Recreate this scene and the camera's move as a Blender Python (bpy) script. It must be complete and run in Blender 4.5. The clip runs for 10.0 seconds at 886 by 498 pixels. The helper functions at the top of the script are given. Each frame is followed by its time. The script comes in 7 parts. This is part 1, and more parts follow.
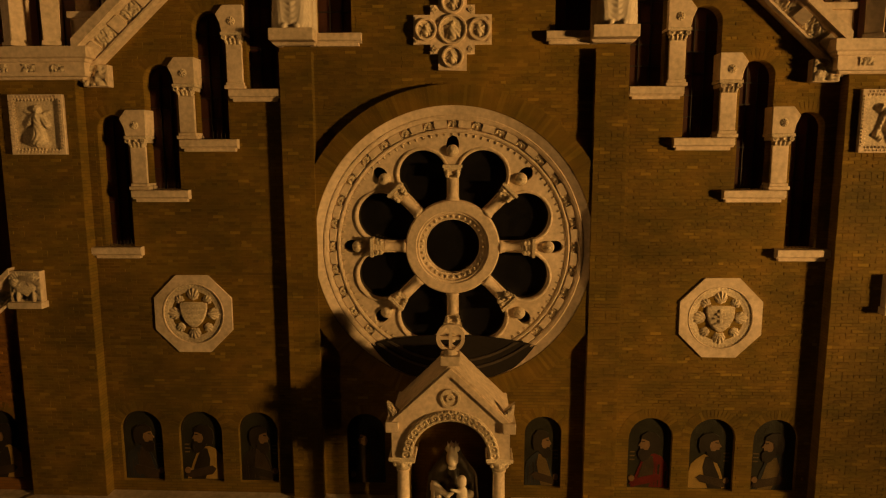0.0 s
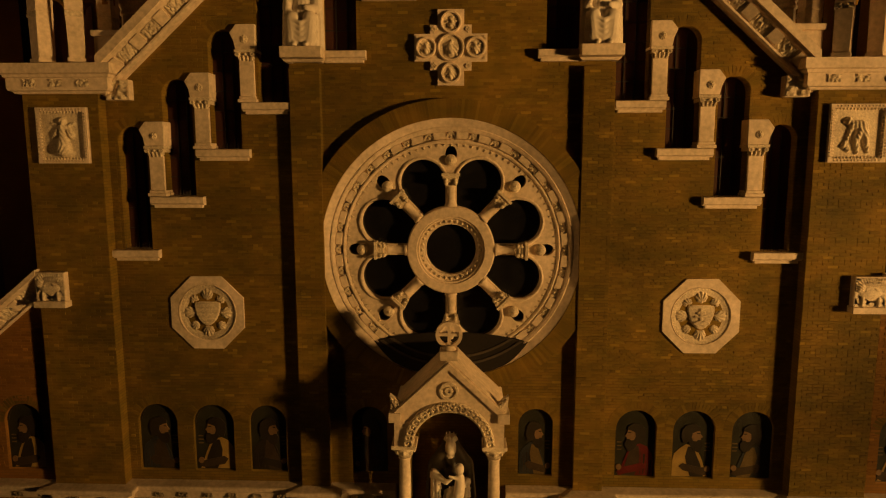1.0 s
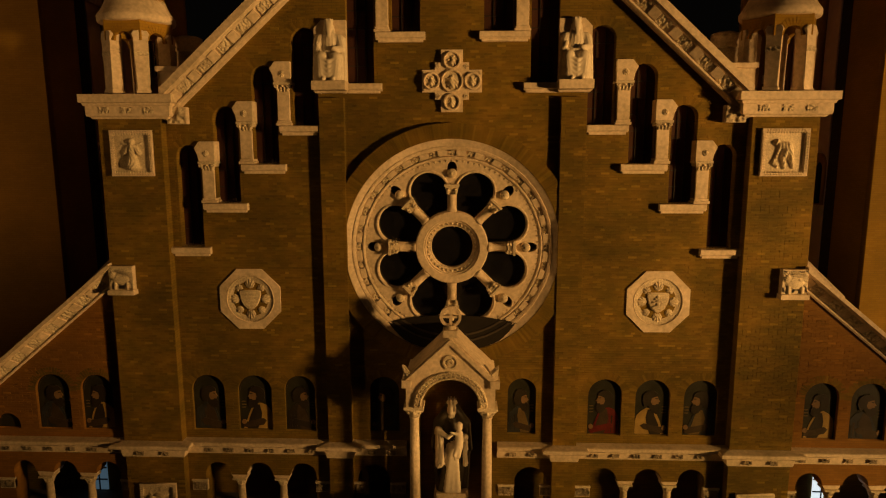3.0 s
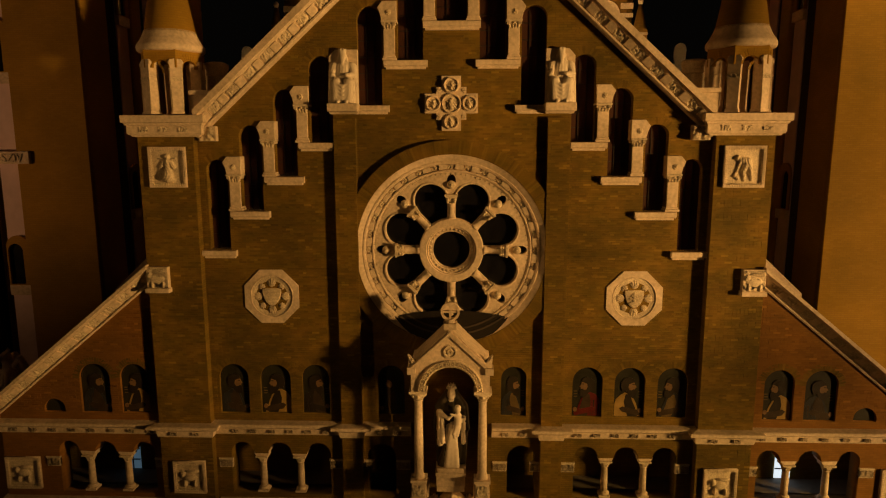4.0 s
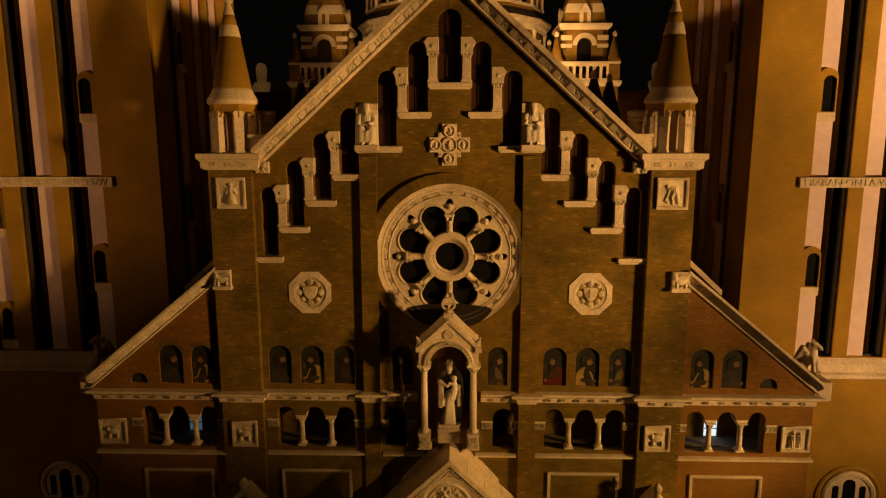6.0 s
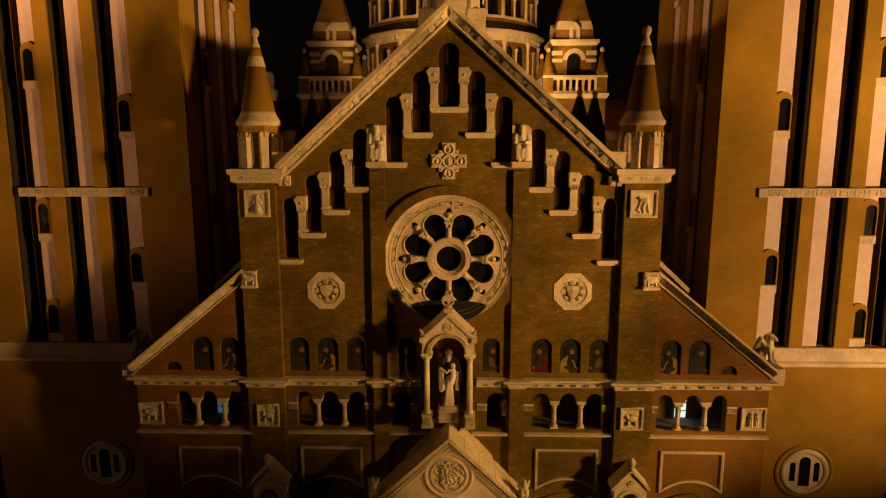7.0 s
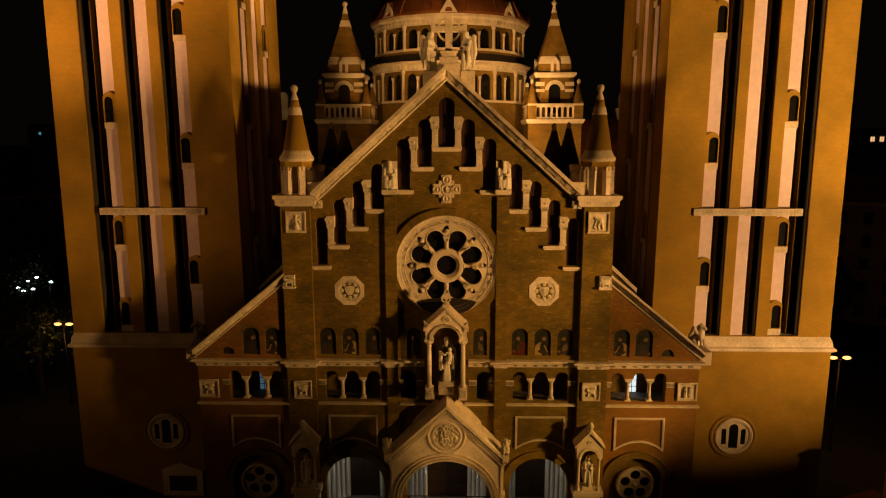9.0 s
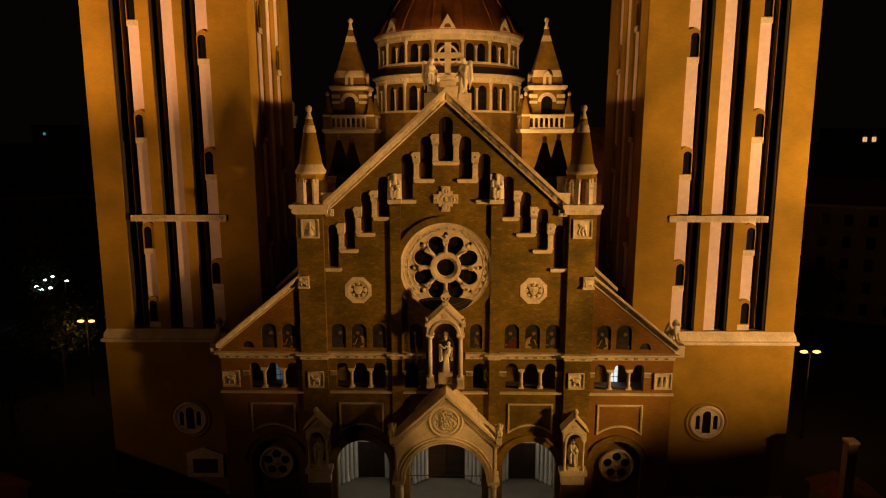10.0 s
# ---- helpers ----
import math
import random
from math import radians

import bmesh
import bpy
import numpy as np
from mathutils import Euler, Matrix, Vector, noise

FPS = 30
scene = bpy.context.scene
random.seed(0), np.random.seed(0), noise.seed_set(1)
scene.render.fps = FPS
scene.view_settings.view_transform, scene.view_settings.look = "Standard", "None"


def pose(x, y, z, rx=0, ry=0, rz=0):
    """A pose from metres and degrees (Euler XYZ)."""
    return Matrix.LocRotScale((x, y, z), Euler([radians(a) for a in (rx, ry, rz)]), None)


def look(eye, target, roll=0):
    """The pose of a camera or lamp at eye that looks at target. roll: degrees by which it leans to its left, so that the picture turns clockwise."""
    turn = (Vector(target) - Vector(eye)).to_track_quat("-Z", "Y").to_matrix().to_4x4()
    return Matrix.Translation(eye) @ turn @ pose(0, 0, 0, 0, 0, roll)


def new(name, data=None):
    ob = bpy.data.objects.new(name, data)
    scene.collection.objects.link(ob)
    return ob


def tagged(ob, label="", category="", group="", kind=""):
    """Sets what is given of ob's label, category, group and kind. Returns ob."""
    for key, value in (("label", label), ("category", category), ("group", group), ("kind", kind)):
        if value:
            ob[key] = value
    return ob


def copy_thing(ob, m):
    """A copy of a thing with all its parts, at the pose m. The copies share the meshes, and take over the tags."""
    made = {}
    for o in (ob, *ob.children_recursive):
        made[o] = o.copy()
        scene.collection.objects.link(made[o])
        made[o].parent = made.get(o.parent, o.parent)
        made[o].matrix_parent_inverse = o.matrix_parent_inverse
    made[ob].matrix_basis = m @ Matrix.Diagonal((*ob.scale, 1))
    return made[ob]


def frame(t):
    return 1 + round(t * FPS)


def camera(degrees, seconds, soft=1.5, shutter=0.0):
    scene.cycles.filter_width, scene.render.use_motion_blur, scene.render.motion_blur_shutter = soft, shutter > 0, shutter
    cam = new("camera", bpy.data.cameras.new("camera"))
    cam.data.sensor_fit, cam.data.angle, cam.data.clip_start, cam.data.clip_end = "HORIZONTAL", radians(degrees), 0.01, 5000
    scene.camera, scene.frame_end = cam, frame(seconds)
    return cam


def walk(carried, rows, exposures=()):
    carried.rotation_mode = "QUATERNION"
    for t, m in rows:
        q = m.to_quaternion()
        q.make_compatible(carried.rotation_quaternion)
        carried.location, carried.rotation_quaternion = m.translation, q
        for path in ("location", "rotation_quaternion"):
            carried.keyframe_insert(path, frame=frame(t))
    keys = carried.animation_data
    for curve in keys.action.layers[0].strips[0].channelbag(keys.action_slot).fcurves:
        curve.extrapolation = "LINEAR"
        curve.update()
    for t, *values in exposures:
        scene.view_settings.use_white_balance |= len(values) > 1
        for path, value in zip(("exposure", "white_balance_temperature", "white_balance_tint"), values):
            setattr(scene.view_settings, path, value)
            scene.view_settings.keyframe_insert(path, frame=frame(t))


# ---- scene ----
cam = camera(69.0, 10.0, soft=1.15)
# seconds, x, y, z, pitch, yaw, roll: a slow flight straight back from the facade, rising
ROWS = [
    (0, 0.410, -15.118, 22.810, -8.03, 2.40, 0.12),
    (0.5, 0.413, -15.596, 22.874, -7.90, 2.34, 0.04),
    (1, 0.418, -16.161, 22.976, -7.84, 2.18, 0.08),
    (1.5, 0.424, -16.827, 23.115, -7.92, 2.19, 0.10),
    (2, 0.431, -17.603, 23.290, -8.05, 2.19, 0.11),
    (2.5, 0.440, -18.498, 23.499, -8.57, 2.16, 0.10),
    (4, 0.474, -21.949, 24.328, -9.21, 1.97, 0.12),
    (4.5, 0.488, -23.360, 24.668, -9.36, 1.89, 0.13),
    (5, 0.503, -24.900, 25.037, -9.43, 1.83, 0.08),
    (5.5, 0.520, -26.563, 25.435, -9.49, 1.74, 0.06),
    (7, 0.577, -32.208, 26.791, -9.76, 1.54, 0.07),
    (7.5, 0.599, -34.272, 27.294, -9.83, 1.46, 0.09),
    (8, 0.623, -36.401, 27.820, -9.78, 1.40, 0.09),
    (8.5, 0.647, -38.579, 28.369, -9.87, 1.33, 0.05),
    (9, 0.673, -40.784, 28.940, -9.90, 1.25, 0.05),
    (9.5, 0.700, -42.996, 29.531, -10.02, 1.19, 0.01),
    (10, 0.729, -45.188, 30.142, -10.10, 1.16, 0.05),
]
walk(cam, [(t, pose(x, y, z, 90 + pitch, roll, yaw)) for t, x, y, z, pitch, yaw, roll in ROWS], exposures=[(0, -0.34), (2, -0.22), (4, -0.12), (5.5, -0.02), (10, 0.04)])

# ---- night sky and floodlights ----
world = bpy.data.worlds.new("night")
scene.world = world
world.use_nodes = True
wn = world.node_tree.nodes
wn["Background"].inputs[0].default_value = (0.010, 0.008, 0.006, 1)
wn["Background"].inputs[1].default_value = 0.14
SODIUM = (1.0, 0.512, 0.14)
AMBER = (1.0, 0.53, 0.175)
EMBER = (1.0, 0.475, 0.16)


def spot(name, eye, target, power, degrees, blend=0.6, color=SODIUM, size=0.4):
    la = bpy.data.lights.new(name, "SPOT")
    la.energy, la.spot_size, la.spot_blend, la.color, la.shadow_soft_size = power, radians(degrees), blend, color, size
    ob = new(name, la)
    ob.matrix_world = look(eye, target)
    return ob


# floodlights on the houses at both sides of the square
spot("floodlight", (41.5, -24, 20.5), (-3.0, 0, 22.0), 83000, 27, 0.8, SODIUM, 1.6)
spot("floodlight", (44, -21, 19), (10.5, -2, 10.6), 56000, 17, 0.7, (1.0, 0.53, 0.13), 1.2)
spot("floodlight", (48, -22, 19), (22.5, 3, 41), 112000, 52, 1.0, AMBER, 0.25)
spot("floodlight", (48, -22, 17), (24.5, 3, 19), 64000, 46, 1.0, AMBER, 0.25)
spot("floodlight", (-48, -22, 19), (-21.5, 3, 44), 112000, 36, 0.9, EMBER, 0.25)
spot("floodlight", (-48, -22, 19), (-22, 3, 27), 14500, 36, 1.0, EMBER, 0.25)
spot("floodlight", (-48, -22, 17), (-22, 3, 10), 1450, 34, 0.9, EMBER, 0.25)
spot("floodlight", (-44, -20.5, 20.5), (-9, 0, 24), 5000, 15, 0.8, SODIUM, 0.25)
spot("floodlight", (-44, -21, 19), (-3, -2, 7.5), 1900, 24, 0.9, SODIUM, 0.25)
# next one: narrow fill lamp, added to lift the shadow beside the canopy
spot("floodlight", (-44, -21, 19), (0, -1.5, 18.2), 7500, 12, 0.9, SODIUM, 1.6)
spot("floodlight", (44, -20.5, 20.5), (0.2, 0.5, 34.6), 85000, 8, 0.6, SODIUM, 0.25)
spot("floodlight", (-44, -20.5, 20.5), (0.2, 0.5, 34.8), 26000, 7, 0.6, SODIUM, 0.25)
# next two: unseen frontal fill lamps, added to brighten porch and statue
spot("floodlight", (30, -34, 16), (0.6, -2, 10.0), 18000, 7.5, 0.6, SODIUM, 0.3)
spot("floodlight", (30, -34, 16), (0, -1.2, 15.0), 24000, 4.4, 0.7, SODIUM, 0.3)
spot("floodlight", (44, -20.5, 20.5), (0, 0, 32), 22000, 19, 0.8, SODIUM, 1.6)
# roof floodlights behind the gable, for the crossing and the inner tower walls
spot("roof_floodlight", (-5.5, 16, 30.0), (-1, 40, 44), 4000, 78, 0.5, (1.0, 0.53, 0.16))
spot("roof_floodlight", (5.5, 16, 30.0), (1, 40, 44), 7000, 78, 0.5, (1.0, 0.53, 0.16))
spot("roof_floodlight", (5.0, 8, 32.3), (-14, 8.5, 65), 8000, 120, 0.1, AMBER, 0.1)
spot("roof_floodlight", (-5.0, 8, 32.3), (14, 8.5, 65), 3600, 120, 0.1, AMBER, 0.1)
for sx in (-1, 1):
    # unseen lamp, added to brighten the transept corner
    spot("roof_floodlight", (sx * 16.5, 42, 31), (sx * 23.6, 51, 33), 800, 50, 0.6, (1.0, 0.6, 0.2))
    spot("roof_floodlight", (sx * 6.5, 19.0, 27.6), (sx * 10.85, 29.5, 31), 300 if sx < 0 else 3900, 75, 0.6, (1.0, 0.53, 0.16))

# ---- materials ----
def mat(name, base, rough=0.8, var=0.25, big=0.6, fine=18.0, bump=0.15, metal=0.0, dirt=None, ramp=None, spec=0.3):
    """A surface with blotches, grain, stains and fine relief, in metres."""
    m = bpy.data.materials.new(name)
    m.use_nodes = True
    nt = m.node_tree
    nd, ln = nt.nodes, nt.links
    bs = nd["Principled BSDF"]
    bs.inputs["Metallic"].default_value = metal
    bs.inputs["Specular IOR Level"].default_value = spec
    tc = nd.new("ShaderNodeTexCoord")
    geo = nd.new("ShaderNodeNewGeometry")
    n1 = nd.new("ShaderNodeTexNoise")
    n1.inputs["Scale"].default_value, n1.inputs["Detail"].default_value = big, 6
    n2 = nd.new("ShaderNodeTexNoise")
    n2.inputs["Scale"].default_value, n2.inputs["Detail"].default_value = fine, 5
    ln.new(geo.outputs["Position"], n1.inputs["Vector"])
    ln.new(geo.outputs["Position"], n2.inputs["Vector"])
    add = nd.new("ShaderNodeMath")
    add.operation = "MULTIPLY_ADD"
    add.inputs[1].default_value = 0.45
    ln.new(n2.outputs["Fac"], add.inputs[0])
    mul = nd.new("ShaderNodeMath")
    mul.operation = "MULTIPLY"
    mul.inputs[1].default_value = 0.55
    ln.new(n1.outputs["Fac"], mul.inputs[0])
    ln.new(mul.outputs[0], add.inputs[2])
    cr = nd.new("ShaderNodeValToRGB")
    lo = [c * (1 - var) for c in (dirt or base)]
    hi = [min(1, c * (1 + var)) for c in base]
    cr.color_ramp.elements[0].position, cr.color_ramp.elements[1].position = 0.33, 0.66
    cr.color_ramp.elements[0].color, cr.color_ramp.elements[1].color = (*lo, 1), (*hi, 1)
    ln.new(add.outputs[0], cr.inputs[0])
    ln.new(cr.outputs[0], bs.inputs["Base Color"])
    rr = nd.new("ShaderNodeMapRange")
    rr.inputs["To Min"].default_value, rr.inputs["To Max"].default_value = max(0.02, rough - 0.12), min(1, rough + 0.1)
    ln.new(n1.outputs["Fac"], rr.inputs["Value"])
    ln.new(rr.outputs[0], bs.inputs["Roughness"])
    if bump:
        bp = nd.new("ShaderNodeBump")
        bp.inputs["Strength"].default_value, bp.inputs["Distance"].default_value = bump, 0.03
        ln.new(n2.outputs["Fac"], bp.inputs["Height"])
        ln.new(bp.outputs[0], bs.inputs["Normal"])
    return m


def brick_mat(name, a, b, mortar, pieces=False, length=0.26, course=0.078, streaks=0.9, patches=0.95):
    """Brickwork: on plain walls coursed by a brick texture; on single bricks a tone for each of them."""
    m = mat(name, a, 0.86, 0.2, 0.5, 30, 0.25)
    nt = m.node_tree
    nd, ln = nt.nodes, nt.links
    bs = nd["Principled BSDF"]
    geo = nd.new("ShaderNodeNewGeometry")
    blotch = nd.new("ShaderNodeTexNoise")
    blotch.inputs["Scale"].default_value, blotch.inputs["Detail"].default_value = 0.35, 7
    ln.new(geo.outputs["Position"], blotch.inputs["Vector"])
    mix = nd.new("ShaderNodeMix")
    mix.data_type = "RGBA"
    mix.blend_type = "MULTIPLY"
    mix.inputs["Factor"].default_value = patches
    tone = nd.new("ShaderNodeValToRGB")
    tone.color_ramp.elements[0].position, tone.color_ramp.elements[1].position = 0.3, 0.68
    tone.color_ramp.elements[0].color, tone.color_ramp.elements[1].color = (0.55, 0.57, 0.5, 1), (1.32, 1.24, 1.15, 1)
    ln.new(blotch.outputs["Fac"], tone.inputs[0])
    mid = nd.new("ShaderNodeTexNoise")
    mid.inputs["Scale"].default_value, mid.inputs["Detail"].default_value = 1.7, 5
    stretch = nd.new("ShaderNodeMapping")
    stretch.inputs["Scale"].default_value = (0.8, 0.8, 1.5)
    ln.new(geo.outputs["Position"], stretch.inputs["Vector"])
    ln.new(stretch.outputs[0], mid.inputs["Vector"])
    tone2 = nd.new("ShaderNodeValToRGB")
    tone2.color_ramp.elements[0].position, tone2.color_ramp.elements[1].position = 0.35, 0.65
    tone2.color_ramp.elements[0].color, tone2.color_ramp.elements[1].color = (0.72, 0.78, 0.72, 1), (1.12, 1.06, 1.1, 1)
    ln.new(mid.outputs["Fac"], tone2.inputs[0])
    both = nd.new("ShaderNodeMix")
    both.data_type, both.blend_type = "RGBA", "MULTIPLY"
    both.inputs["Factor"].default_value = streaks
    ln.new(tone.outputs[0], both.inputs["A"])
    ln.new(tone2.outputs[0], both.inputs["B"])
    ln.new(both.outputs["Result"], mix.inputs["B"])
    if pieces:
        cr = nd.new("ShaderNodeValToRGB")
        cr.color_ramp.elements[0].color, cr.color_ramp.elements[1].color = (*[c * 0.82 for c in a], 1), (*b, 1)
        for p, c in ((0.12, [0.93 * x for x in a]), (0.3, a), (0.8, [(x + y) / 2 for x, y in zip(a, b)]), (0.95, b)):
            e = cr.color_ramp.elements.new(p)
            e.color = (*c, 1)
        cr.color_ramp.elements[-1].color = (*[min(1, c * (1.08 if pieces == "object" else 1.4)) for c in b], 1)
        if pieces == "object":
            inf = nd.new("ShaderNodeObjectInfo")
            ln.new(inf.outputs["Random"], cr.inputs[0])
        else:
            ln.new(geo.outputs["Random Per Island"], cr.inputs[0])
        ln.new(cr.outputs[0], mix.inputs["A"])
    else:
        sep = nd.new("ShaderNodeSeparateXYZ")
        ln.new(geo.outputs["Position"], sep.inputs[0])
        s = nd.new("ShaderNodeMath")
        ln.new(sep.outputs[0], s.inputs[0])
        ln.new(sep.outputs[1], s.inputs[1])
        com = nd.new("ShaderNodeCombineXYZ")
        ln.new(s.outputs[0], com.inputs[0])
        ln.new(sep.outputs[2], com.inputs[1])
        br = nd.new("ShaderNodeTexBrick")
        br.inputs["Scale"].default_value = 1.0
        br.inputs["Brick Width"].default_value, br.inputs["Row Height"].default_value = length, course
        br.inputs["Mortar Size"].default_value = 0.007
        br.inputs["Color1"].default_value, br.inputs["Color2"].default_value = (*a, 1), (*b, 1)
        br.inputs["Mortar"].default_value = (*mortar, 1)
        ln.new(com.outputs[0], br.inputs["Vector"])
        ln.new(br.outputs["Color"], mix.inputs["A"])
    ln.new(mix.outputs["Result"], bs.inputs["Base Color"])
    return m


STONE = mat("limestone", (0.86, 0.72, 0.57), 0.75, 0.09, 0.9, 9, 0.12, dirt=(0.58, 0.48, 0.34))
CARVED = mat("carved_limestone", (0.80, 0.70, 0.53), 0.8, 0.15, 1.6, 22, 0.2, dirt=(0.5, 0.42, 0.31))
# darker copy of the carved limestone, with the shade of sunk carving in it
SUNK = mat("shaded_carved_stone", (0.4, 0.33, 0.24), 0.85, 0.3, 3, 30, 0.3, dirt=(0.16, 0.13, 0.09))
PLASTER = mat("white_plaster", (0.85, 0.67, 0.7), 0.85, 0.04, 0.4, 3, 0.03, dirt=(0.75, 0.58, 0.6))
DOME_TILE = mat("red_dome_tiles", (0.36, 0.125, 0.035), 0.6, 0.25, 0.5, 9, 0.4, dirt=(0.2, 0.07, 0.02))
HALL_PLASTER = mat("grey_plaster", (0.6, 0.58, 0.53), 0.85, 0.08, 0.4, 10, 0.1, dirt=(0.42, 0.42, 0.4))
MARBLE = mat("white_marble", (0.78, 0.71, 0.6), 0.6, 0.04, 1.2, 12, 0.04, dirt=(0.68, 0.6, 0.5))
MANTLE = mat("dark_mantle_mosaic", (0.04, 0.032, 0.02), 0.5, 0.35, 3, 40, 0.2)
BR_A, BR_B, MORTAR_C = (0.184, 0.12, 0.015), (0.232, 0.156, 0.021), (0.15, 0.1, 0.02)
BRICKWORK = brick_mat("brickwork", BR_A, BR_B, MORTAR_C)
BRICK_BITS = brick_mat("brick_pieces", BR_A, BR_B, MORTAR_C, pieces=True)
BRICK_ONE = brick_mat("brick_single", BR_A, BR_B, MORTAR_C, pieces="object")
AISLE_BRICK = brick_mat("aisle_brickwork", (0.235, 0.112, 0.017), (0.285, 0.138, 0.022), (0.2, 0.105, 0.025), streaks=0.4, patches=0.6)
AISLE_BITS = brick_mat("aisle_brick_pieces", (0.235, 0.112, 0.017), (0.285, 0.138, 0.022), (0.2, 0.105, 0.025), pieces=True, streaks=0.4, patches=0.6)
TOWER_BRICK = brick_mat("tower_brickwork", (0.375, 0.222, 0.018), (0.42, 0.252, 0.024), (0.33, 0.2, 0.03), streaks=0.25, patches=0.55)
TILE = mat("red_roof_tiles", (0.26, 0.09, 0.035), 0.75, 0.3, 0.7, 9, 0.5, dirt=(0.10, 0.04, 0.02))
# near-black, for the shadow drawn over the rose window's foot
SHADE_SHEET = mat("shade_sheet", (0.012, 0.009, 0.006), 0.7, 0.35, 1.5, 12, 0.2)
# dark roof sheet; also the shade inside the tower slots, as colour
LEAD_AND_SHADE = mat("roof_sheet_and_shade", (0.055, 0.045, 0.035), 0.6, 0.3, 0.5, 8, 0.2)
GLASS = mat("dark_glass", (0.010, 0.010, 0.011), 0.12, 0.3, 2.0, 6, 0.03, spec=0.5)
LEADING = mat("lead_bars", (0.05, 0.045, 0.04), 0.5, 0.2, 2, 20, 0.1, metal=0.6)
IRON = mat("dark_iron", (0.03, 0.027, 0.024), 0.5, 0.2, 2, 20, 0.1, metal=0.7)
WOOD = mat("dark_oak", (0.028, 0.016, 0.01), 0.55, 0.3, 1.2, 25, 0.25)
ASPHALT = mat("asphalt", (0.05, 0.047, 0.043), 0.9, 0.3, 0.3, 9, 0.2)
PAVING = mat("stone_paving", (0.2, 0.185, 0.165), 0.8, 0.15, 0.5, 6, 0.15)
HALL_FLOOR = mat("worn_stone_floor", (0.115, 0.105, 0.09), 0.6, 0.25, 0.8, 7, 0.1)
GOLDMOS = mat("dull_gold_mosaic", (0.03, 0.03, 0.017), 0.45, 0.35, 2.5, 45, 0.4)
BLUEMOS = mat("blue_mosaic", (0.035, 0.04, 0.045), 0.45, 0.35, 3, 45, 0.4)
REDMOS = mat("red_mosaic", (0.13, 0.016, 0.012), 0.45, 0.35, 3, 45, 0.4)
PALEMOS = mat("pale_mosaic", (0.4, 0.27, 0.08), 0.45, 0.3, 3, 45, 0.4)
DARKMOS = mat("brown_mosaic", (0.03, 0.024, 0.016), 0.45, 0.35, 3, 45, 0.4)
SKINMOS = mat("ochre_mosaic", (0.23, 0.145, 0.07), 0.45, 0.3, 3, 45, 0.4)
OCHREMOS = mat("dull_ochre_mosaic", (0.15, 0.105, 0.04), 0.45, 0.3, 3, 45, 0.4)
BROWNMOS = mat("umber_mosaic", (0.055, 0.038, 0.022), 0.45, 0.35, 3, 45, 0.4)
SHUTTER = mat("dark_red_shutter", (0.055, 0.02, 0.012), 0.7, 0.3, 2, 20, 0.2)
LEAF = mat("leaves", (0.05, 0.07, 0.025), 0.6, 0.35, 2, 20, 0.2)
BARK = mat("bark", (0.10, 0.075, 0.05), 0.9, 0.3, 2, 20, 0.5)
HOUSE = mat("dim_house_plaster", (0.35, 0.28, 0.2), 0.9, 0.2, 0.4, 8, 0.1)


def glow(name, color, strength):
    m = bpy.data.materials.new(name)
    m.use_nodes = True
    bs = m.node_tree.nodes["Principled BSDF"]
    bs.inputs["Base Color"].default_value = (*color, 1)
    bs.inputs["Emission Color"].default_value = (*color, 1)
    bs.inputs["Emission Strength"].default_value = strength
    return m


LAMP_WHITE = glow("white_lamp", (0.85, 0.95, 1.0), 9)
LAMP_ORANGE = glow("sodium_lamp", (1.0, 0.45, 0.12), 3.0)
WIN_BLUE = glow("window_lit_blue", (0.14, 0.24, 0.32), 0.3)
WIN_CYAN = glow("window_lit_cyan", (0.1, 0.5, 0.55), 0.5)
WIN_WARM = glow("window_lit_warm", (1.0, 0.55, 0.25), 0.9)
WIN_WHITE = glow("window_lit_white", (0.75, 0.85, 0.9), 1.1)

# ---- mesh tools (plan in metres: x east, y into the church, z up) ----
TAU = 2 * math.pi


def part(name, bm, material, parent=None, label="", smooth=False):
    """Links a bmesh as one mesh object, under a thing or a part."""
    me = bpy.data.meshes.new(name)
    if smooth:
        for f in bm.faces:
            f.smooth = True
    bm.to_mesh(me)
    bm.free()
    me.materials.append(material)
    ob = new(name, me)
    ob.parent = parent
    if label:
        ob["label"] = label
    return ob


def thing(name, loc, label, category, group="", kind=""):
    ob = new(name)
    ob.empty_display_size = 0.2
    ob.location = loc
    return tagged(ob, label, category, group, kind)


def box(bm, x0, x1, y0, y1, z0, z1):
    v = [bm.verts.new((x, y, z)) for z in (z0, z1) for x, y in ((x0, y0), (x1, y0), (x1, y1), (x0, y1))]
    for q in ((3, 2, 1, 0), (4, 5, 6, 7), (0, 1, 5, 4), (1, 2, 6, 5), (2, 3, 7, 6), (3, 0, 4, 7)):
        bm.faces.new([v[i] for i in q])
    return bm


def bbox(x0, x1, y0, y1, z0, z1, r=0.02, bm=None):
    """A box with softened edges."""
    b = box(bmesh.new(), x0, x1, y0, y1, z0, z1)
    if r:
        bmesh.ops.bevel(b, geom=b.edges[:], offset=r, segments=2, affect="EDGES", profile=0.6)
    return join(bm, b) if bm else b


def join(bm, other):
    me = bpy.data.meshes.new("tmp")
    other.to_mesh(me)
    other.free()
    bm.from_mesh(me)
    bpy.data.meshes.remove(me)
    return bm


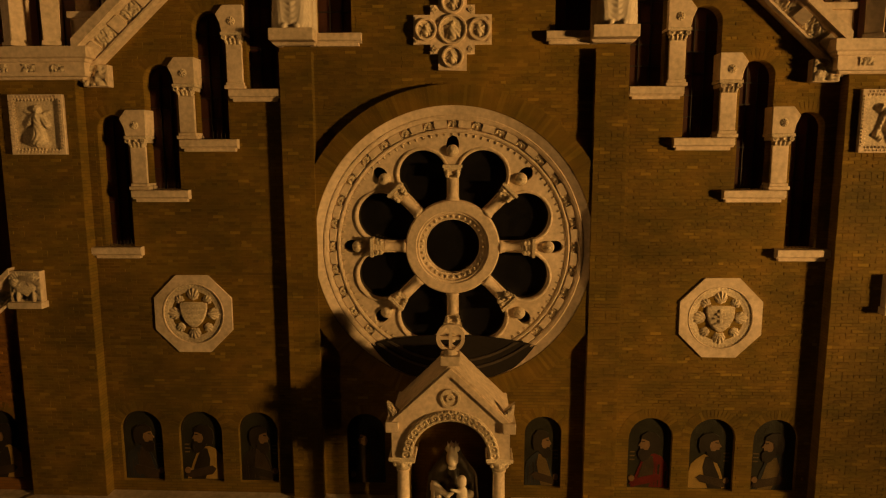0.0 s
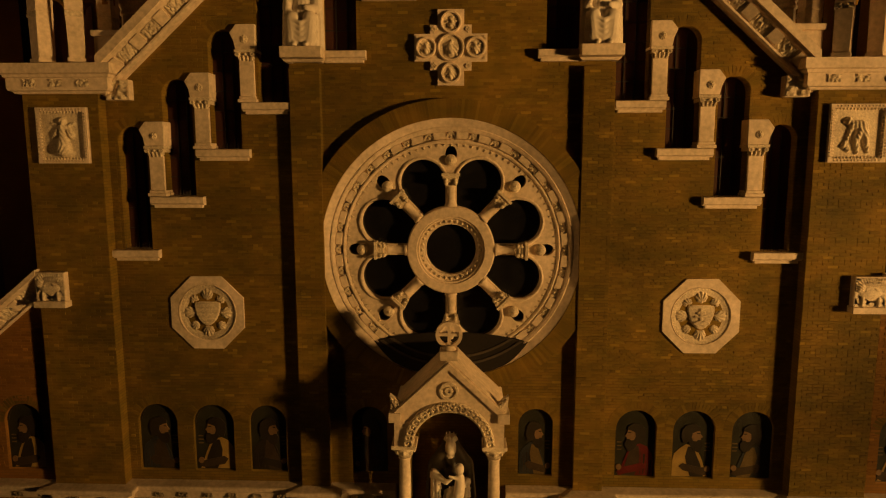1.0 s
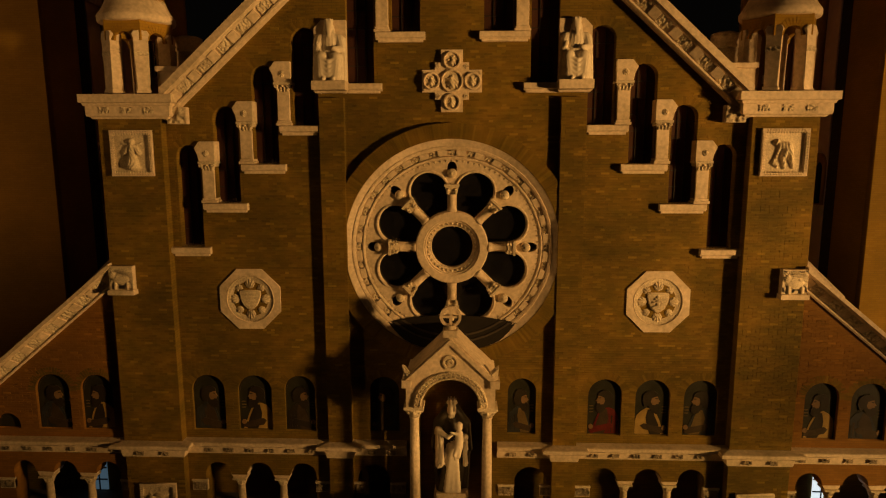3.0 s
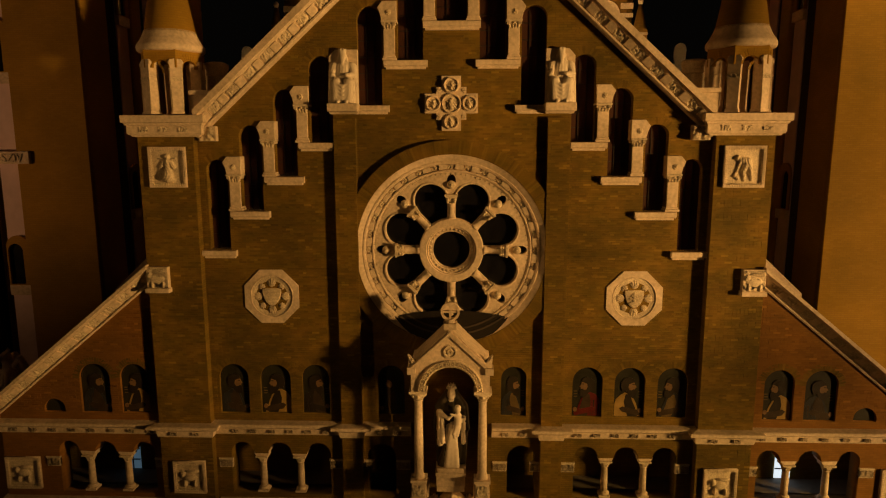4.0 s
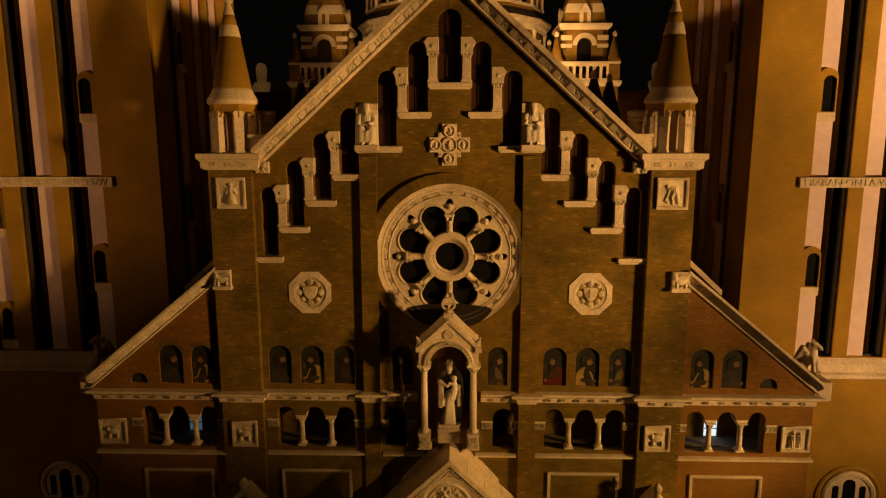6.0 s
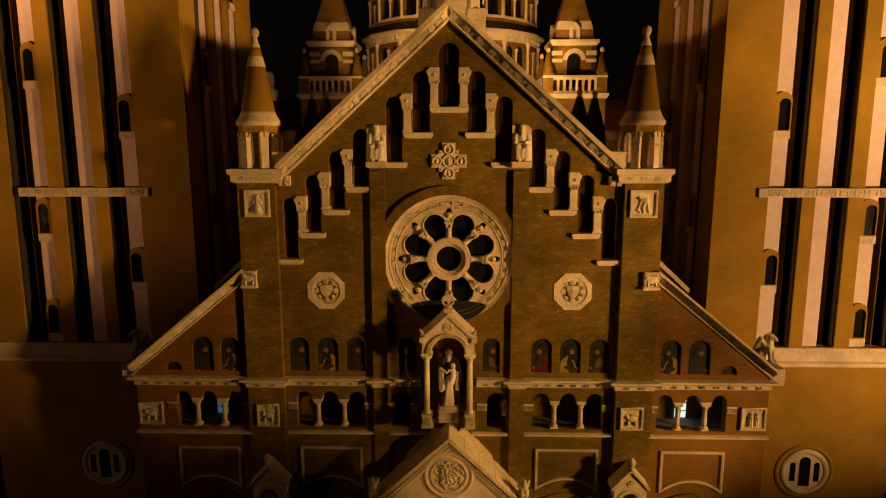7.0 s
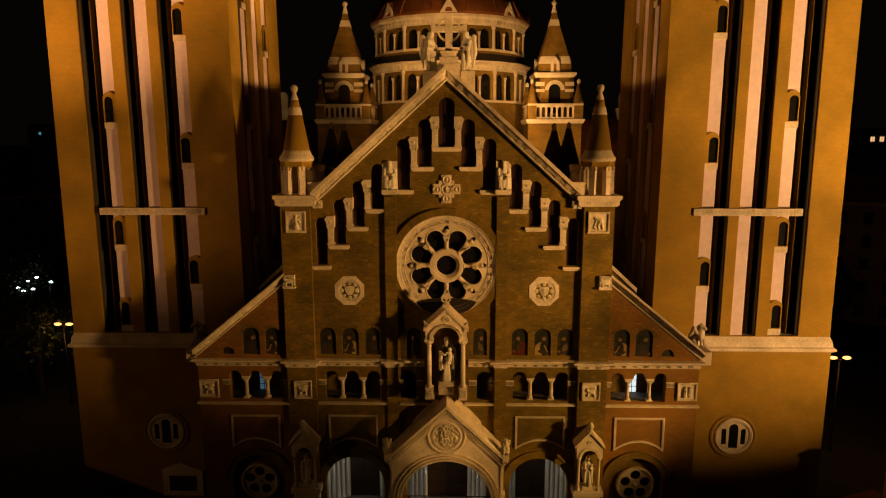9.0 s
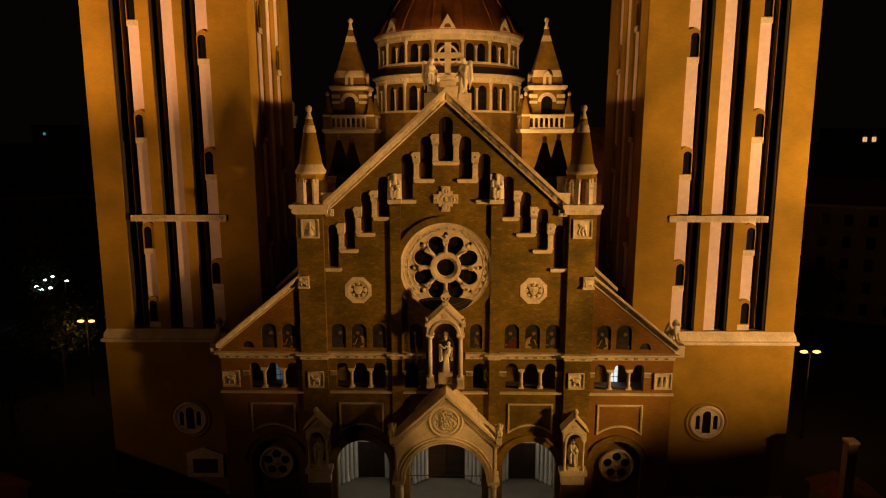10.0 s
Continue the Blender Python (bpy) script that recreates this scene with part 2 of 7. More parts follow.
def prism(poly, y0, y1, bm=None):
    """An outline in x and z, without holes, drawn out from y0 to y1."""
    bm = bm or bmesh.new()
    a = [bm.verts.new((x, y0, z)) for x, z in poly]
    b = [bm.verts.new((x, y1, z)) for x, z in poly]
    n = len(poly)
    area = sum(poly[i][0] * poly[(i + 1) % n][1] - poly[(i + 1) % n][0] * poly[i][1] for i in range(n))
    fs = [bm.faces.new(a), bm.faces.new(b[::-1])]
    fs += [bm.faces.new((a[i], b[i], b[(i + 1) % n], a[(i + 1) % n])) for i in range(n)]
    if area < 0:
        bmesh.ops.reverse_faces(bm, faces=fs)
    return bm


def slab(outer, holes, y0, y1):
    """A wall: an outline in x and z with holes, from y0 to y1."""
    cu = bpy.data.curves.new("tmp", "CURVE")
    cu.dimensions, cu.fill_mode, cu.extrude = "2D", "BOTH", abs(y1 - y0) / 2
    for poly in (outer, *holes):
        sp = cu.splines.new("POLY")
        sp.points.add(len(poly) - 1)
        for p, (x, z) in zip(sp.points, poly):
            p.co = (x, z, 0, 1)
        sp.use_cyclic_u = True
    ob = bpy.data.objects.new("tmp", cu)
    me = bpy.data.meshes.new_from_object(ob)
    bm = bmesh.new()
    bm.from_mesh(me)
    bpy.data.objects.remove(ob)
    bpy.data.curves.remove(cu)
    bpy.data.meshes.remove(me)
    bmesh.ops.remove_doubles(bm, verts=bm.verts[:], dist=1e-5)
    for v in bm.verts:
        x, z, d = v.co
        v.co = (x, (y0 + y1) / 2 - d, z)
    return bm


def arch(x0, x1, z0, z1, n=14):
    """The outline of a round-headed opening."""
    r = (x1 - x0) / 2
    cx, cz = (x0 + x1) / 2, z1 - r
    return [(x0, z0), (x1, z0)] + [(cx + r * math.cos(math.pi * i / n), cz + r * math.sin(math.pi * i / n)) for i in range(n + 1)]


def circle(cx, cz, r, n=48, a0=0.0):
    return [(cx + r * math.cos(a0 + TAU * i / n), cz + r * math.sin(a0 + TAU * i / n)) for i in range(n)]


def lathe(profile, n=16, bm=None, at=(0, 0, 0), a0=0.0, fold=0.0, folds=9, squash=1.0, smooth=True):
    """A turned form: (radius, height) from below upwards; fold makes drapery."""
    bm = bm or bmesh.new()
    rings = []
    for r, z in profile:
        ring = []
        for i in range(n):
            a = a0 + TAU * i / n
            k = r * (1 + fold * math.cos(folds * a + 1.7 * math.sin(3 * z)))
            ring.append(bm.verts.new((at[0] + k * math.cos(a), at[1] + squash * k * math.sin(a), at[2] + z)))
        rings.append(ring)
    for p, q in zip(rings, rings[1:]):
        for i in range(n):
            f = bm.faces.new((p[i], p[(i + 1) % n], q[(i + 1) % n], q[i]))
            f.smooth = smooth
    if profile[0][0] > 1e-4:
        bm.faces.new(rings[0][::-1])
    if profile[-1][0] > 1e-4:
        bm.faces.new(rings[-1])
    return bm


def ball(bm, c, r, s=(1, 1, 1), seg=10, rings=7):
    m = Matrix.Translation(c) @ Matrix.Diagonal((r * s[0], r * s[1], r * s[2], 1))
    for f in bmesh.ops.create_uvsphere(bm, u_segments=seg, v_segments=rings, radius=1, matrix=m)["verts"]:
        for g in f.link_faces:
            g.smooth = True
    return bm


def limb(bm, a, b, r0, r1, n=8):
    a, b = Vector(a), Vector(b)
    m = Matrix.Translation((a + b) / 2) @ (b - a).to_track_quat("Z", "Y").to_matrix().to_4x4()
    bmesh.ops.create_cone(bm, cap_ends=True, segments=n, radius1=r0, radius2=r1, depth=(b - a).length, matrix=m)
    return bm


def ring(cx, cz, prof, n=64, a0=0.0, a1=TAU, bm=None):
    """A moulding bent to a circle in the wall's plane; prof: closed outline of (radius, y)."""
    bm = bm or bmesh.new()
    full = abs(a1 - a0 - TAU) < 1e-6
    rows = []
    for i in range(n if full else n + 1):
        a = a0 + (a1 - a0) * i / n
        rows.append([bm.verts.new((cx + r * math.cos(a), y, cz + r * math.sin(a))) for r, y in prof])
    k = len(prof)
    for i in range(n):
        p, q = rows[i], rows[(i + 1) % len(rows)]
        for j in range(k):
            bm.faces.new((p[j], q[j], q[(j + 1) % k], p[(j + 1) % k]))
    if not full:
        bm.faces.new(rows[0]), bm.faces.new(rows[-1][::-1])
    bmesh.ops.recalc_face_normals(bm, faces=bm.faces[:])
    return bm


def run(path, prof, bm=None, closed=False):
    """A moulding along a path in x and y (level, z = 0); prof: outline of (outwards, z). Corners are mitred; outwards is right of the way."""
    bm = bm or bmesh.new()
    pts = [Vector((p[0], p[1])) for p in path]
    n = len(pts)
    rows = []
    for i, p in enumerate(pts):
        a = (p - pts[i - 1]).normalized() if i or closed else None
        b = (pts[(i + 1) % n] - p).normalized() if i < n - 1 or closed else None
        na = Vector((a.y, -a.x)) if a else None
        nb = Vector((b.y, -b.x)) if b else None
        if na and nb:
            m = (na + nb).normalized()
            m /= max(0.3, m.dot(na))
        else:
            m = na or nb
        rows.append([bm.verts.new((p.x + m.x * o, p.y + m.y * o, z)) for o, z in prof])
    k = len(prof)
    for i in range(n if closed else n - 1):
        p, q = rows[i], rows[(i + 1) % n]
        for j in range(k):
            bm.faces.new((p[j], q[j], q[(j + 1) % k], p[(j + 1) % k]))
    if not closed:
        bm.faces.new(rows[0]), bm.faces.new(rows[-1][::-1])
    bmesh.ops.recalc_face_normals(bm, faces=bm.faces[:])
    return bm


def relief(w, h, nx, nz, fn, y0=0.0, back=0.04, cx=0.0, cz=0.0, bm=None, inside=None):
    """Carving as a height field on an upright panel that faces -y; fn(u, v) in metres from the middle gives the height."""
    bm = bm or bmesh.new()
    g = {}
    for j in range(nz + 1):
        for i in range(nx + 1):
            u, v = (i / nx - 0.5) * w, (j / nz - 0.5) * h
            if inside and not inside(u, v):
                continue
            g[i, j] = bm.verts.new((cx + u, y0 - fn(u, v), cz + v))
    for j in range(nz):
        for i in range(nx):
            q = [g.get((i, j)), g.get((i + 1, j)), g.get((i + 1, j + 1)), g.get((i, j + 1))]
            if all(q):
                f = bm.faces.new(q)
                f.smooth = True
    return bm


def scroll(seed, amp=0.06, k=9.0):
    """Leaf and scroll carving."""
    def fn(u, v):
        p = Vector((u * k + seed * 7.3, v * k - seed * 3.1, seed))
        a = noise.noise(p) + 0.6 * noise.noise(p * 2.1)
        return amp * (0.5 + 0.5 * math.sin(6.0 * a))
    return fn


def moved(bm, x=0, y=0, z=0):
    bmesh.ops.translate(bm, vec=(x, y, z), verts=bm.verts[:])
    return bm


def turned(bm, m):
    bmesh.ops.transform(bm, matrix=m, verts=bm.verts[:])
    return bm

# ---- ground and large walls ----
def plate(name, x0, x1, y0, y1, z0, z1, material, label, category="ground", kind="structure"):
    return tagged(part(name, box(bmesh.new(), x0, x1, y0, y1, z0, z1), material), label, category, kind=kind)


plate("ground", -1500, 1500, -1500, 2500, -0.5, 0.0, ASPHALT, "dark asphalt square and streets at night")
plate("pavement", -13, 13, -8.5, 0.2, 0.0, 2.1, PAVING, "pale stone platform before the church doors", "pavement")
plate("floor", -9, 9, 0.75, 4.4, 0.0, 2.14, HALL_FLOOR, "pale stone floor of the lit entrance hall", "floor")

ROSE_Z = 20.73
# round-headed openings that climb with the gable: x from, x to, sill, head
STEP_WINDOWS = [(-8.40, -7.68, 20.72, 23.83), (-7.22, -6.46, 22.08, 24.98), (-6.0, -5.23, 23.26, 26.16), (-4.76, -3.98, 24.42, 27.24),
                (-3.12, -2.30, 25.63, 28.8), (-1.78, -0.93, 27.07, 30.0), (-0.50, 0.50, 28.3, 31.33)]
STEP_WINDOWS += [(-b, -a, c, d) for a, b, c, d in STEP_WINDOWS[:-1]]
NAVE_MOSAICS = [(-8.38, -7.32), (-6.89, -5.79), (-5.37, -4.38), (-2.62, -1.68), (1.77, 2.67), (4.3, 5.36), (5.78, 6.86), (7.29, 8.35)]
AISLE_MOSAICS = [(10.95, 11.99), (12.37, 13.49)]
NAVE_ARCADE = [(-8.1, -7.23), (-6.73, -5.86), (-5.3, -4.42), (-3.05, -2.02), (2.02, 3.05), (4.42, 5.3), (5.86, 6.73), (7.23, 8.1)]
AISLE_ARCADE = [(10.9, 11.72), (12.35, 13.15), (13.75, 14.5)]
ARC0, ARC1 = 11.55, 13.57


def arcade(bays):
    """One opening under several arches that spring from columns."""
    pts = [(bays[0][0], ARC0), (bays[-1][1], ARC0)]
    for a, b in bays[::-1]:
        r, c = (b - a) / 2, (a + b) / 2
        pts += [(c + r * math.cos(math.pi * i / 12), ARC1 - r + r * math.sin(math.pi * i / 12)) for i in range(13)]
    return pts



holes = [arch(a, b, c, d) for a, b, c, d in STEP_WINDOWS]
holes += [arch(a, b, 14.69, 16.55) for a, b in NAVE_MOSAICS]
holes += [arcade([(-8.1, -7.23), (-6.73, -5.86), (-5.3, -4.42)]), arcade([(4.42, 5.3), (5.86, 6.73), (7.23, 8.1)])]
holes += [arch(a, b, ARC0, ARC1) for a, b in NAVE_ARCADE[3:5]]
holes += [arch(s * 6.28 - 2.0, s * 6.28 + 2.0, 2.1, 7.45, 24) for s in (-1, 1)]
holes += [arch(-2.75, 2.75, 2.1, 9.15, 28), circle(0, ROSE_Z, 3.26, 72)]
outline = [(-8.7, 0), (8.7, 0), (8.7, 24.6), (0, 32.5), (-8.7, 24.6)]
wall_front = tagged(part("wall_front", slab(outline, holes, 0.0, 0.7), BRICKWORK), "warm brown brick gable wall of the nave with stepped windows", "church wall", kind="structure")

wall_aisles = []
for s in (-1, 1):
    hs = [arch(*sorted((s * a, s * b)), 14.69, 16.55) for a, b in AISLE_MOSAICS]
    hs += [arch(*sorted((s * 14.1, s * 14.9)), 14.69, 15.2)]
    hs += [arcade(sorted(tuple(sorted((s * a, s * b))) for a, b in AISLE_ARCADE))]
    hs += [arch(s * 12.86 - 1.8, s * 12.86 + 1.8, 0.6, 7.55, 24)]
    o = [(s * 10.2, 0), (s * 16.6, 0), (s * 16.6, 14.7), (s * 10.2, 19.9)]
    w = tagged(part("wall_aisle", slab(o if s > 0 else o[::-1], hs, -0.1, 0.5), AISLE_BRICK), "brown brick half-gable wall of a side aisle", "church wall", kind="structure")
    wall_aisles.append(w)
    tagged(part("wall_blind", box(bmesh.new(), *sorted((s * 10.9, s * 14.9)), 0.3, 0.45, 0.0, 8.0), BRICKWORK), "recessed brick wall inside a tall blind arch", "church wall", kind="structure")

# pilasters: the outer ones carry the corner turrets, the inner ones the seated statues
PILASTERS = []
for s in (-1, 1):
    ob = part("wall_pilaster", box(bmesh.new(), *sorted((s * 8.66, s * 10.56)), -0.32, 1.3, 0.0, 24.6), BRICKWORK)
    PILASTERS.append(tagged(ob, "broad brick pilaster below a corner turret", "pilaster", kind="structure"))
    ob = part("wall_pilaster", box(bmesh.new(), *sorted((s * 3.19, s * 3.94)), -0.22, 0.02, 2.1, 25.2), BRICKWORK)
    PILASTERS.append(tagged(ob, "slim brick pilaster beside the rose window", "pilaster", kind="structure"))

# unseen walls added at the loggia's ends, to stop light leaking onto the towers
for s in (-1, 1):
    tagged(part("wall_light_stop", box(bmesh.new(), *sorted((s * 16.2, s * 16.5)), 0.5, 1.95, 11.0, 14.4), BRICKWORK), "unseen brick wall added to keep stray light inside the arcade walk", "church wall", kind="structure")
# loggia behind the small arcade, entrance hall behind the portals
for s in (-1, 1):
    tagged(part("wall_loggia", box(bmesh.new(), *sorted((s * 1.0, s * 16.2)), 1.75, 1.95, 11.2, 14.4), BRICKWORK), "shadowed brick back wall of the arcade walk", "church wall", kind="structure")
    tagged(part("floor_loggia", box(bmesh.new(), *sorted((s * 1.0, s * 16.2)), 0.72, 1.75, 11.3, 11.5), PAVING), "narrow stone floor of the arcade walk", "floor", kind="structure")
    tagged(part("ceiling_loggia", box(bmesh.new(), *sorted((s * 1.0, s * 16.2)), 0.72, 1.75, 14.0, 14.2), PLASTER), "dark ceiling of the arcade walk", "ceiling", kind="structure")
b = slab([(-9, 2.1), (9, 2.1), (9, 9.8), (-9, 9.8)], [[(-1.5, 2.14), (1.5, 2.14), (1.5, 5.3), (-1.5, 5.3)]] + [[(s * 6.2 - 1.1, 2.14), (s * 6.2 + 1.1, 2.14), (s * 6.2 + 1.1, 5.3), (s * 6.2 - 1.1, 5.3)] for s in (-1, 1)], 4.0, 4.4)
tagged(part("wall_porch", b, HALL_PLASTER), "pale plastered wall with door openings inside the entrance hall", "church wall", kind="structure")
plate("ceiling", -9, 9, 0.72, 4.0, 9.5, 9.8, HALL_PLASTER, "pale plaster ceiling of the entrance hall", "ceiling")
for s in (-1, 1):
    plate("wall_hall", *sorted((s * 8.6, s * 9.0)), 0.72, 4.0, 2.14, 9.5, HALL_PLASTER, "pale plaster end wall of the entrance hall", "church wall")

# roofs
b = prism([(-9.2, 24.2), (0, 32.4), (9.2, 24.2), (9.2, 23.9), (0, 32.05), (-9.2, 23.9)], 0.72, 33.0)
tagged(part("roof_nave", b, TILE), "dark red tiled ridge roof of the nave", "roof", kind="structure")
for s in (-1, 1):
    pl = [(s * 9.6, 20.0), (s * 16.6, 14.5), (s * 16.6, 14.2), (s * 9.6, 19.7)]
    tagged(part("roof_aisle", prism(pl, 0.52, 33), LEAD_AND_SHADE), "dark lean-to roof of a side aisle", "roof", kind="structure")
    tagged(part("wall_clerestory", box(bmesh.new(), *sorted((s * 8.4, s * 8.9)), 0.72, 33, 14, 24.3), BRICKWORK), "dark brick side wall of the nave", "church wall", kind="structure")
    b = prism([(y - 42, z) for y, z in ((34.5, 0), (49.5, 0), (49.5, 24), (42, 31), (34.5, 24))], -23 if s < 0 else 6, -6 if s < 0 else 23)
    turned(b, Matrix(((0, 1, 0, 0), (1, 0, 0, 42), (0, 0, 1, 0), (0, 0, 0, 1))))
    bmesh.ops.recalc_face_normals(b, faces=b.faces[:])
    tagged(part("wall_transept", b, TILE), "dark roofed arm of the transept behind the towers", "church wall", kind="structure")
plate("wall_nave", -8.3, 8.3, 33, 52, 0, 26, BRICKWORK, "brick block of the crossing below the dome", "church wall")

# ---- the facade's stonework ----
SILL = [(0.0, 0.1), (0.13, 0.1), (0.15, 0.13), (0.2, 0.15), (0.2, 0.29), (0.18, 0.31), (-0.45, 0.34)]


def sill_block(w):
    bm = run([(-w / 2, 0), (w / 2, 0)], [(o, z) for o, z in SILL])
    bbox(-w / 2 + 0.06, w / 2 - 0.06, -0.11, 0.02, 0.03, 0.12, 0.015, bm)
    return bm


# window sills below each stepped opening
sill_kinds = {}
for x0, x1, top in [(-8.65, -7.45, 20.72), (-7.58, -6.22, 22.08), (-6.35, -5.0, 23.26), (-5.14, -3.97, 24.4), (-3.14, -2.06, 25.62), (-2.22, -0.78, 27.07), (-0.92, 0.96, 28.3),
                    (7.46, 8.65, 20.72), (6.18, 7.56, 22.08), (5.0, 6.35, 23.26), (3.97, 5.17, 24.4), (2.1, 3.14, 25.62), (0.8, 2.26, 27.07)]:
    th = thing("window_sill", ((x0 + x1) / 2, 0, top - 0.32), "moulded pale stone sill below a narrow arched window", "window sill", "stepped sills")
    part("slab", sill_block(x1 - x0), STONE, th)
    b = bmesh.new()
    n = int((x1 - x0) / 0.09)
    for i in range(n):
        x = -(x1 - x0) / 2 + 0.08 + (x1 - x0 - 0.16) * i / (n - 1)
        limb(b, (x, 0.05, 0.3), (x, 0.05, 0.46 + 0.02 * (i % 2)), 0.006, 0.002, 4)
    part("bird_spikes", b, IRON, th, "thin dark bird spikes")


def pier(o):
    th = thing("window_pier", (0, 0, 0), "short pale stone pier with a carved capital and boss", "pier", "stepped piers")
    b = bbox(-0.24, 0.24, -0.18, 0.3, 0.0, 0.08, 0.015)
    bbox(-0.21, 0.21, -0.15, 0.3, 0.08, 0.15, 0.02, b)
    part("base", b, STONE, th)
    part("shaft", bbox(-0.185, 0.185, -0.12, 0.3, 0.15, 1.02, 0.02), STONE, th)
    b = bmesh.new()
    for r, z in ((0.17, 0.98), (0.195, 1.03), (0.225, 1.1)):
        bbox(-r, r, 0.03 - r, 0.3, z, z + 0.09, 0.02, b)
    for x in (-0.15, -0.05, 0.05, 0.15):
        limb(b, (x * 0.9, -0.14, 1.0), (x * 1.05, -0.19, 1.1), 0.035, 0.024, 6)
        ball(b, (x * 1.06, -0.2, 1.1), 0.026, (1, 0.8, 0.8), 6, 5)
    for sx in (-1, 1):
        ring(sx * 0.185, 1.14, [(0.055, -0.18), (0.055, -0.235), (0.03, -0.235), (0.03, -0.18)], 10, bm=b)
        ball(b, (sx * 0.185, -0.22, 1.14), 0.018, (1, 1, 1), 6, 4)
    ball(b, (0, -0.22, 1.14), 0.035, (1.2, 0.6, 1), 8, 5)
    bbox(-0.265, 0.265, -0.225, 0.3, 1.19, 1.26, 0.012, b)
    part("capital", b, CARVED, th, "carved leaf capital")
    b = prism([(-o * 0.25, 1.26), (o * 0.25, 1.26), (o * 0.29, 1.46), (o * 0.38, 1.66), (o * 0.22, 1.86), (-o * 0.25, 1.86)], -0.17, 0.3)
    bmesh.ops.recalc_face_normals(b, faces=b.faces[:])
    bmesh.ops.bevel(b, geom=b.edges[:], offset=0.012, segments=1, affect="EDGES")
    top = part("block", b, STONE, th)
    b = bmesh.new()
    # a rosette: a flat ball pushed out into eight petals round an eye
    bmesh.ops.create_uvsphere(b, u_segments=32, v_segments=12, radius=0.1, matrix=Matrix.Rotation(math.pi / 2, 4, "X"))
    for v in b.verts:
        r = math.hypot(v.co.x, v.co.z) / 0.1
        lobe = 0.02 * math.cos(8 * math.atan2(v.co.z, v.co.x)) * math.sin(math.pi * min(1, r))
        eye = 0.03 * max(0, 1 - (r / 0.3) ** 2) - 0.022 * math.exp(-((r - 0.38) / 0.1) ** 2)
        v.co.y = v.co.y * 0.4 - 0.6 * (lobe + eye if v.co.y < 0 else 0) - 0.165
        v.co.x += o * 0.02
        v.co.z += 1.5
    part("boss", b, CARVED, top)
    return th


spots = [(7.42, 22.08), (6.2, 23.26), (5.02, 24.4), (2.04, 27.07), (0.72, 28.3)]
for o in (-1, 1):
    P0 = pier(o)
    P0.location = (o * spots[0][0], 0.05, spots[0][1])
    for x, z in spots[1:]:
        copy_thing(P0, pose(o * x, 0.05, z))


# stepped windows: dark leaded glass deep in the wall
def window(n, x0, x1, z0, z1):
    w = tagged(part("window_%d" % n, prism(arch(x0 - 0.02, x1 + 0.02, z0 - 0.02, z1 + 0.02), 0.3, 0.33), SHUTTER), "dark narrow round-headed window set deep in brick", "window", kind="structure")
    b = bmesh.new()
    for i in range(1, 6):
        z = z0 + (z1 - z0) * i / 6
        box(b, x0, x1, 0.27, 0.3, z - 0.012, z + 0.012)
    for i in range(1, 3):
        x = x0 + (x1 - x0) * i / 3
        box(b, x - 0.01, x + 0.01, 0.265, 0.3, z0, z1 - 0.15)
    part("glazing_bars", b, LEADING, w)


for n, q in enumerate(STEP_WINDOWS, 1):
    window(n, *q)


# ---- the rose window ----
rose = thing("rose_window", (0, 0, ROSE_Z), "large round pale stone rose window with eight dark petals", "rose window")
rose.scale = (0.978, 1, 0.978)
RY = 0.02
# splayed reveal, then the carved frieze, then a row of beads round the pierced disc
b = ring(0, 0, [(3.35, -0.17), (3.35, 0.4), (3.09, 0.4), (3.09, -0.08), (3.12, -0.1), (3.14, -0.085), (3.33, -0.175)], 96)
part("outer_moulding", b, STONE, rose)
b = ring(0, 0, [(3.1, -0.1), (3.1, 0.45), (2.72, 0.45), (2.72, 0.03), (2.74, -0.01), (2.78, -0.03), (2.81, -0.02), (2.83, 0.07), (3.01, 0.05), (3.02, -0.06), (3.06, -0.085)], 96)
part("frieze", b, STONE, rose)
flor = bmesh.new()
# a leaf spray: two curled leaves that spread from a stem, hollow between them
for sz in (-1, 1):
    for i in range(5):
        t = i / 4
        c0 = Vector((-0.07 + 0.05 * t, -0.015, sz * (0.012 + 0.075 * t)))
        c1 = Vector((0.0 + 0.075 * math.cos(2.6 * t), -0.055, sz * (0.02 + 0.1 * math.sin(1.6 * t))))
        limb(flor, c0, c1, 0.014, 0.022, 6)
        ball(flor, c1, 0.022, (1.2, 0.9, 1), 6, 4)
ball(flor, (-0.02, -0.05, 0), 0.03, (1.3, 0.9, 0.9), 8, 5)
fm = part("floret", flor, CARVED, rose, "carved leaf floret")
for i in range(32):
    a = TAU * i / 32
    o = fm if i == 0 else new("floret", fm.data)
    o.parent = rose
    o.matrix_basis = Matrix.Translation((2.92 * math.cos(a), 0.055, 2.92 * math.sin(a))) @ Matrix.Rotation(-a, 4, "Y")
pb = bmesh.new()
prof0 = [(2.835, 0.08), (2.835, -0.015), (2.85, -0.03), (2.995, -0.05), (3.015, -0.04), (3.015, 0.08)]
ring(0, 0, prof0, 4, -0.05, 0.05, pb)
pm = part("plain_block", pb, STONE, rose)
for i in range(32):
    a = TAU * (i + 0.5) / 32
    o = pm if i == 0 else new("plain_block", pm.data)
    o.parent = rose
    o.matrix_basis = Matrix.Rotation(-a, 4, "Y")
b = bmesh.new()
for i in range(96):
    a = TAU * i / 96
    c, d = math.cos(a), math.sin(a)
    limb(b, (2.65 * c, 0.015, 2.65 * d), (2.71 * c, 0.005, 2.71 * d), 0.02, 0.026, 6)
part("bead_row", b, CARVED, rose, "ring of small carved tongues")


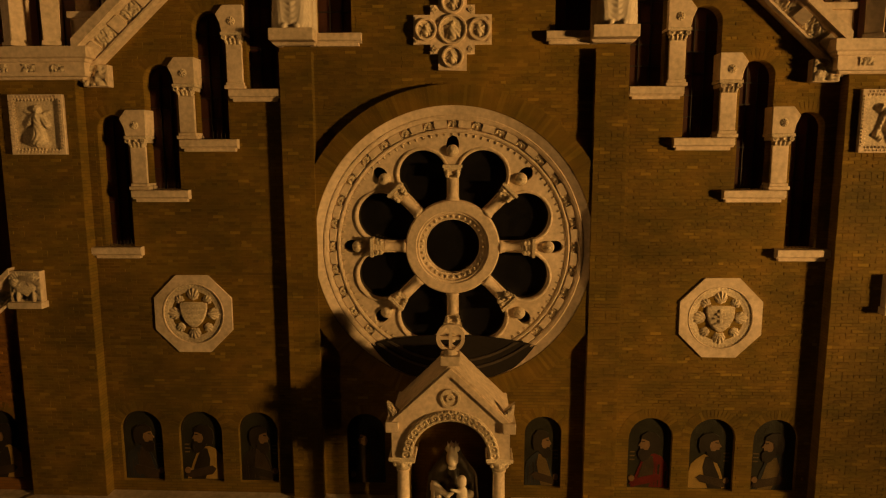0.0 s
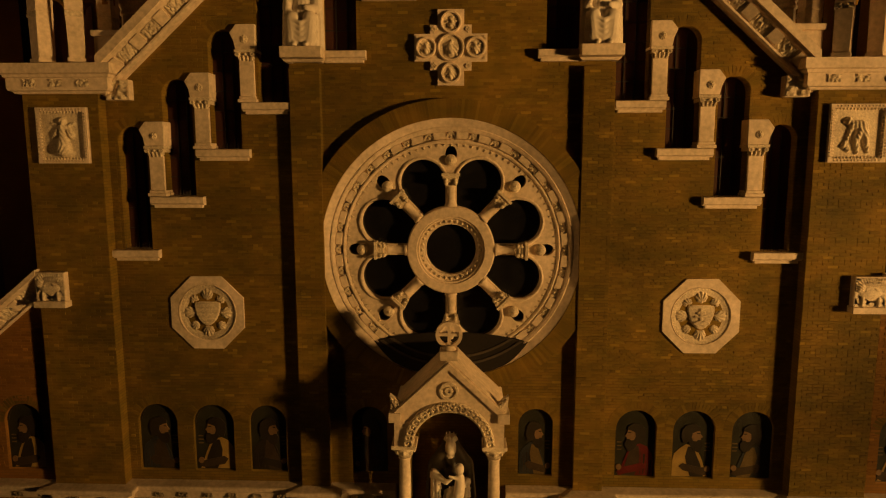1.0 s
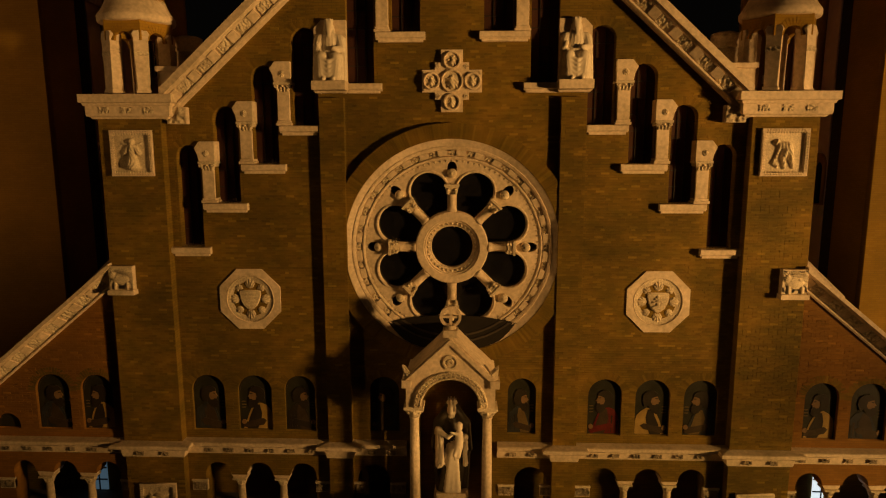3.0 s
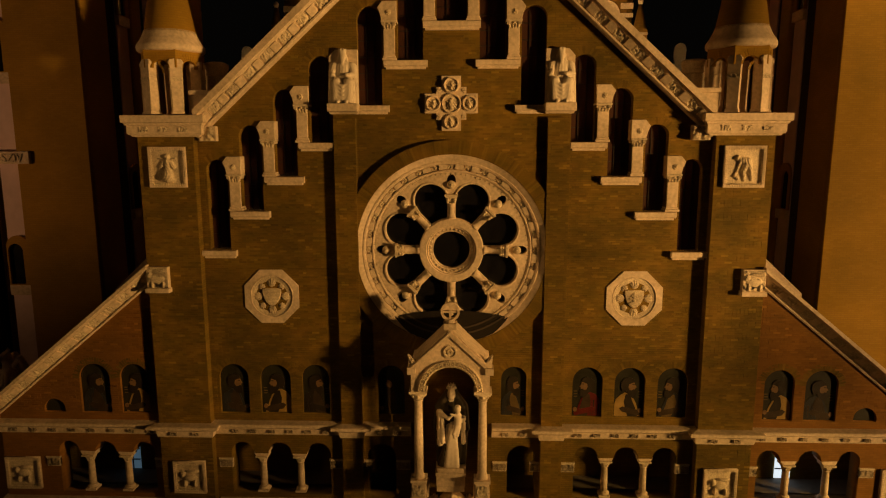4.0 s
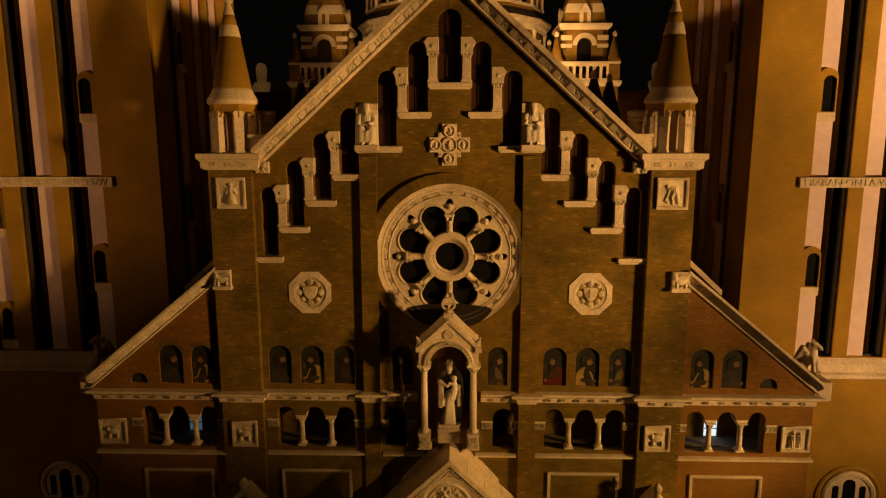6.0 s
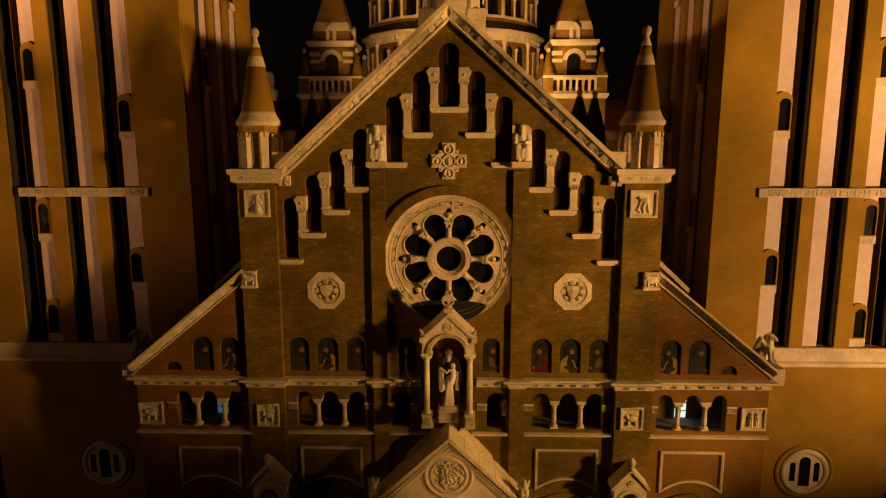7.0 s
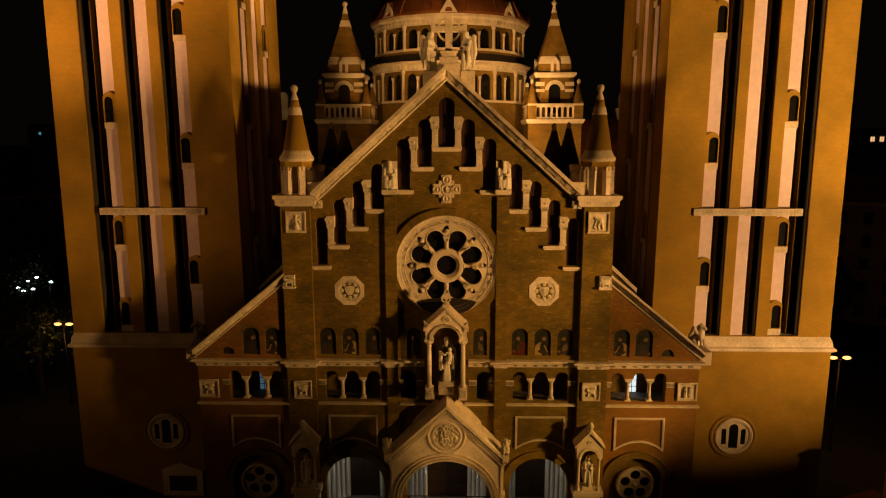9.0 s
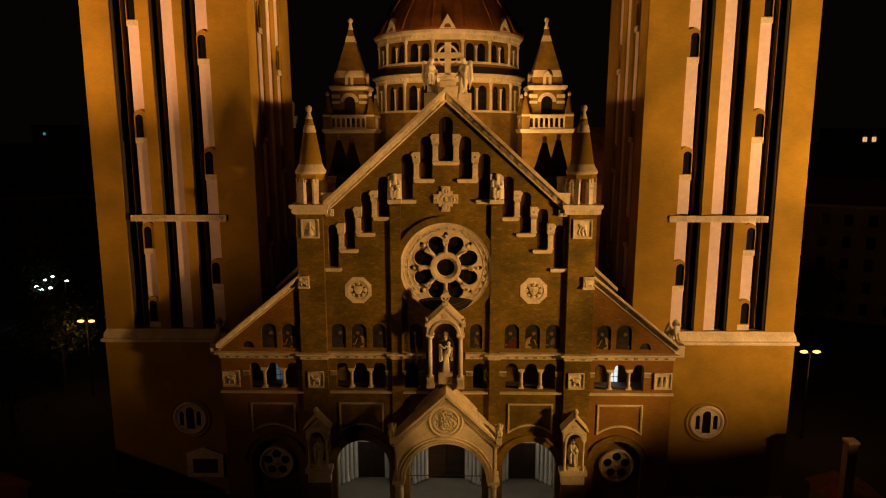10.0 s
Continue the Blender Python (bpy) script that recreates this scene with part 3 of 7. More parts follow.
def petal(grow=0.0):
    """The outline of one petal along +x."""
    rc, rr, r1, hw = 1.88, 0.575 + grow, 1.02 - grow, 0.27 + grow
    d = math.hypot(rc - r1, hw)
    t = math.atan2(-hw, r1 - rc)
    ta = math.acos(rr / d) if d > rr else 0
    a_end = math.pi - (math.atan2(hw, rc - r1)) - ta
    a_end = math.pi - math.atan2(hw, rc - r1) - math.acos(min(1, rr / d)) if d > rr else 1.9
    pts = [(r1, -hw)]
    for i in range(25):
        a = -a_end + 2 * a_end * i / 24
        pts.append((rc + rr * math.cos(a), rr * math.sin(a)))
    pts.append((r1, hw))
    return pts


def spin(poly, a):
    return [(x * math.cos(a) - z * math.sin(a), x * math.sin(a) + z * math.cos(a)) for x, z in poly]


petals = [spin(petal(), TAU * (k + 0.5) / 8) for k in range(8)]
b = slab(circle(0, 0, 2.76, 96), petals + [circle(0, 0, 0.66, 48)] + [spin([(2.45 + 0.21 * math.cos(t), 0.155 * math.sin(t)) for t in [TAU * i / 24 for i in range(24)]], TAU * k / 8) for k in range(8)], RY, RY + 0.35)
part("tracery", b, STONE, rose)
for k in range(8):
    a = TAU * (k + 0.5) / 8
    b = bmesh.new()
    p0, p1, p2 = petal(0.0), petal(0.045), petal(0.085)
    rows = [[(x, RY - 0.0, z) for x, z in p0], [(x, RY - 0.05, z) for x, z in p1], [(x, RY - 0.0, z) for x, z in p2]]
    vs = [[b.verts.new(c) for c in r[1:-1]] for r in rows]
    for u, v in zip(vs, vs[1:]):
        for i in range(len(u) - 1):
            f = b.faces.new((u[i], u[i + 1], v[i + 1], v[i]))
            f.smooth = True
    bmesh.ops.recalc_face_normals(b, faces=b.faces[:])
    turned(b, Matrix.Rotation(-a, 4, "Y"))
    part("petal_moulding", b, STONE, rose)
    pane = part("pane", prism(spin(petal(0.02), a), RY + 0.2, RY + 0.22), GLASS, rose, "dark leaded glass pane")
b = ring(0, 0, [(1.14, RY - 0.02), (1.13, RY - 0.12), (1.10, RY - 0.15), (0.88, RY - 0.15), (0.87, RY - 0.11), (0.82, RY - 0.11), (0.81, RY - 0.05), (0.7, RY - 0.02), (0.66, RY + 0.02), (0.64, RY + 0.3), (1.14, RY + 0.3)], 64)
part("hub", b, STONE, rose)
b = bmesh.new()
for i in range(32):
    a = TAU * i / 32
    ball(b, (0.745 * math.cos(a), RY - 0.045, 0.745 * math.sin(a)), 0.042, (1, 0.8, 1), 6, 4)
part("bead_row", b, CARVED, rose, "ring of small carved beads")
part("pane", prism(circle(0, 0, 0.72, 40), RY + 0.2, RY + 0.22), GLASS, rose, "round dark central glass pane")
# spokes: little columns between the petals, with a boss beyond each
for k in range(8):
    m = Matrix.Rotation(-TAU * k / 8, 4, "Y") @ Matrix.Translation((0, RY - 0.02, 0)) @ Matrix.Rotation(radians(90), 4, "Y")
    b = lathe([(0.16, 1.12), (0.16, 1.18), (0.13, 1.22), (0.115, 1.3), (0.105, 1.6), (0.135, 1.63), (0.12, 1.66)], 12)
    sp = part("spoke", turned(b, m), STONE, rose)
    b = bmesh.new()
    for z, r in ((1.66, 0.14), (1.74, 0.18), (1.82, 0.2)):
        box(b, -r, r, -r, r * 0.6, z, z + 0.075)
    for sx in (-1, 1):
        for z in (1.72, 1.8):
            ball(b, (sx * 0.12, -0.2, z), 0.06, (1, 1, 1), 6, 4)
    box(b, -0.23, 0.23, -0.24, 0.1, 1.9, 1.97)
    part("capital", turned(b, m), CARVED, sp, "carved capital")
    b = bmesh.new()
    a = TAU * k / 8
    c = Vector((2.3 * math.cos(a), RY + 0.04, 2.3 * math.sin(a)))
    ball(b, c + Vector((0, -0.06, 0)), 0.15, (1, 0.85, 1), 14, 9)
    for i in range(11):
        t = TAU * i / 11
        e = c + Vector((0.11 * math.cos(t), -0.09, 0.11 * math.sin(t)))
        limb(b, c + Vector((0, -0.18, 0)), e, 0.03, 0.026, 6)
        ball(b, e, 0.028, (1, 0.9, 1), 6, 4)
    part("boss", b, CARVED, rose, "projecting carved leaf boss")
# dark sheet for the shadow over the round opening's foot, sloping outwards, with curved rolls
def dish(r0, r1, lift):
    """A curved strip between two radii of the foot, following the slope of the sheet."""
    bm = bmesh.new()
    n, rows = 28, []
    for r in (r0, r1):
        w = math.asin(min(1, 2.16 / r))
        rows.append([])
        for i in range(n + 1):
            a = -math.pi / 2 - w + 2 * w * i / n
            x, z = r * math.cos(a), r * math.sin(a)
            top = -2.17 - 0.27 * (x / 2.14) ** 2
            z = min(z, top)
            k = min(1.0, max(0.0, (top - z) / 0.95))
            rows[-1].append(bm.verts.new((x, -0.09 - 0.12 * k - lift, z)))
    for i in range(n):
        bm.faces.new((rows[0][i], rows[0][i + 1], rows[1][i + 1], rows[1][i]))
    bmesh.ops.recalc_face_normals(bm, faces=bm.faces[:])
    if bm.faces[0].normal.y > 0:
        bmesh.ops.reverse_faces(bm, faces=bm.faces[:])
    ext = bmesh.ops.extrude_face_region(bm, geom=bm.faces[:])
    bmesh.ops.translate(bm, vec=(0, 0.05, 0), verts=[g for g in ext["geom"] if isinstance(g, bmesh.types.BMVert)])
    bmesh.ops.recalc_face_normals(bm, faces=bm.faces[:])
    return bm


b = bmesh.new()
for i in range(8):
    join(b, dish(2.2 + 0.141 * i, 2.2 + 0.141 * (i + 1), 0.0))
we = part("weathering", b, SHADE_SHEET, rose, "near-black sloping sheet for the shadow over its foot")
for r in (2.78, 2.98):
    part("shaded_roll", dish(r, r + 0.06, 0.03), LEAD_AND_SHADE, we, "curved frieze moulding, coloured dark as in shadow")


# ---- octagonal coats of arms ----
def shield(u, v):
    w = 0.33 * max(0.0, 1 - ((0.22 - v) / 0.56) ** 2) ** 0.6 if v < 0.22 else 0.33 - 0.3 * (v - 0.22)
    return abs(u) < w and -0.34 < v < 0.29 - 0.25 * u * u


def arms(kind):
    def fn(u, v):
        r = math.hypot(u, v)
        if r > 0.74:
            return 0.0
        h = 0.035 * (r / 0.6) ** 2
        if 0.64 < r:
            h = 0.05 + 0.012 * (math.cos(52 * math.atan2(v, u)) > 0) * (r > 0.69)
        elif shield(u, v):
            h = 0.075 + 0.03 * max(0.0, 1 - (r / 0.4) ** 2)
            if kind:
                h += 0.016 * abs(math.sin(v * 26))
            elif (abs(u + 0.02) < 0.04 and -0.16 < v < 0.2) or (abs(u + 0.02) < 0.15 and abs(v - 0.0) < 0.03) or (abs(u + 0.02) < 0.1 and abs(v - 0.1) < 0.03) or (abs(v + 0.18) < 0.08 - 0.5 * abs(abs(u) - 0.09)):
                h += 0.035
        elif shield(u * 0.9, v * 0.9):
            h = 0.02
        else:
            for i in range(8):
                t = TAU * i / 8
                big = 0.15 if i % 2 == 0 else 0.115
                du, dv = u - 0.485 * math.cos(t), v - 0.485 * math.sin(t)
                q = math.hypot(du, dv)
                if q < big:
                    ray = math.atan2(du * math.sin(t) - dv * math.cos(t), du * math.cos(t) + dv * math.sin(t) + big)
                    h = 0.025 + 0.05 * math.sqrt(1 - (q / big) ** 2) + 0.016 * math.cos(17 * ray)
        return max(0, h)
    return fn


for s in (-1, 1):
    th = thing("coat_of_arms", (s * 6.32, 0, 19.06), "pale octagonal stone plaque with a carved %s" % ("striped shield" if s < 0 else "cross shield"), "relief plaque")
    oc = circle(0, 0, 1.035, 8, math.pi / 8)
    b = slab(oc, [circle(0, 0, 0.74, 48)], -0.05, 0.05)
    part("plate", b, STONE, th)
    part("rim", ring(0, 0, [(0.76, -0.05), (0.75, -0.062), (0.73, -0.055), (0.72, -0.0), (0.72, 0.06), (0.76, 0.06)], 48), STONE, th)
    part("shield_carving", relief(1.47, 1.47, 96, 96, arms(s < 0), 0.03, inside=lambda u, v: math.hypot(u, v) < 0.735), CARVED, th, "carved shield with leaf scrolls")


# ---- carved plaques ----
def capsule(u, v, a, b, r0, r1):
    """Height of a rounded limb lying on the ground of a relief."""
    dx, dz = b[0] - a[0], b[1] - a[1]
    t = max(0.0, min(1.0, ((u - a[0]) * dx + (v - a[1]) * dz) / (dx * dx + dz * dz)))
    r = r0 + (r1 - r0) * t
    d = math.hypot(u - a[0] - t * dx, v - a[1] - t * dz)
    return math.sqrt(max(0.0, r * r - d * d))


BENT = [((0.1, 0.18), (-0.12, 0.22), 0.12, 0.1), ((0.12, 0.15), (0.2, -0.12), 0.11, 0.09), ((0.2, -0.12), (0.26, -0.42), 0.08, 0.05), ((0.08, 0.1), (-0.02, -0.16), 0.1, 0.08), ((-0.02, -0.16), (0.02, -0.44), 0.07, 0.05),
        ((-0.22, 0.3), (-0.24, 0.28), 0.085, 0.085), ((-0.12, 0.2), (-0.2, -0.05), 0.06, 0.05), ((-0.2, -0.05), (-0.28, -0.25), 0.05, 0.045), ((-0.3, -0.3), (-0.2, -0.38), 0.06, 0.06)]
STANDING = [((0.0, 0.2), (0.0, 0.0), 0.1, 0.1), ((0.0, 0.02), (0.0, -0.36), 0.1, 0.17), ((0.04, -0.1), (0.1, -0.42), 0.08, 0.1), ((0.0, 0.36), (0.0, 0.33), 0.085, 0.085), ((-0.1, 0.2), (-0.2, 0.02), 0.055, 0.075), ((-0.2, 0.02), (-0.28, -0.06), 0.06, 0.03),
            ((0.1, 0.2), (0.2, 0.0), 0.055, 0.08), ((0.2, 0.0), (0.12, 0.06), 0.06, 0.04), ((-0.18, -0.42), (0.2, -0.44), 0.05, 0.05), ((-0.12, 0.24), (-0.3, 0.3), 0.04, 0.03), ((0.12, 0.24), (0.28, 0.3), 0.04, 0.03)]


def figure_relief(seed):
    if seed in (2, 3):
        limbs = STANDING if seed == 2 else BENT

        def posed(u, v):
            h = max(capsule(u, v, *q) for q in limbs)
            return 1.2 * h + (0.014 * math.sin(u * 75 + 8 * math.sin(v * 7)) if h > 0.03 else 0)
        return posed

    def fn(u, v):
        h = 0.0
        for du, sc in ((-0.14, 1.0), (0.16, 0.92)) if seed % 2 else ((0.0, 1.25),):
            x, y = (u - du) / sc, (v + 0.03) / sc
            body = 0.13 - 0.08 * y if y > -0.38 else 0
            if y < 0.22 and abs(x - 0.03 * math.sin(y * 9 + seed)) < body:
                h = max(h, 0.13 * math.sqrt(max(0, 1 - (x / body) ** 2)) + 0.02 * math.sin(x * 70 + y * 9))
            r = math.hypot(x, y - 0.32)
            if r < 0.085:
                h = max(h, 0.14 * math.sqrt(1 - (r / 0.085) ** 2))
        return h + 0.025 * max(0, noise.noise(Vector((u * 9, v * 9, seed))))
    return fn


def beast_relief(seed):
    def fn(u, v):
        h = 0.03 * max(0, noise.noise(Vector((u * 10, v * 10, seed))))
        for cx, cz, rx, rz in ((0, -0.02, 0.26, 0.15), (-0.24, 0.1, 0.1, 0.12), (-0.18, -0.24, 0.05, 0.16), (0.2, -0.24, 0.05, 0.16), (0.1, 0.22, 0.24, 0.06)):
            d = ((u - cx) / rx) ** 2 + ((v - cz) / rz) ** 2
            if d < 1:
                h = max(h, 0.13 * math.sqrt(1 - d))
        return h
    return fn


def low_relief(fn):
    """The same carving at under half its depth, with feathers cut into its upper half."""
    def cut(u, v):
        h = 0.4 * fn(u, v)
        return h + (0.018 * (1 + math.sin(46 * math.atan2(v + 0.1, u - 0.05))) if v > 0.02 and 0.12 < math.hypot(u, v) < 0.42 else 0)
    return cut


def plaque(x, y, z, w, hgt, fn, label):
    th = thing("relief_plaque", (x, y, z), label, "relief plaque", "carved plaques")
    b = slab([(-w / 2, -hgt / 2), (w / 2, -hgt / 2), (w / 2, hgt / 2), (-w / 2, hgt / 2)], [[(-w / 2 + 0.09, -hgt / 2 + 0.09), (w / 2 - 0.09, -hgt / 2 + 0.09), (w / 2 - 0.09, hgt / 2 - 0.09), (-w / 2 + 0.09, hgt / 2 - 0.09)]], -0.12, 0.0)
    part("frame", b, STONE, th)
    b = bmesh.new()
    for sx, sz, nx, nz in ((1, 0, 0, 1), (-1, 0, 0, 1), (0, 1, 1, 0), (0, -1, 1, 0)):
        ln_ = (w if nx else hgt) - 0.3
        n = int(ln_ / 0.075)
        for i in range(n + 1):
            t = -ln_ / 2 + ln_ * i / n
            limb(b, (sx * (w / 2 - 0.09) + nx * t, -0.08, sz * (hgt / 2 - 0.09) + nz * t), (sx * (w / 2 - 0.15) + nx * t, -0.08, sz * (hgt / 2 - 0.15) + nz * t), 0.038, 0.006, 4)
            limb(b, (sx * (w / 2 - 0.03) + nx * t, -0.125, sz * (hgt / 2 - 0.03) + nz * t), (sx * (w / 2 - 0.075) + nx * t, -0.125, sz * (hgt / 2 - 0.075) + nz * t), 0.026, 0.004, 4)
    part("border", b, CARVED, th, "toothed inner border")
    part("carving", relief(w - 0.18, hgt - 0.18, 60, 60, fn, -0.035), CARVED, th, "carved figures in relief")
    return th


plaque(-9.56, -0.32, 23.59, 1.27, 1.36, figure_relief(2), "pale stone relief plaque with one robed carved figure")
plaque(9.59, -0.32, 23.59, 1.34, 1.36, figure_relief(3), "pale stone relief plaque with two carved figures")
for s in (-1, 1):
    plaque(s * 9.53, -0.32, 12.37, 1.18, 1.24, beast_relief(5 + s), "square stone relief plaque with a carved winged beast")
    plaque(s * 15.89, -0.1, 12.32, 1.3, 1.24, beast_relief(9 + s) if s < 0 else figure_relief(7), "square stone relief plaque with a carved %s" % ("walking animal" if s < 0 else "group of figures"))

# the stone cross with five roundels
cr = thing("relief_cross", (0, 0, 25.67), "pale stone relief cross with carved roundels", "relief cross")
quarter = [(0.32, 0.89), (0.32, 0.53), (0.5, 0.53), (0.5, 0.32), (0.88, 0.32)]
co = quarter + [(x, -z) for x, z in quarter[::-1]] + [(-x, -z) for x, z in quarter] + [(-x, z) for x, z in quarter[::-1]]
part("plate", slab(co, [], -0.1, 0.04), STONE, cr)


def lumps(seed, r):
    """A little carved figure that fills a roundel: body, head, limbs and wings as soft capsules."""
    rnd = random.Random(seed)
    q = [((0, -0.5 * r), (rnd.uniform(-0.2, 0.2) * r, 0.15 * r), 0.3 * r, 0.24 * r), ((rnd.uniform(-0.2, 0.2) * r, 0.45 * r), (0, 0.4 * r), 0.17 * r, 0.17 * r)]
    for sx in (-1, 1):
        q += [((sx * 0.15 * r, 0.15 * r), (sx * rnd.uniform(0.5, 0.65) * r, rnd.uniform(-0.2, 0.5) * r), 0.14 * r, 0.1 * r), ((sx * 0.2 * r, -0.2 * r), (sx * rnd.uniform(0.3, 0.55) * r, -0.6 * r), 0.16 * r, 0.1 * r)]

    def fn(u, v):
        h = max(capsule(u, v, *c) for c in q)
        return 1.1 * h + (0.01 * math.sin(60 * u + 40 * v) if h > 0.02 else 0)
    return fn


for n, (dx, dz, r) in enumerate(((0, 0, 0.33), (0.6, 0, 0.25), (-0.6, 0, 0.25), (0, 0.59, 0.26), (0, -0.6, 0.25))):
    rd = part("roundel", ring(dx, dz, [(r, -0.1), (r, -0.16), (r - 0.02, -0.175), (r - 0.05, -0.17), (r - 0.06, -0.1)], 32), STONE, cr)
    b = relief(2 * r - 0.08, 2 * r - 0.08, 36, 36, lumps(n + 3, r - 0.04), -0.12, cx=dx, cz=dz, inside=lambda u, v: math.hypot(u, v) < r - 0.04)
    part("carving", b, CARVED, rd, "low carved figure")
for sx in (-1, 1):
    for sz in (-1, 1):
        b = ring(sx * 0.41, sz * 0.43, [(0.06, -0.1), (0.06, -0.125), (0.035, -0.125), (0.03, -0.1)], 16)
        ball(b, (sx * 0.41, -0.11, sz * 0.43), 0.02, (1, 1, 1), 8, 5)
        for k in range(4):
            a = TAU * k / 4
            ball(b, (sx * 0.41 + 0.075 * math.cos(a), -0.1, sz * 0.43 + 0.075 * math.sin(a)), 0.02, (1, 0.8, 1), 6, 4)
        part("corner_rosette", b, CARVED, cr)
        part("leaf", prism([(sx * 0.84, sz * 0.28), (sx * 0.76, sz * 0.28), (sx * 0.84, sz * 0.2)], -0.125, -0.09), CARVED, cr)


# ---- raking cornice of the gable and turret cornices ----
def raking(name, x0, z0, x1, z1, prof, y, label, panels, block, seed):
    """A sloping cornice from (x0, z0) up to (x1, z1), along its lower edge; prof: (outwards, up the slope's normal)."""
    th = thing(name, (x0, y, z0), label, "cornice")
    d = Vector((x1 - x0, 0, z1 - z0))
    L = d.length
    s = 1 if x1 > x0 else -1
    d.normalize()
    nrm = Vector((-d.z * s, 0, abs(d.x)))
    m = Matrix(((d.x, 0, nrm.x, 0), (0, 1, 0, 0), (d.z, 0, nrm.z, 0), (0, 0, 0, 1)))

    def place(bm):
        turned(bm, m)
        bmesh.ops.recalc_face_normals(bm, faces=bm.faces[:])
        return bm
    bm = bmesh.new()
    top = L
    k = len(prof)
    rows = []
    for q in (0, 1):
        row = []
        for o, n_ in prof:
            # cut upright at the ends
            t = (0 if q == 0 else L) + n_ * abs(d.z) / abs(d.x) * (1 if q else 1)
            row.append(bm.verts.new((t if q else t, -o, n_)))
        rows.append(row)
    for j in range(k):
        bm.faces.new((rows[0][j], rows[1][j], rows[1][(j + 1) % k], rows[0][(j + 1) % k]))
    bm.faces.new(rows[0]), bm.faces.new(rows[1][::-1])
    part("moulding", place(bm), STONE, th)
    if panels:
        n, fo, n0, n1, lean = panels

        def leaning(bm):
            for v in bm.verts:
                v.co.y -= lean * (v.co.z - n0)
            return bm
        step = L / n
        for i in range(n):
            a = step * (i + 0.08) + 0.1
            f0 = scroll(seed + i * 1.7, 0.055, 10)
            b = leaning(relief(step * 0.52, n1 - n0, 22, 11, f0, -fo, cx=a + step * 0.28, cz=(n0 + n1) / 2))
            part("carved_panel", place(b), CARVED, th, "carved leaf panel")
            b = bbox(a + step * 0.56, a + step * 0.92, -fo - (0.09 if fo < 0 else 0.035), -fo + 0.05, n0 + 0.01, n1 - 0.01, 0.012)
            leaning(b)
            part("block", place(b), STONE, th)
    return th


GP = [(-0.3, 0.0), (0.0, 0.0), (0.05, 0.05), (0.05, 0.1), (0.0, 0.12), (-0.06, 0.13), (0.1, 0.39), (0.16, 0.40), (0.2, 0.42), (0.24, 0.47), (0.28, 0.48), (0.28, 0.69), (-0.9, 0.7)]
for s in (-1, 1):
    raking("gable_cornice", s * 8.56, 24.55, 0, 32.3, GP, -0.24, "broad carved pale stone cornice along the gable slope", (14, -0.04, 0.13, 0.39, 0.62), 0.3, 3 + s)

# consoles where the gable starts
for s in (-1, 1):
    th = thing("console", (s * 8.2, -0.02, 24.45), "small carved stone console under the gable cornice", "console", "gable consoles")
    part("body", bbox(-0.3, 0.3, -0.24, 0.0, 0, 0.5, 0.03), STONE, th)
    part("carving", relief(0.56, 0.46, 14, 12, scroll(4 + s, 0.09, 6), -0.24, cz=0.25), CARVED, th, "carved leaf scroll")

TC = [(-0.2, 0.0), (0.14, 0.0), (0.17, 0.05), (0.24, 0.07), (0.26, 0.12), (0.26, 0.36), (0.3, 0.38), (0.32, 0.44), (0.39, 0.47), (0.39, 0.70), (-0.2, 0.74)]


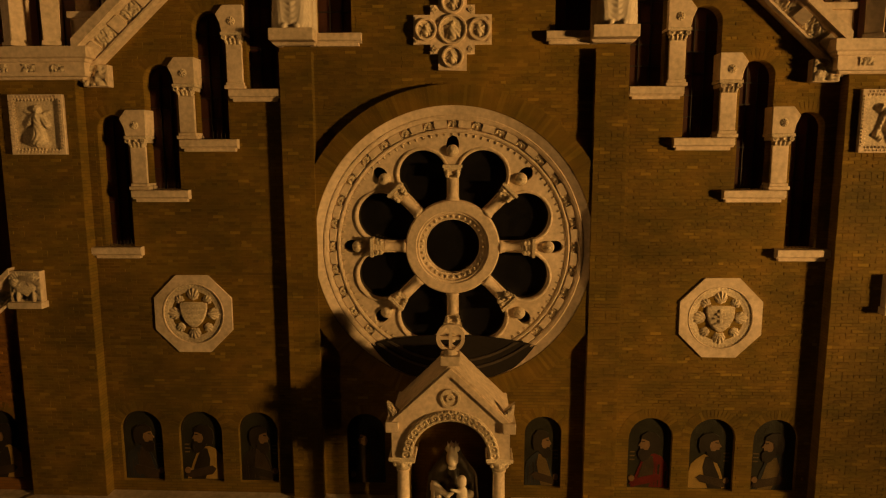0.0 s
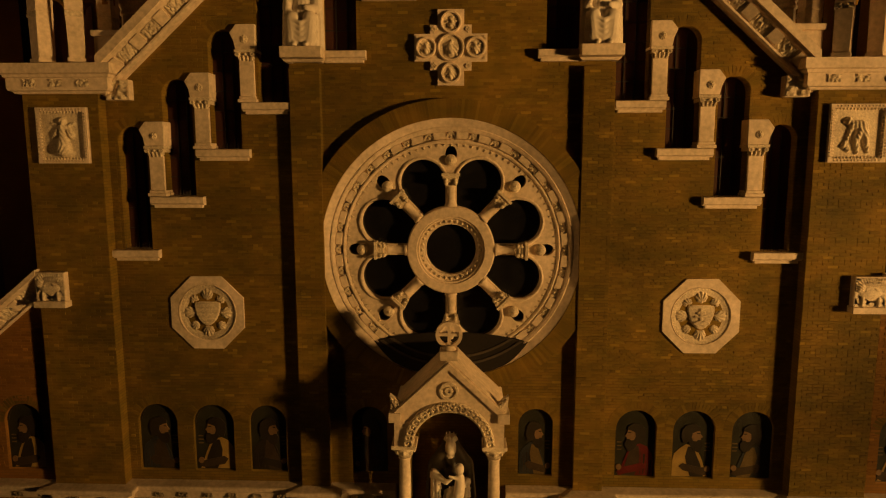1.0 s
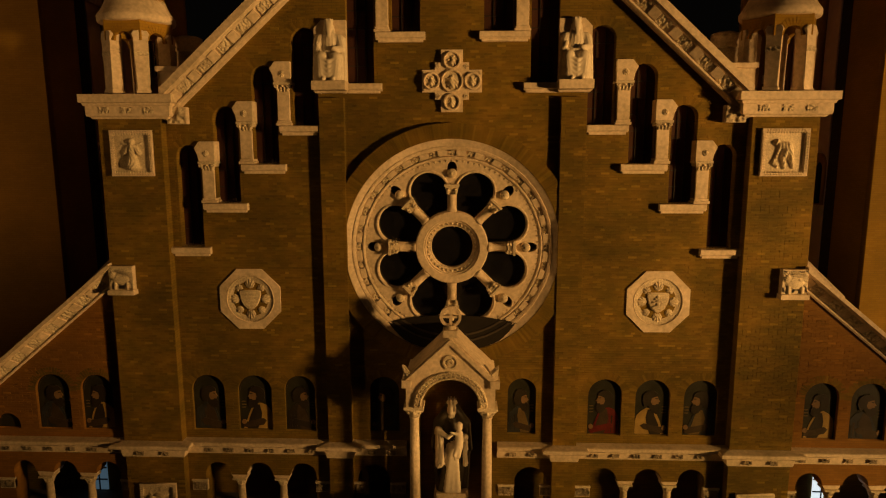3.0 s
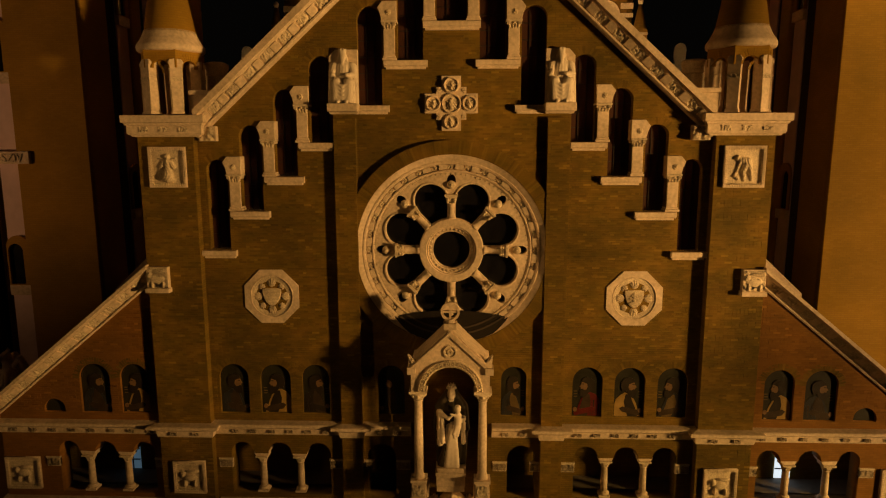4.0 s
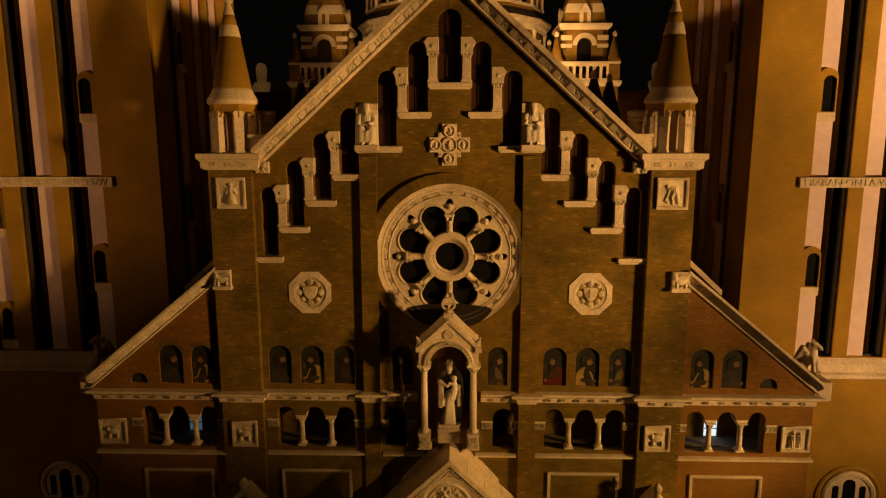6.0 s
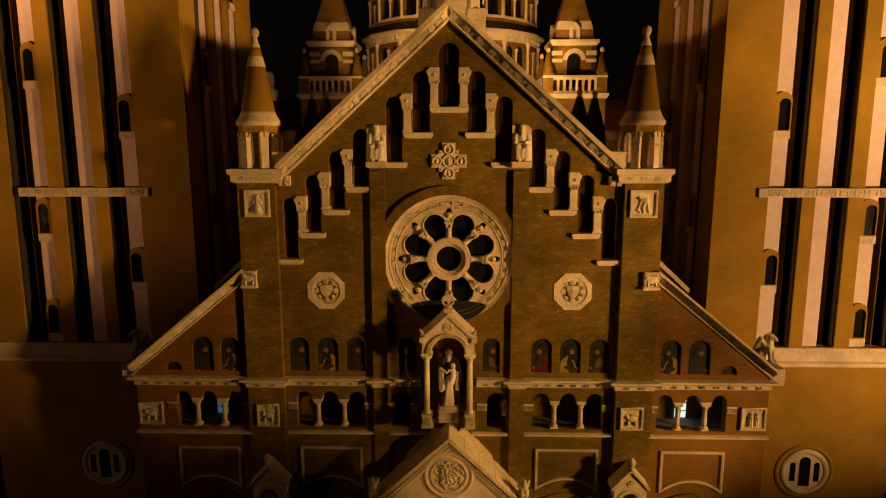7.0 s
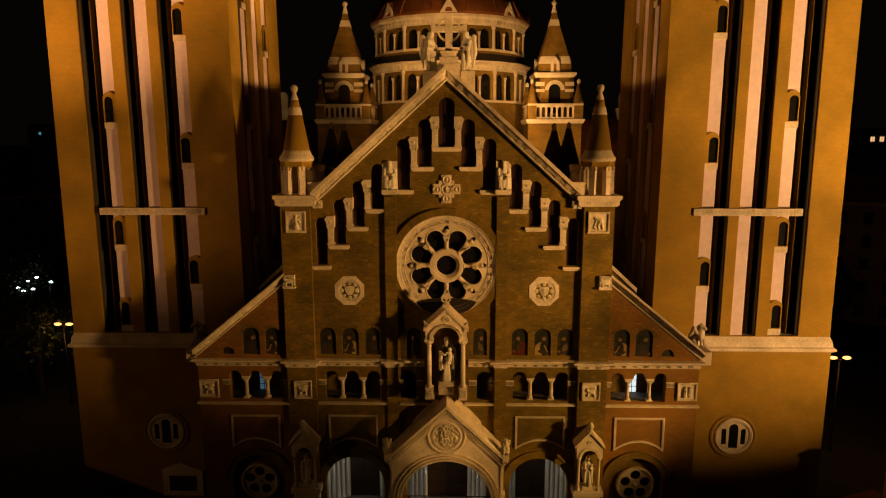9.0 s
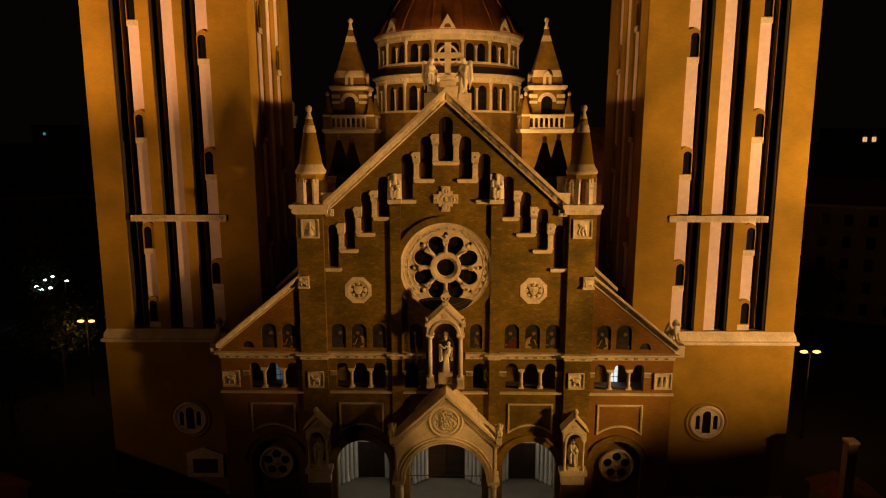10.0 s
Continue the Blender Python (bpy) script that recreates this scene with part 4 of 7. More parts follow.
def turret(x):
    th = thing("corner_turret", (x, 0.45, 24.6), "round open corner turret with a brick cone roof", "turret", "corner turrets")
    hw = 1.0
    path = [(hw, 1.0), (hw, -0.72), (-hw, -0.72), (-hw, 1.0)][::-1]
    co = part("cornice", run(path, TC), STONE, th)
    for i in (-1, 0, 1):
        f0 = scroll(8 + i, 0.05, 9)
        part("carved_panel", relief(0.3, 0.18, 14, 9, f0, -0.97, cx=i * 0.66, cz=0.24), CARVED, co, "small carved leaf panel")
    part("floor_slab", bbox(-hw, hw, -0.72, 1.0, 0.4, 0.74, 0.02), STONE, th)
    for k in range(6):
        a = TAU * k / 6
        m = Matrix.Rotation(a + math.pi / 2, 4, "Z") @ Matrix.Translation((0, -0.85, 0))
        w = 0.18
        b = prism([(-w, 0.74), (w, 0.74), (w, 2.3), (0.25, 2.4), (0.17, 2.52), (0.09, 2.48), (0, 2.56), (-0.09, 2.48), (-0.17, 2.52), (-0.25, 2.4), (-w, 2.3)], -0.19, 0.17)
        bmesh.ops.bevel(b, geom=b.edges[:], offset=0.02, segments=1, affect="EDGES")
        p = part("pier", turned(b, m), STONE, th)
        part("foot", turned(bbox(-w - 0.03, w + 0.03, -0.22, 0.19, 0.74, 0.84, 0.02), m), STONE, p)
        # worn leaf bands under the head of the pier
        part("capital", turned(relief(2 * w + 0.03, 0.13, 14, 7, scroll(k * 2.3, 0.035, 11), -0.19, cz=1.86), m), CARVED, p, "worn carved leaf band")
        part("moulding", turned(bbox(-w - 0.02, w + 0.02, -0.205, 0.18, 1.94, 1.98, 0.012), m), STONE, p)
    # brick drum with round arches between the piers
    apo = 0.92
    half = apo * math.tan(math.pi / 6)
    for k in range(6):
        a = TAU * (k + 0.5) / 6
        m = Matrix.Rotation(a + math.pi / 2, 4, "Z") @ Matrix.Translation((0, -apo, 0))
        arc = [(0.26 * math.cos(t), 2.24 + 0.26 * math.sin(t)) for t in [math.pi * (1 - i / 10) for i in range(11)]]
        poly = [(-half, 2.24)] + arc + [(half, 2.24), (half, 2.86), (-half, 2.86)]
        wall = part("arch_wall", turned(prism(poly, 0.0, 0.2), m), TOWER_BRICK, th)
        for i in range(13):
            t = math.pi * (i + 0.5) / 13
            r1 = 0.46 + 0.015 * ((i * 7) % 3)
            v = prism([(0.27 * math.cos(t - 0.1), 2.24 + 0.27 * math.sin(t - 0.1)), (0.27 * math.cos(t + 0.1), 2.24 + 0.27 * math.sin(t + 0.1)), (r1 * math.cos(t + 0.095), 2.24 + r1 * math.sin(t + 0.095)), (r1 * math.cos(t - 0.095), 2.24 + r1 * math.sin(t - 0.095))], -0.012, 0.05)
            part("voussoir", turned(v, m), TOWER_BRICK, wall)
    part("skirt", lathe([(0.86, 2.78), (1.03, 2.80), (1.08, 2.83), (1.1, 2.88), (1.1, 2.99), (1.08, 3.03), (1.0, 3.14), (0.93, 3.26), (0.87, 3.38), (0.83, 3.5)], 40), STONE, th, "moulded stone skirt of the roof")
    cone = part("cone", lathe([(0.85, 3.46), (0.82, 3.5), (0.44, 5.68)], 28), TOWER_BRICK, th, "brick cone")
    part("stone_band", lathe([(0.455, 5.66), (0.455, 5.7), (0.355, 6.14), (0.335, 6.16)], 28), STONE, cone, "pale stone band")
    part("upper_cone", lathe([(0.33, 6.15), (0.235, 6.6)], 20), TOWER_BRICK, cone)
    part("finial", lathe([(0.24, 6.58), (0.25, 6.62), (0.15, 6.88), (0.11, 7.06), (0.16, 7.08), (0.2, 7.18), (0.23, 7.3), (0.2, 7.42), (0.1, 7.52), (0, 7.54)], 16), STONE, th, "stone ball finial")
    return th


T0 = turret(-9.54)
copy_thing(T0, pose(9.54, 0.45, 24.6))

# sloping copings of the aisles
AP = [(-0.3, 0.0), (0.05, 0.0), (0.08, 0.05), (0.04, 0.1), (-0.02, 0.11), (0.22, 0.36), (0.28, 0.37), (0.36, 0.4), (0.42, 0.42), (0.42, 0.53), (-0.5, 0.55)]
for s in (-1, 1):
    raking("aisle_coping", s * 16.75, 14.44, s * 10.5, 19.56, AP, -0.12, "sloping carved stone coping of the side aisle", (11, 0.0, 0.11, 0.36, 0.95), 0.3, 11 + s)
    th = thing("eagle_block", (s * 10.14, -0.32, 19.38), "square carved stone block with a winged beast at the coping", "carved block", "coping blocks")
    part("block", bbox(-0.38, 0.38, -0.2, 0.0, 0, 0.8, 0.02), STONE, th)
    part("carving", relief(0.72, 0.7, 40, 40, low_relief(beast_relief(20 + s)), -0.2, cz=0.42), CARVED, th, "carved winged beast")
    part("ledge", bbox(-0.42, 0.42, -0.28, 0.0, -0.1, 0.06, 0.02), STONE, th)
    th = thing("cornice_block", (s * 8.32, 0.1, 25.2), "plain pale stone block at the gable's foot", "stone block", "cornice blocks")
    part("block", bbox(-0.4, 0.4, -0.32, 0.5, 0.0, 0.78, 0.03), STONE, th)
    part("cap", bbox(-0.45, 0.45, -0.37, 0.55, 0.78, 0.93, 0.03), STONE, th)
    th = thing("column_stump", (s * 8.3, 1.15, 25.2), "short round stone column behind the turret", "column", "column stumps")
    part("shaft", lathe([(0.42, 0.0), (0.42, 0.9), (0.38, 0.96), (0.36, 1.5)], 20), CARVED, th)
    part("capital", lathe([(0.36, 1.5), (0.4, 1.54), (0.4, 1.6), (0.37, 1.64), (0.43, 1.8), (0.43, 1.92), (0.3, 1.98), (0, 2.0)], 20), CARVED, th)

# short buttresses with a sloping coping behind the outer pilasters
for s in (-1, 1):
    th = thing("buttress", (s * 10.4, 1.35, 15.0), "brick buttress with a sloping pale stone coping", "buttress", "nave buttresses")
    pl = [(0, 0), (s * 2.1, 0), (s * 2.1, 4.0), (s * 0.2, 5.75), (0, 5.75)]
    b = prism(pl, 0.0, 0.8)
    bmesh.ops.recalc_face_normals(b, faces=b.faces[:])
    part("wall", b, BRICKWORK, th)
    b = prism([(s * 0.15, 5.62), (s * 2.25, 3.7), (s * 2.25, 3.98), (s * 0.15, 5.92)], -0.12, 0.92)
    bmesh.ops.recalc_face_normals(b, faces=b.faces[:])
    part("coping", b, STONE, th)


# ---- statues ----
def sculpt(limbs, lo, hi, cell, blend=0.035):
    """One smooth mesh round a set of tapered limbs: (from, to, r0, r1, fold depth, folds). Cut flat at z = 0."""
    ax = [np.arange(a, b + cell, cell) for a, b in zip(lo, hi)]
    X, Y, Z = np.meshgrid(*ax, indexing="ij")
    acc = np.zeros_like(X)
    for q in limbs:
        (a, b, r0, r1), fold = q[:4], (q[4] if len(q) > 4 else 0.0)
        folds = q[5] if len(q) > 5 else 9
        d = [b[k] - a[k] for k in range(3)]
        L2 = sum(c * c for c in d) + 1e-9
        t = np.clip(((X - a[0]) * d[0] + (Y - a[1]) * d[1] + (Z - a[2]) * d[2]) / L2, 0, 1)
        px, py, pz = X - a[0] - t * d[0], Y - a[1] - t * d[1], Z - a[2] - t * d[2]
        dist = np.sqrt(px * px + py * py + pz * pz) - (r0 + (r1 - r0) * t)
        if fold > 0:
            ph = np.arctan2(px, -py)
            dist = dist + fold * (np.abs(np.sin(folds * ph * 0.5 + 1.2 * np.sin(2.3 * Z + a[0] * 5))) ** 0.6 - 0.6)
        elif fold < 0:
            dist = dist + fold * np.sin(folds * (Z - 2.5 * X * X))
        acc += np.exp(-np.clip(dist, -0.5, 1.0) / blend)
    F = -blend * np.log(acc + 1e-30)
    F = np.maximum(F, -Z + 0.001)
    F[0], F[-1], F[:, 0], F[:, -1], F[:, :, 0], F[:, :, -1] = 1, 1, 1, 1, 1, 1
    S = F < 0
    n = S.shape
    pos = np.zeros((n[0] - 1, n[1] - 1, n[2] - 1, 3))
    cnt = np.zeros((n[0] - 1, n[1] - 1, n[2] - 1))

    def cut(arr, o):
        return arr[o[0]:n[0] - 1 + o[0], o[1]:n[1] - 1 + o[1], o[2]:n[2] - 1 + o[2]]
    for axis in range(3):
        for u in (0, 1):
            for v in (0, 1):
                o0 = [0, 0, 0]
                o0[(axis + 1) % 3], o0[(axis + 2) % 3] = u, v
                o1 = list(o0)
                o1[axis] = 1
                f0, f1 = cut(F, o0), cut(F, o1)
                m = (f0 < 0) != (f1 < 0)
                tt = np.where(m, f0 / np.where(m, f0 - f1, 1), 0)
                for k in range(3):
                    pos[..., k] += np.where(m, o0[k] + (tt if k == axis else 0), 0)
                cnt += m
    use = cnt > 0
    idx = -np.ones(cnt.shape, int)
    idx[use] = np.arange(use.sum())
    cells = np.argwhere(use)
    co = (cells + pos[use] / cnt[use][:, None]) * cell + np.array([ax[0][0], ax[1][0], ax[2][0]])
    faces = []
    for axis in range(3):
        b, c = (axis + 1) % 3, (axis + 2) % 3
        sl0, sl1 = [slice(None)] * 3, [slice(None)] * 3
        sl0[axis], sl1[axis] = slice(0, -1), slice(1, None)
        m = S[tuple(sl0)] != S[tuple(sl1)]
        for e in np.argwhere(m):
            if e[b] == 0 or e[c] == 0:
                continue
            quad = []
            for db, dc in ((-1, -1), (0, -1), (0, 0), (-1, 0)):
                w = e.copy()
                w[b] += db
                w[c] += dc
                quad.append(int(idx[tuple(w)]))
            if min(quad) >= 0:
                faces.append(quad if S[tuple(e)] else quad[::-1])
    me = bpy.data.meshes.new("tmp")
    me.from_pydata([tuple(p) for p in co], [], faces)
    bm = bmesh.new()
    bm.from_mesh(me)
    bpy.data.meshes.remove(me)
    bmesh.ops.smooth_vert(bm, verts=bm.verts[:], factor=0.35, use_axis_x=True, use_axis_y=True, use_axis_z=True)
    for f in bm.faces:
        f.smooth = True
    return bm


def figure(h, seed=1, seated=False, wings=False, child=False, crown=False, beast=False):
    """A plain robed stone figure of height h, facing -y, as one mesh; beast: a crouching winged animal."""
    k = h / 3.0
    rnd = random.Random(seed)
    j = lambda: rnd.uniform(-0.03, 0.03)
    if beast:
        q = [((0, 0.5, 0.65), (0, -0.1, 1.3), 0.62, 0.5), ((0, -0.1, 1.3), (0, -0.3, 2.1), 0.5, 0.34), ((0, -0.35, 2.35), (0, -0.75, 2.25), 0.34, 0.2), ((0, -0.8, 2.2), (0, -0.98, 2.1), 0.15, 0.08),
             ((0, 0.3, 0.25), (0, 0.8, 0.25), 0.5, 0.4)]
        for s in (-1, 1):
            q += [((s * 0.3, -0.4, 1.3), (s * 0.34, -0.62, 0.12), 0.2, 0.14), ((s * 0.34, -0.62, 0.12), (s * 0.34, -0.86, 0.1), 0.16, 0.12), ((s * 0.45, 0.35, 0.6), (s * 0.5, -0.1, 0.2), 0.36, 0.2),
                  ((s * 0.17, -0.2, 2.6), (s * 0.22, -0.12, 2.85), 0.1, 0.05),
                  ((s * 0.45, 0.05, 1.7), (s * 0.6, 0.3, 2.1), 0.22, 0.2, 0.04, 10), ((s * 0.6, 0.3, 2.1), (s * 0.66, 0.8, 1.1), 0.26, 0.16, 0.05, 10), ((s * 0.5, 0.4, 1.6), (s * 0.62, 0.95, 0.8), 0.24, 0.1, 0.05, 10)]
        bm = sculpt(q, (-1.3, -1.35, -0.1), (1.3, 1.4, 3.1), 0.06)
    elif seated:
        q = [((0, 0.16, 1.2), (0, 0.12, 2.0), 0.46, 0.4, 0.035, 15), ((-0.4, 0.12, 2.1), (0.4, 0.12, 2.1), 0.21, 0.21), ((0, 0.06, 2.2), (0, 0.0, 2.55), 0.14, 0.14), ((0, -0.06, 2.56), (0, -0.06, 2.68), 0.2, 0.19),
             ((0, -0.18, 2.42), (0, -0.24, 2.16), 0.13, 0.07, 0.02, 9), ((-0.16, 0.04, 2.6), (-0.2, 0.04, 2.2), 0.11, 0.12, 0.03, 8), ((0.16, 0.04, 2.6), (0.2, 0.04, 2.2), 0.11, 0.12, 0.03, 8),
             ((-0.3, -0.34, 0.72), (0.3, -0.34, 0.72), 0.36, 0.36, -0.016, 27), ((-0.34, -0.42, 0.3), (0.34, -0.42, 0.3), 0.34, 0.34, -0.016, 27), ((0, 0.25, 0.3), (0, 0.25, 1.2), 0.5, 0.5)]
        for s in (-1, 1):
            q += [((s * 0.24, 0.1, 1.22), (s * 0.36, -0.46, 1.14), 0.26, 0.26), ((s * 0.38, -0.5, 1.12), (s * 0.36, -0.58, 0.2), 0.2, 0.2, 0.03, 9), ((s * 0.24, -0.74, 0.1), (s * 0.25, -0.9, 0.06), 0.12, 0.09),
                  ((s * 0.5, 0.06, 2.08), (s * 0.6, -0.1, 1.6), 0.2, 0.19, 0.035, 9), ((s * 0.6, -0.12, 1.58), (s * (0.52 if s < 0 else 0.24), -0.52, 1.78 if s * seed < 0 else 1.55), 0.16, 0.1),
                  ((s * 0.6, 0.16, 2.0), (s * 0.64, -0.02, 0.12), 0.2, 0.23, 0.05, 11), ((s * 0.5, -0.18, 1.5), (s * 0.16, -0.62, 1.0), 0.1, 0.07), ((s * 0.55, -0.3, 1.2), (s * 0.58, -0.4, 0.1), 0.13, 0.15, 0.05, 9)]
        # swags of cloth across the lap
        for i in range(4):
            z = 1.02 - 0.22 * i
            q += [((-0.42, -0.6, z + 0.12), (0.02, -0.7, z - 0.1), 0.06, 0.08), ((0.02, -0.7, z - 0.1), (0.42, -0.6, z + 0.1), 0.08, 0.055)]
        q.append(((0, 0.0, 2.8), (0, 0.0, 2.84), 0.19, 0.19))
        q += [((0.17 * math.cos(t), 0.17 * math.sin(t), 2.84), (0.2 * math.cos(t), 0.2 * math.sin(t), 2.98), 0.055, 0.03) for t in [TAU * i / 6 for i in range(6)]]
        bm = sculpt(q, (-1.0, -1.1, -0.1), (1.0, 0.9, 3.2), 0.036, 0.022)
    else:
        q = [((0, 0.0, 0.1), (0, 0.02, 1.45), 0.36, 0.27, 0.13, 17), ((0.02, 0.02, 1.4), (0, 0.03, 2.1), 0.26, 0.24, 0.06, 13), ((-0.26, 0.04, 2.15), (0.26, 0.04, 2.15), 0.17, 0.17), ((0, 0.02, 2.25), (0, 0.0, 2.6), 0.11, 0.11),
             ((0, -0.05, 2.66), (0, -0.06, 2.74), 0.17, 0.165), ((0, 0.06, 2.7), (0, 0.12, 2.45), 0.19, 0.16), ((0.1 + j(), -0.25, 1.35), (0.12, -0.3, 0.1), 0.13, 0.2, 0.05, 7)]
        for s in (-1, 1):
            q += [((s * 0.36, 0.04, 2.14), (s * 0.46, -0.08, 1.68), 0.14, 0.15, 0.05, 8), ((s * 0.46, -0.08, 1.68), (s * 0.14, -0.42, 1.78 + s * 0.08), 0.14, 0.07),
                  ((s * 0.44, -0.06, 1.7), (s * (0.4 + j()), -0.02, 0.75 + j() * 3), 0.13, 0.1, 0.09, 9)]
            if not wings:
                q += [((s * 0.3, -0.2, 2.12), (s * (0.3 + j()), -0.3, 0.5), 0.1, 0.13, 0.09, 8), ((s * 0.08, 0.12, 2.74), (s * 0.2, 0.08, 2.25), 0.11, 0.1, 0.04, 7)]
            if wings:
                q += [((s * 0.2, 0.3, 2.2), (s * 0.34, 0.5, 2.5), 0.13, 0.14), ((s * 0.34, 0.5, 2.5), (s * 0.34, 0.6, 1.3), 0.17, 0.16, 0.05, 12), ((s * 0.34, 0.6, 1.4), (s * 0.26, 0.5, 0.35), 0.16, 0.05, 0.05, 12), ((s * 0.22, 0.35, 2.1), (s * 0.26, 0.42, 0.9), 0.13, 0.08)]
        if child:
            q += [((0.24, -0.42, 1.6), (0.26, -0.4, 2.0), 0.16, 0.14), ((0.26, -0.42, 2.28), (0.26, -0.42, 2.3), 0.13, 0.13), ((0.2, -0.45, 2.0), (0.02, -0.55, 2.05), 0.06, 0.04), ((0.2, -0.5, 1.55), (0.1, -0.58, 1.3), 0.08, 0.06), ((0.3, -0.5, 1.55), (0.28, -0.56, 1.28), 0.08, 0.06)]
        if crown:
            q += [((0.14 * math.cos(t), 0.14 * math.sin(t), 2.86), (0.155 * math.cos(t), 0.155 * math.sin(t), 2.98), 0.045, 0.02) for t in [TAU * i / 7 for i in range(7)]]
        bm = sculpt(q, (-0.75, -0.8, -0.1), (0.75, 0.85, 3.2), 0.04, 0.026)
    bmesh.ops.scale(bm, vec=(k, k * (0.7 if seated else 1), k), verts=bm.verts[:])
    return bm


def mantled_figure(h, robe, mantle):
    """A robed standing figure with a child on its arm, under a dark mantle: one mesh in two stones."""
    k = h / 3.0
    q = [((0, -0.02, 0.1), (0, 0.0, 1.5), 0.33, 0.26, 0.075, 21), ((0.02, 0.0, 1.4), (0, 0.02, 2.05), 0.25, 0.23, 0.03, 13), ((0, 0.0, 2.2), (0, -0.02, 2.5), 0.1, 0.1), ((0, -0.13, 2.58), (0, -0.13, 2.72), 0.125, 0.12)]
    q += [((0.1 * math.cos(t), -0.05 + 0.1 * math.sin(t), 2.86), (0.13 * math.cos(t), -0.05 + 0.13 * math.sin(t), 3.0), 0.04, 0.02) for t in [TAU * i / 7 for i in range(7)]]
    # long sleeves falling in pleats
    q += [((-0.42, -0.16, 1.95), (-0.4, -0.2, 0.85), 0.09, 0.11, 0.05, 12), ((-0.32, -0.24, 1.85), (-0.3, -0.28, 0.95), 0.07, 0.08, 0.04, 9), ((0.42, -0.16, 1.6), (0.42, -0.2, 0.9), 0.07, 0.09, 0.04, 9),
          ((-0.42, -0.16, 1.98), (-0.1, -0.42, 1.86), 0.1, 0.06), ((-0.1, -0.42, 1.88), (0.02, -0.46, 1.96), 0.055, 0.04), ((0.4, -0.14, 1.75), (0.16, -0.42, 1.62), 0.1, 0.06)]
    # apron of straight folds in front
    for i in range(7):
        x = -0.2 + 0.075 * i
        q.append(((0.06 + x * 0.4, -0.28, 1.5), (x, -0.34 - 0.02 * (i % 2), 0.06), 0.03, 0.05))
    # the child
    q += [((0.22, -0.42, 1.62), (0.24, -0.42, 1.98), 0.14, 0.12), ((0.23, -0.44, 2.2), (0.23, -0.45, 2.28), 0.11, 0.11), ((0.16, -0.48, 2.0), (-0.02, -0.54, 2.08), 0.05, 0.035), ((0.18, -0.5, 1.58), (0.1, -0.58, 1.38), 0.08, 0.055), ((0.1, -0.58, 1.38), (0.12, -0.56, 1.22), 0.055, 0.045), ((0.27, -0.5, 1.56), (0.22, -0.58, 1.3), 0.075, 0.05)]
    n = len(q)
    # the mantle over head, shoulders and back
    q += [((0, 0.06, 2.72), (0, 0.12, 2.35), 0.2, 0.2), ((-0.34, 0.06, 2.16), (0.34, 0.06, 2.16), 0.2, 0.2), ((0, 0.14, 2.1), (0, 0.12, 0.12), 0.36, 0.42, 0.03, 11)]
    for s in (-1, 1):
        q += [((s * 0.12, 0.06, 2.6), (s * 0.4, 0.04, 2.16), 0.13, 0.16), ((s * 0.46, 0.0, 2.14), (s * 0.56, -0.04, 1.35), 0.12, 0.1, 0.03, 8), ((s * 0.46, 0.06, 1.5), (s * 0.4, 0.0, 0.1), 0.14, 0.13, 0.04, 9), ((s * 0.13, -0.1, 2.1), (s * 0.02, -0.24, 1.75), 0.09, 0.05)]
    q.append(((-0.2, -0.22, 0.75), (-0.34, -0.2, 0.1), 0.09, 0.15, 0.03, 8))
    bm = sculpt(q, (-0.85, -0.8, -0.1), (0.85, 0.75, 3.15), 0.032, 0.018)

    def near(c, limbs):
        best = 9.0
        for l in limbs:
            a, b = Vector(l[0]), Vector(l[1])
            d = b - a
            t = min(1.0, max(0.0, (c - a).dot(d) / max(d.length_squared, 1e-9)))
            best = min(best, (c - a - d * t).length - (l[2] + (l[3] - l[2]) * t))
        return best
    for f in bm.faces:
        c = f.calc_center_median()
        face = c.z > 2.79 or (abs(c.x) < 0.12 and c.y < -0.1 and c.z > 2.42)
        f.material_index = 1 if not face and near(c, q[n:]) < near(c, q[:n]) - 0.005 else 0
    bmesh.ops.scale(bm, vec=(k, k, k), verts=bm.verts[:])
    ob = part("statue", bm, robe)
    ob.data.materials.append(mantle)
    return ob


def statue(name, loc, h, label, material, group="", rz=0, **kw):
    ob = part(name, figure(h, **kw), material)
    ob.matrix_basis = pose(*loc, 0, 0, rz)
    return tagged(ob, label, "statue", group)


# ---- long cornice over the arcade, and string course ----
CP = [(-0.05, 0.0), (0.05, 0.0), (0.07, 0.05), (0.1, 0.24), (0.16, 0.27), (0.28, 0.35), (0.34, 0.38), (0.34, 0.47), (0.3, 0.49), (-0.05, 0.53)]
for s in (-1, 1):
    th = thing("arcade_cornice", (0, 0, 13.9), "long pale stone cornice with small carved panels", "cornice", "facade cornices")
    path = [(-16.6, 0.5), (-16.6, -0.1), (-10.56, -0.1), (-10.56, -0.32), (-8.66, -0.32), (-8.66, 0.0), (-3.94, 0.0), (-3.94, -0.22), (-3.19, -0.22), (-3.19, 0.0), (-1.45, 0.0)]
    if s > 0:
        path = [(-x, y) for x, y in path[::-1]]
    part("moulding", run(path, CP), STONE, th)
    for (x0, x1, y) in ((10.6, 16.4, -0.1), (8.8, 10.4, -0.32), (4.2, 8.2, 0.0), (1.6, 2.9, 0.0)):
        n = max(2, round((x1 - x0) / 0.72))
        for i in range(n):
            x = s * (x0 + (x1 - x0) * (i + 0.5) / n)
            # panels take the darker stone, so their shade is in the colour
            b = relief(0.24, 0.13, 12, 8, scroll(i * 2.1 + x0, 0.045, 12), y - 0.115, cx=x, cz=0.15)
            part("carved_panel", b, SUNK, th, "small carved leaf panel")
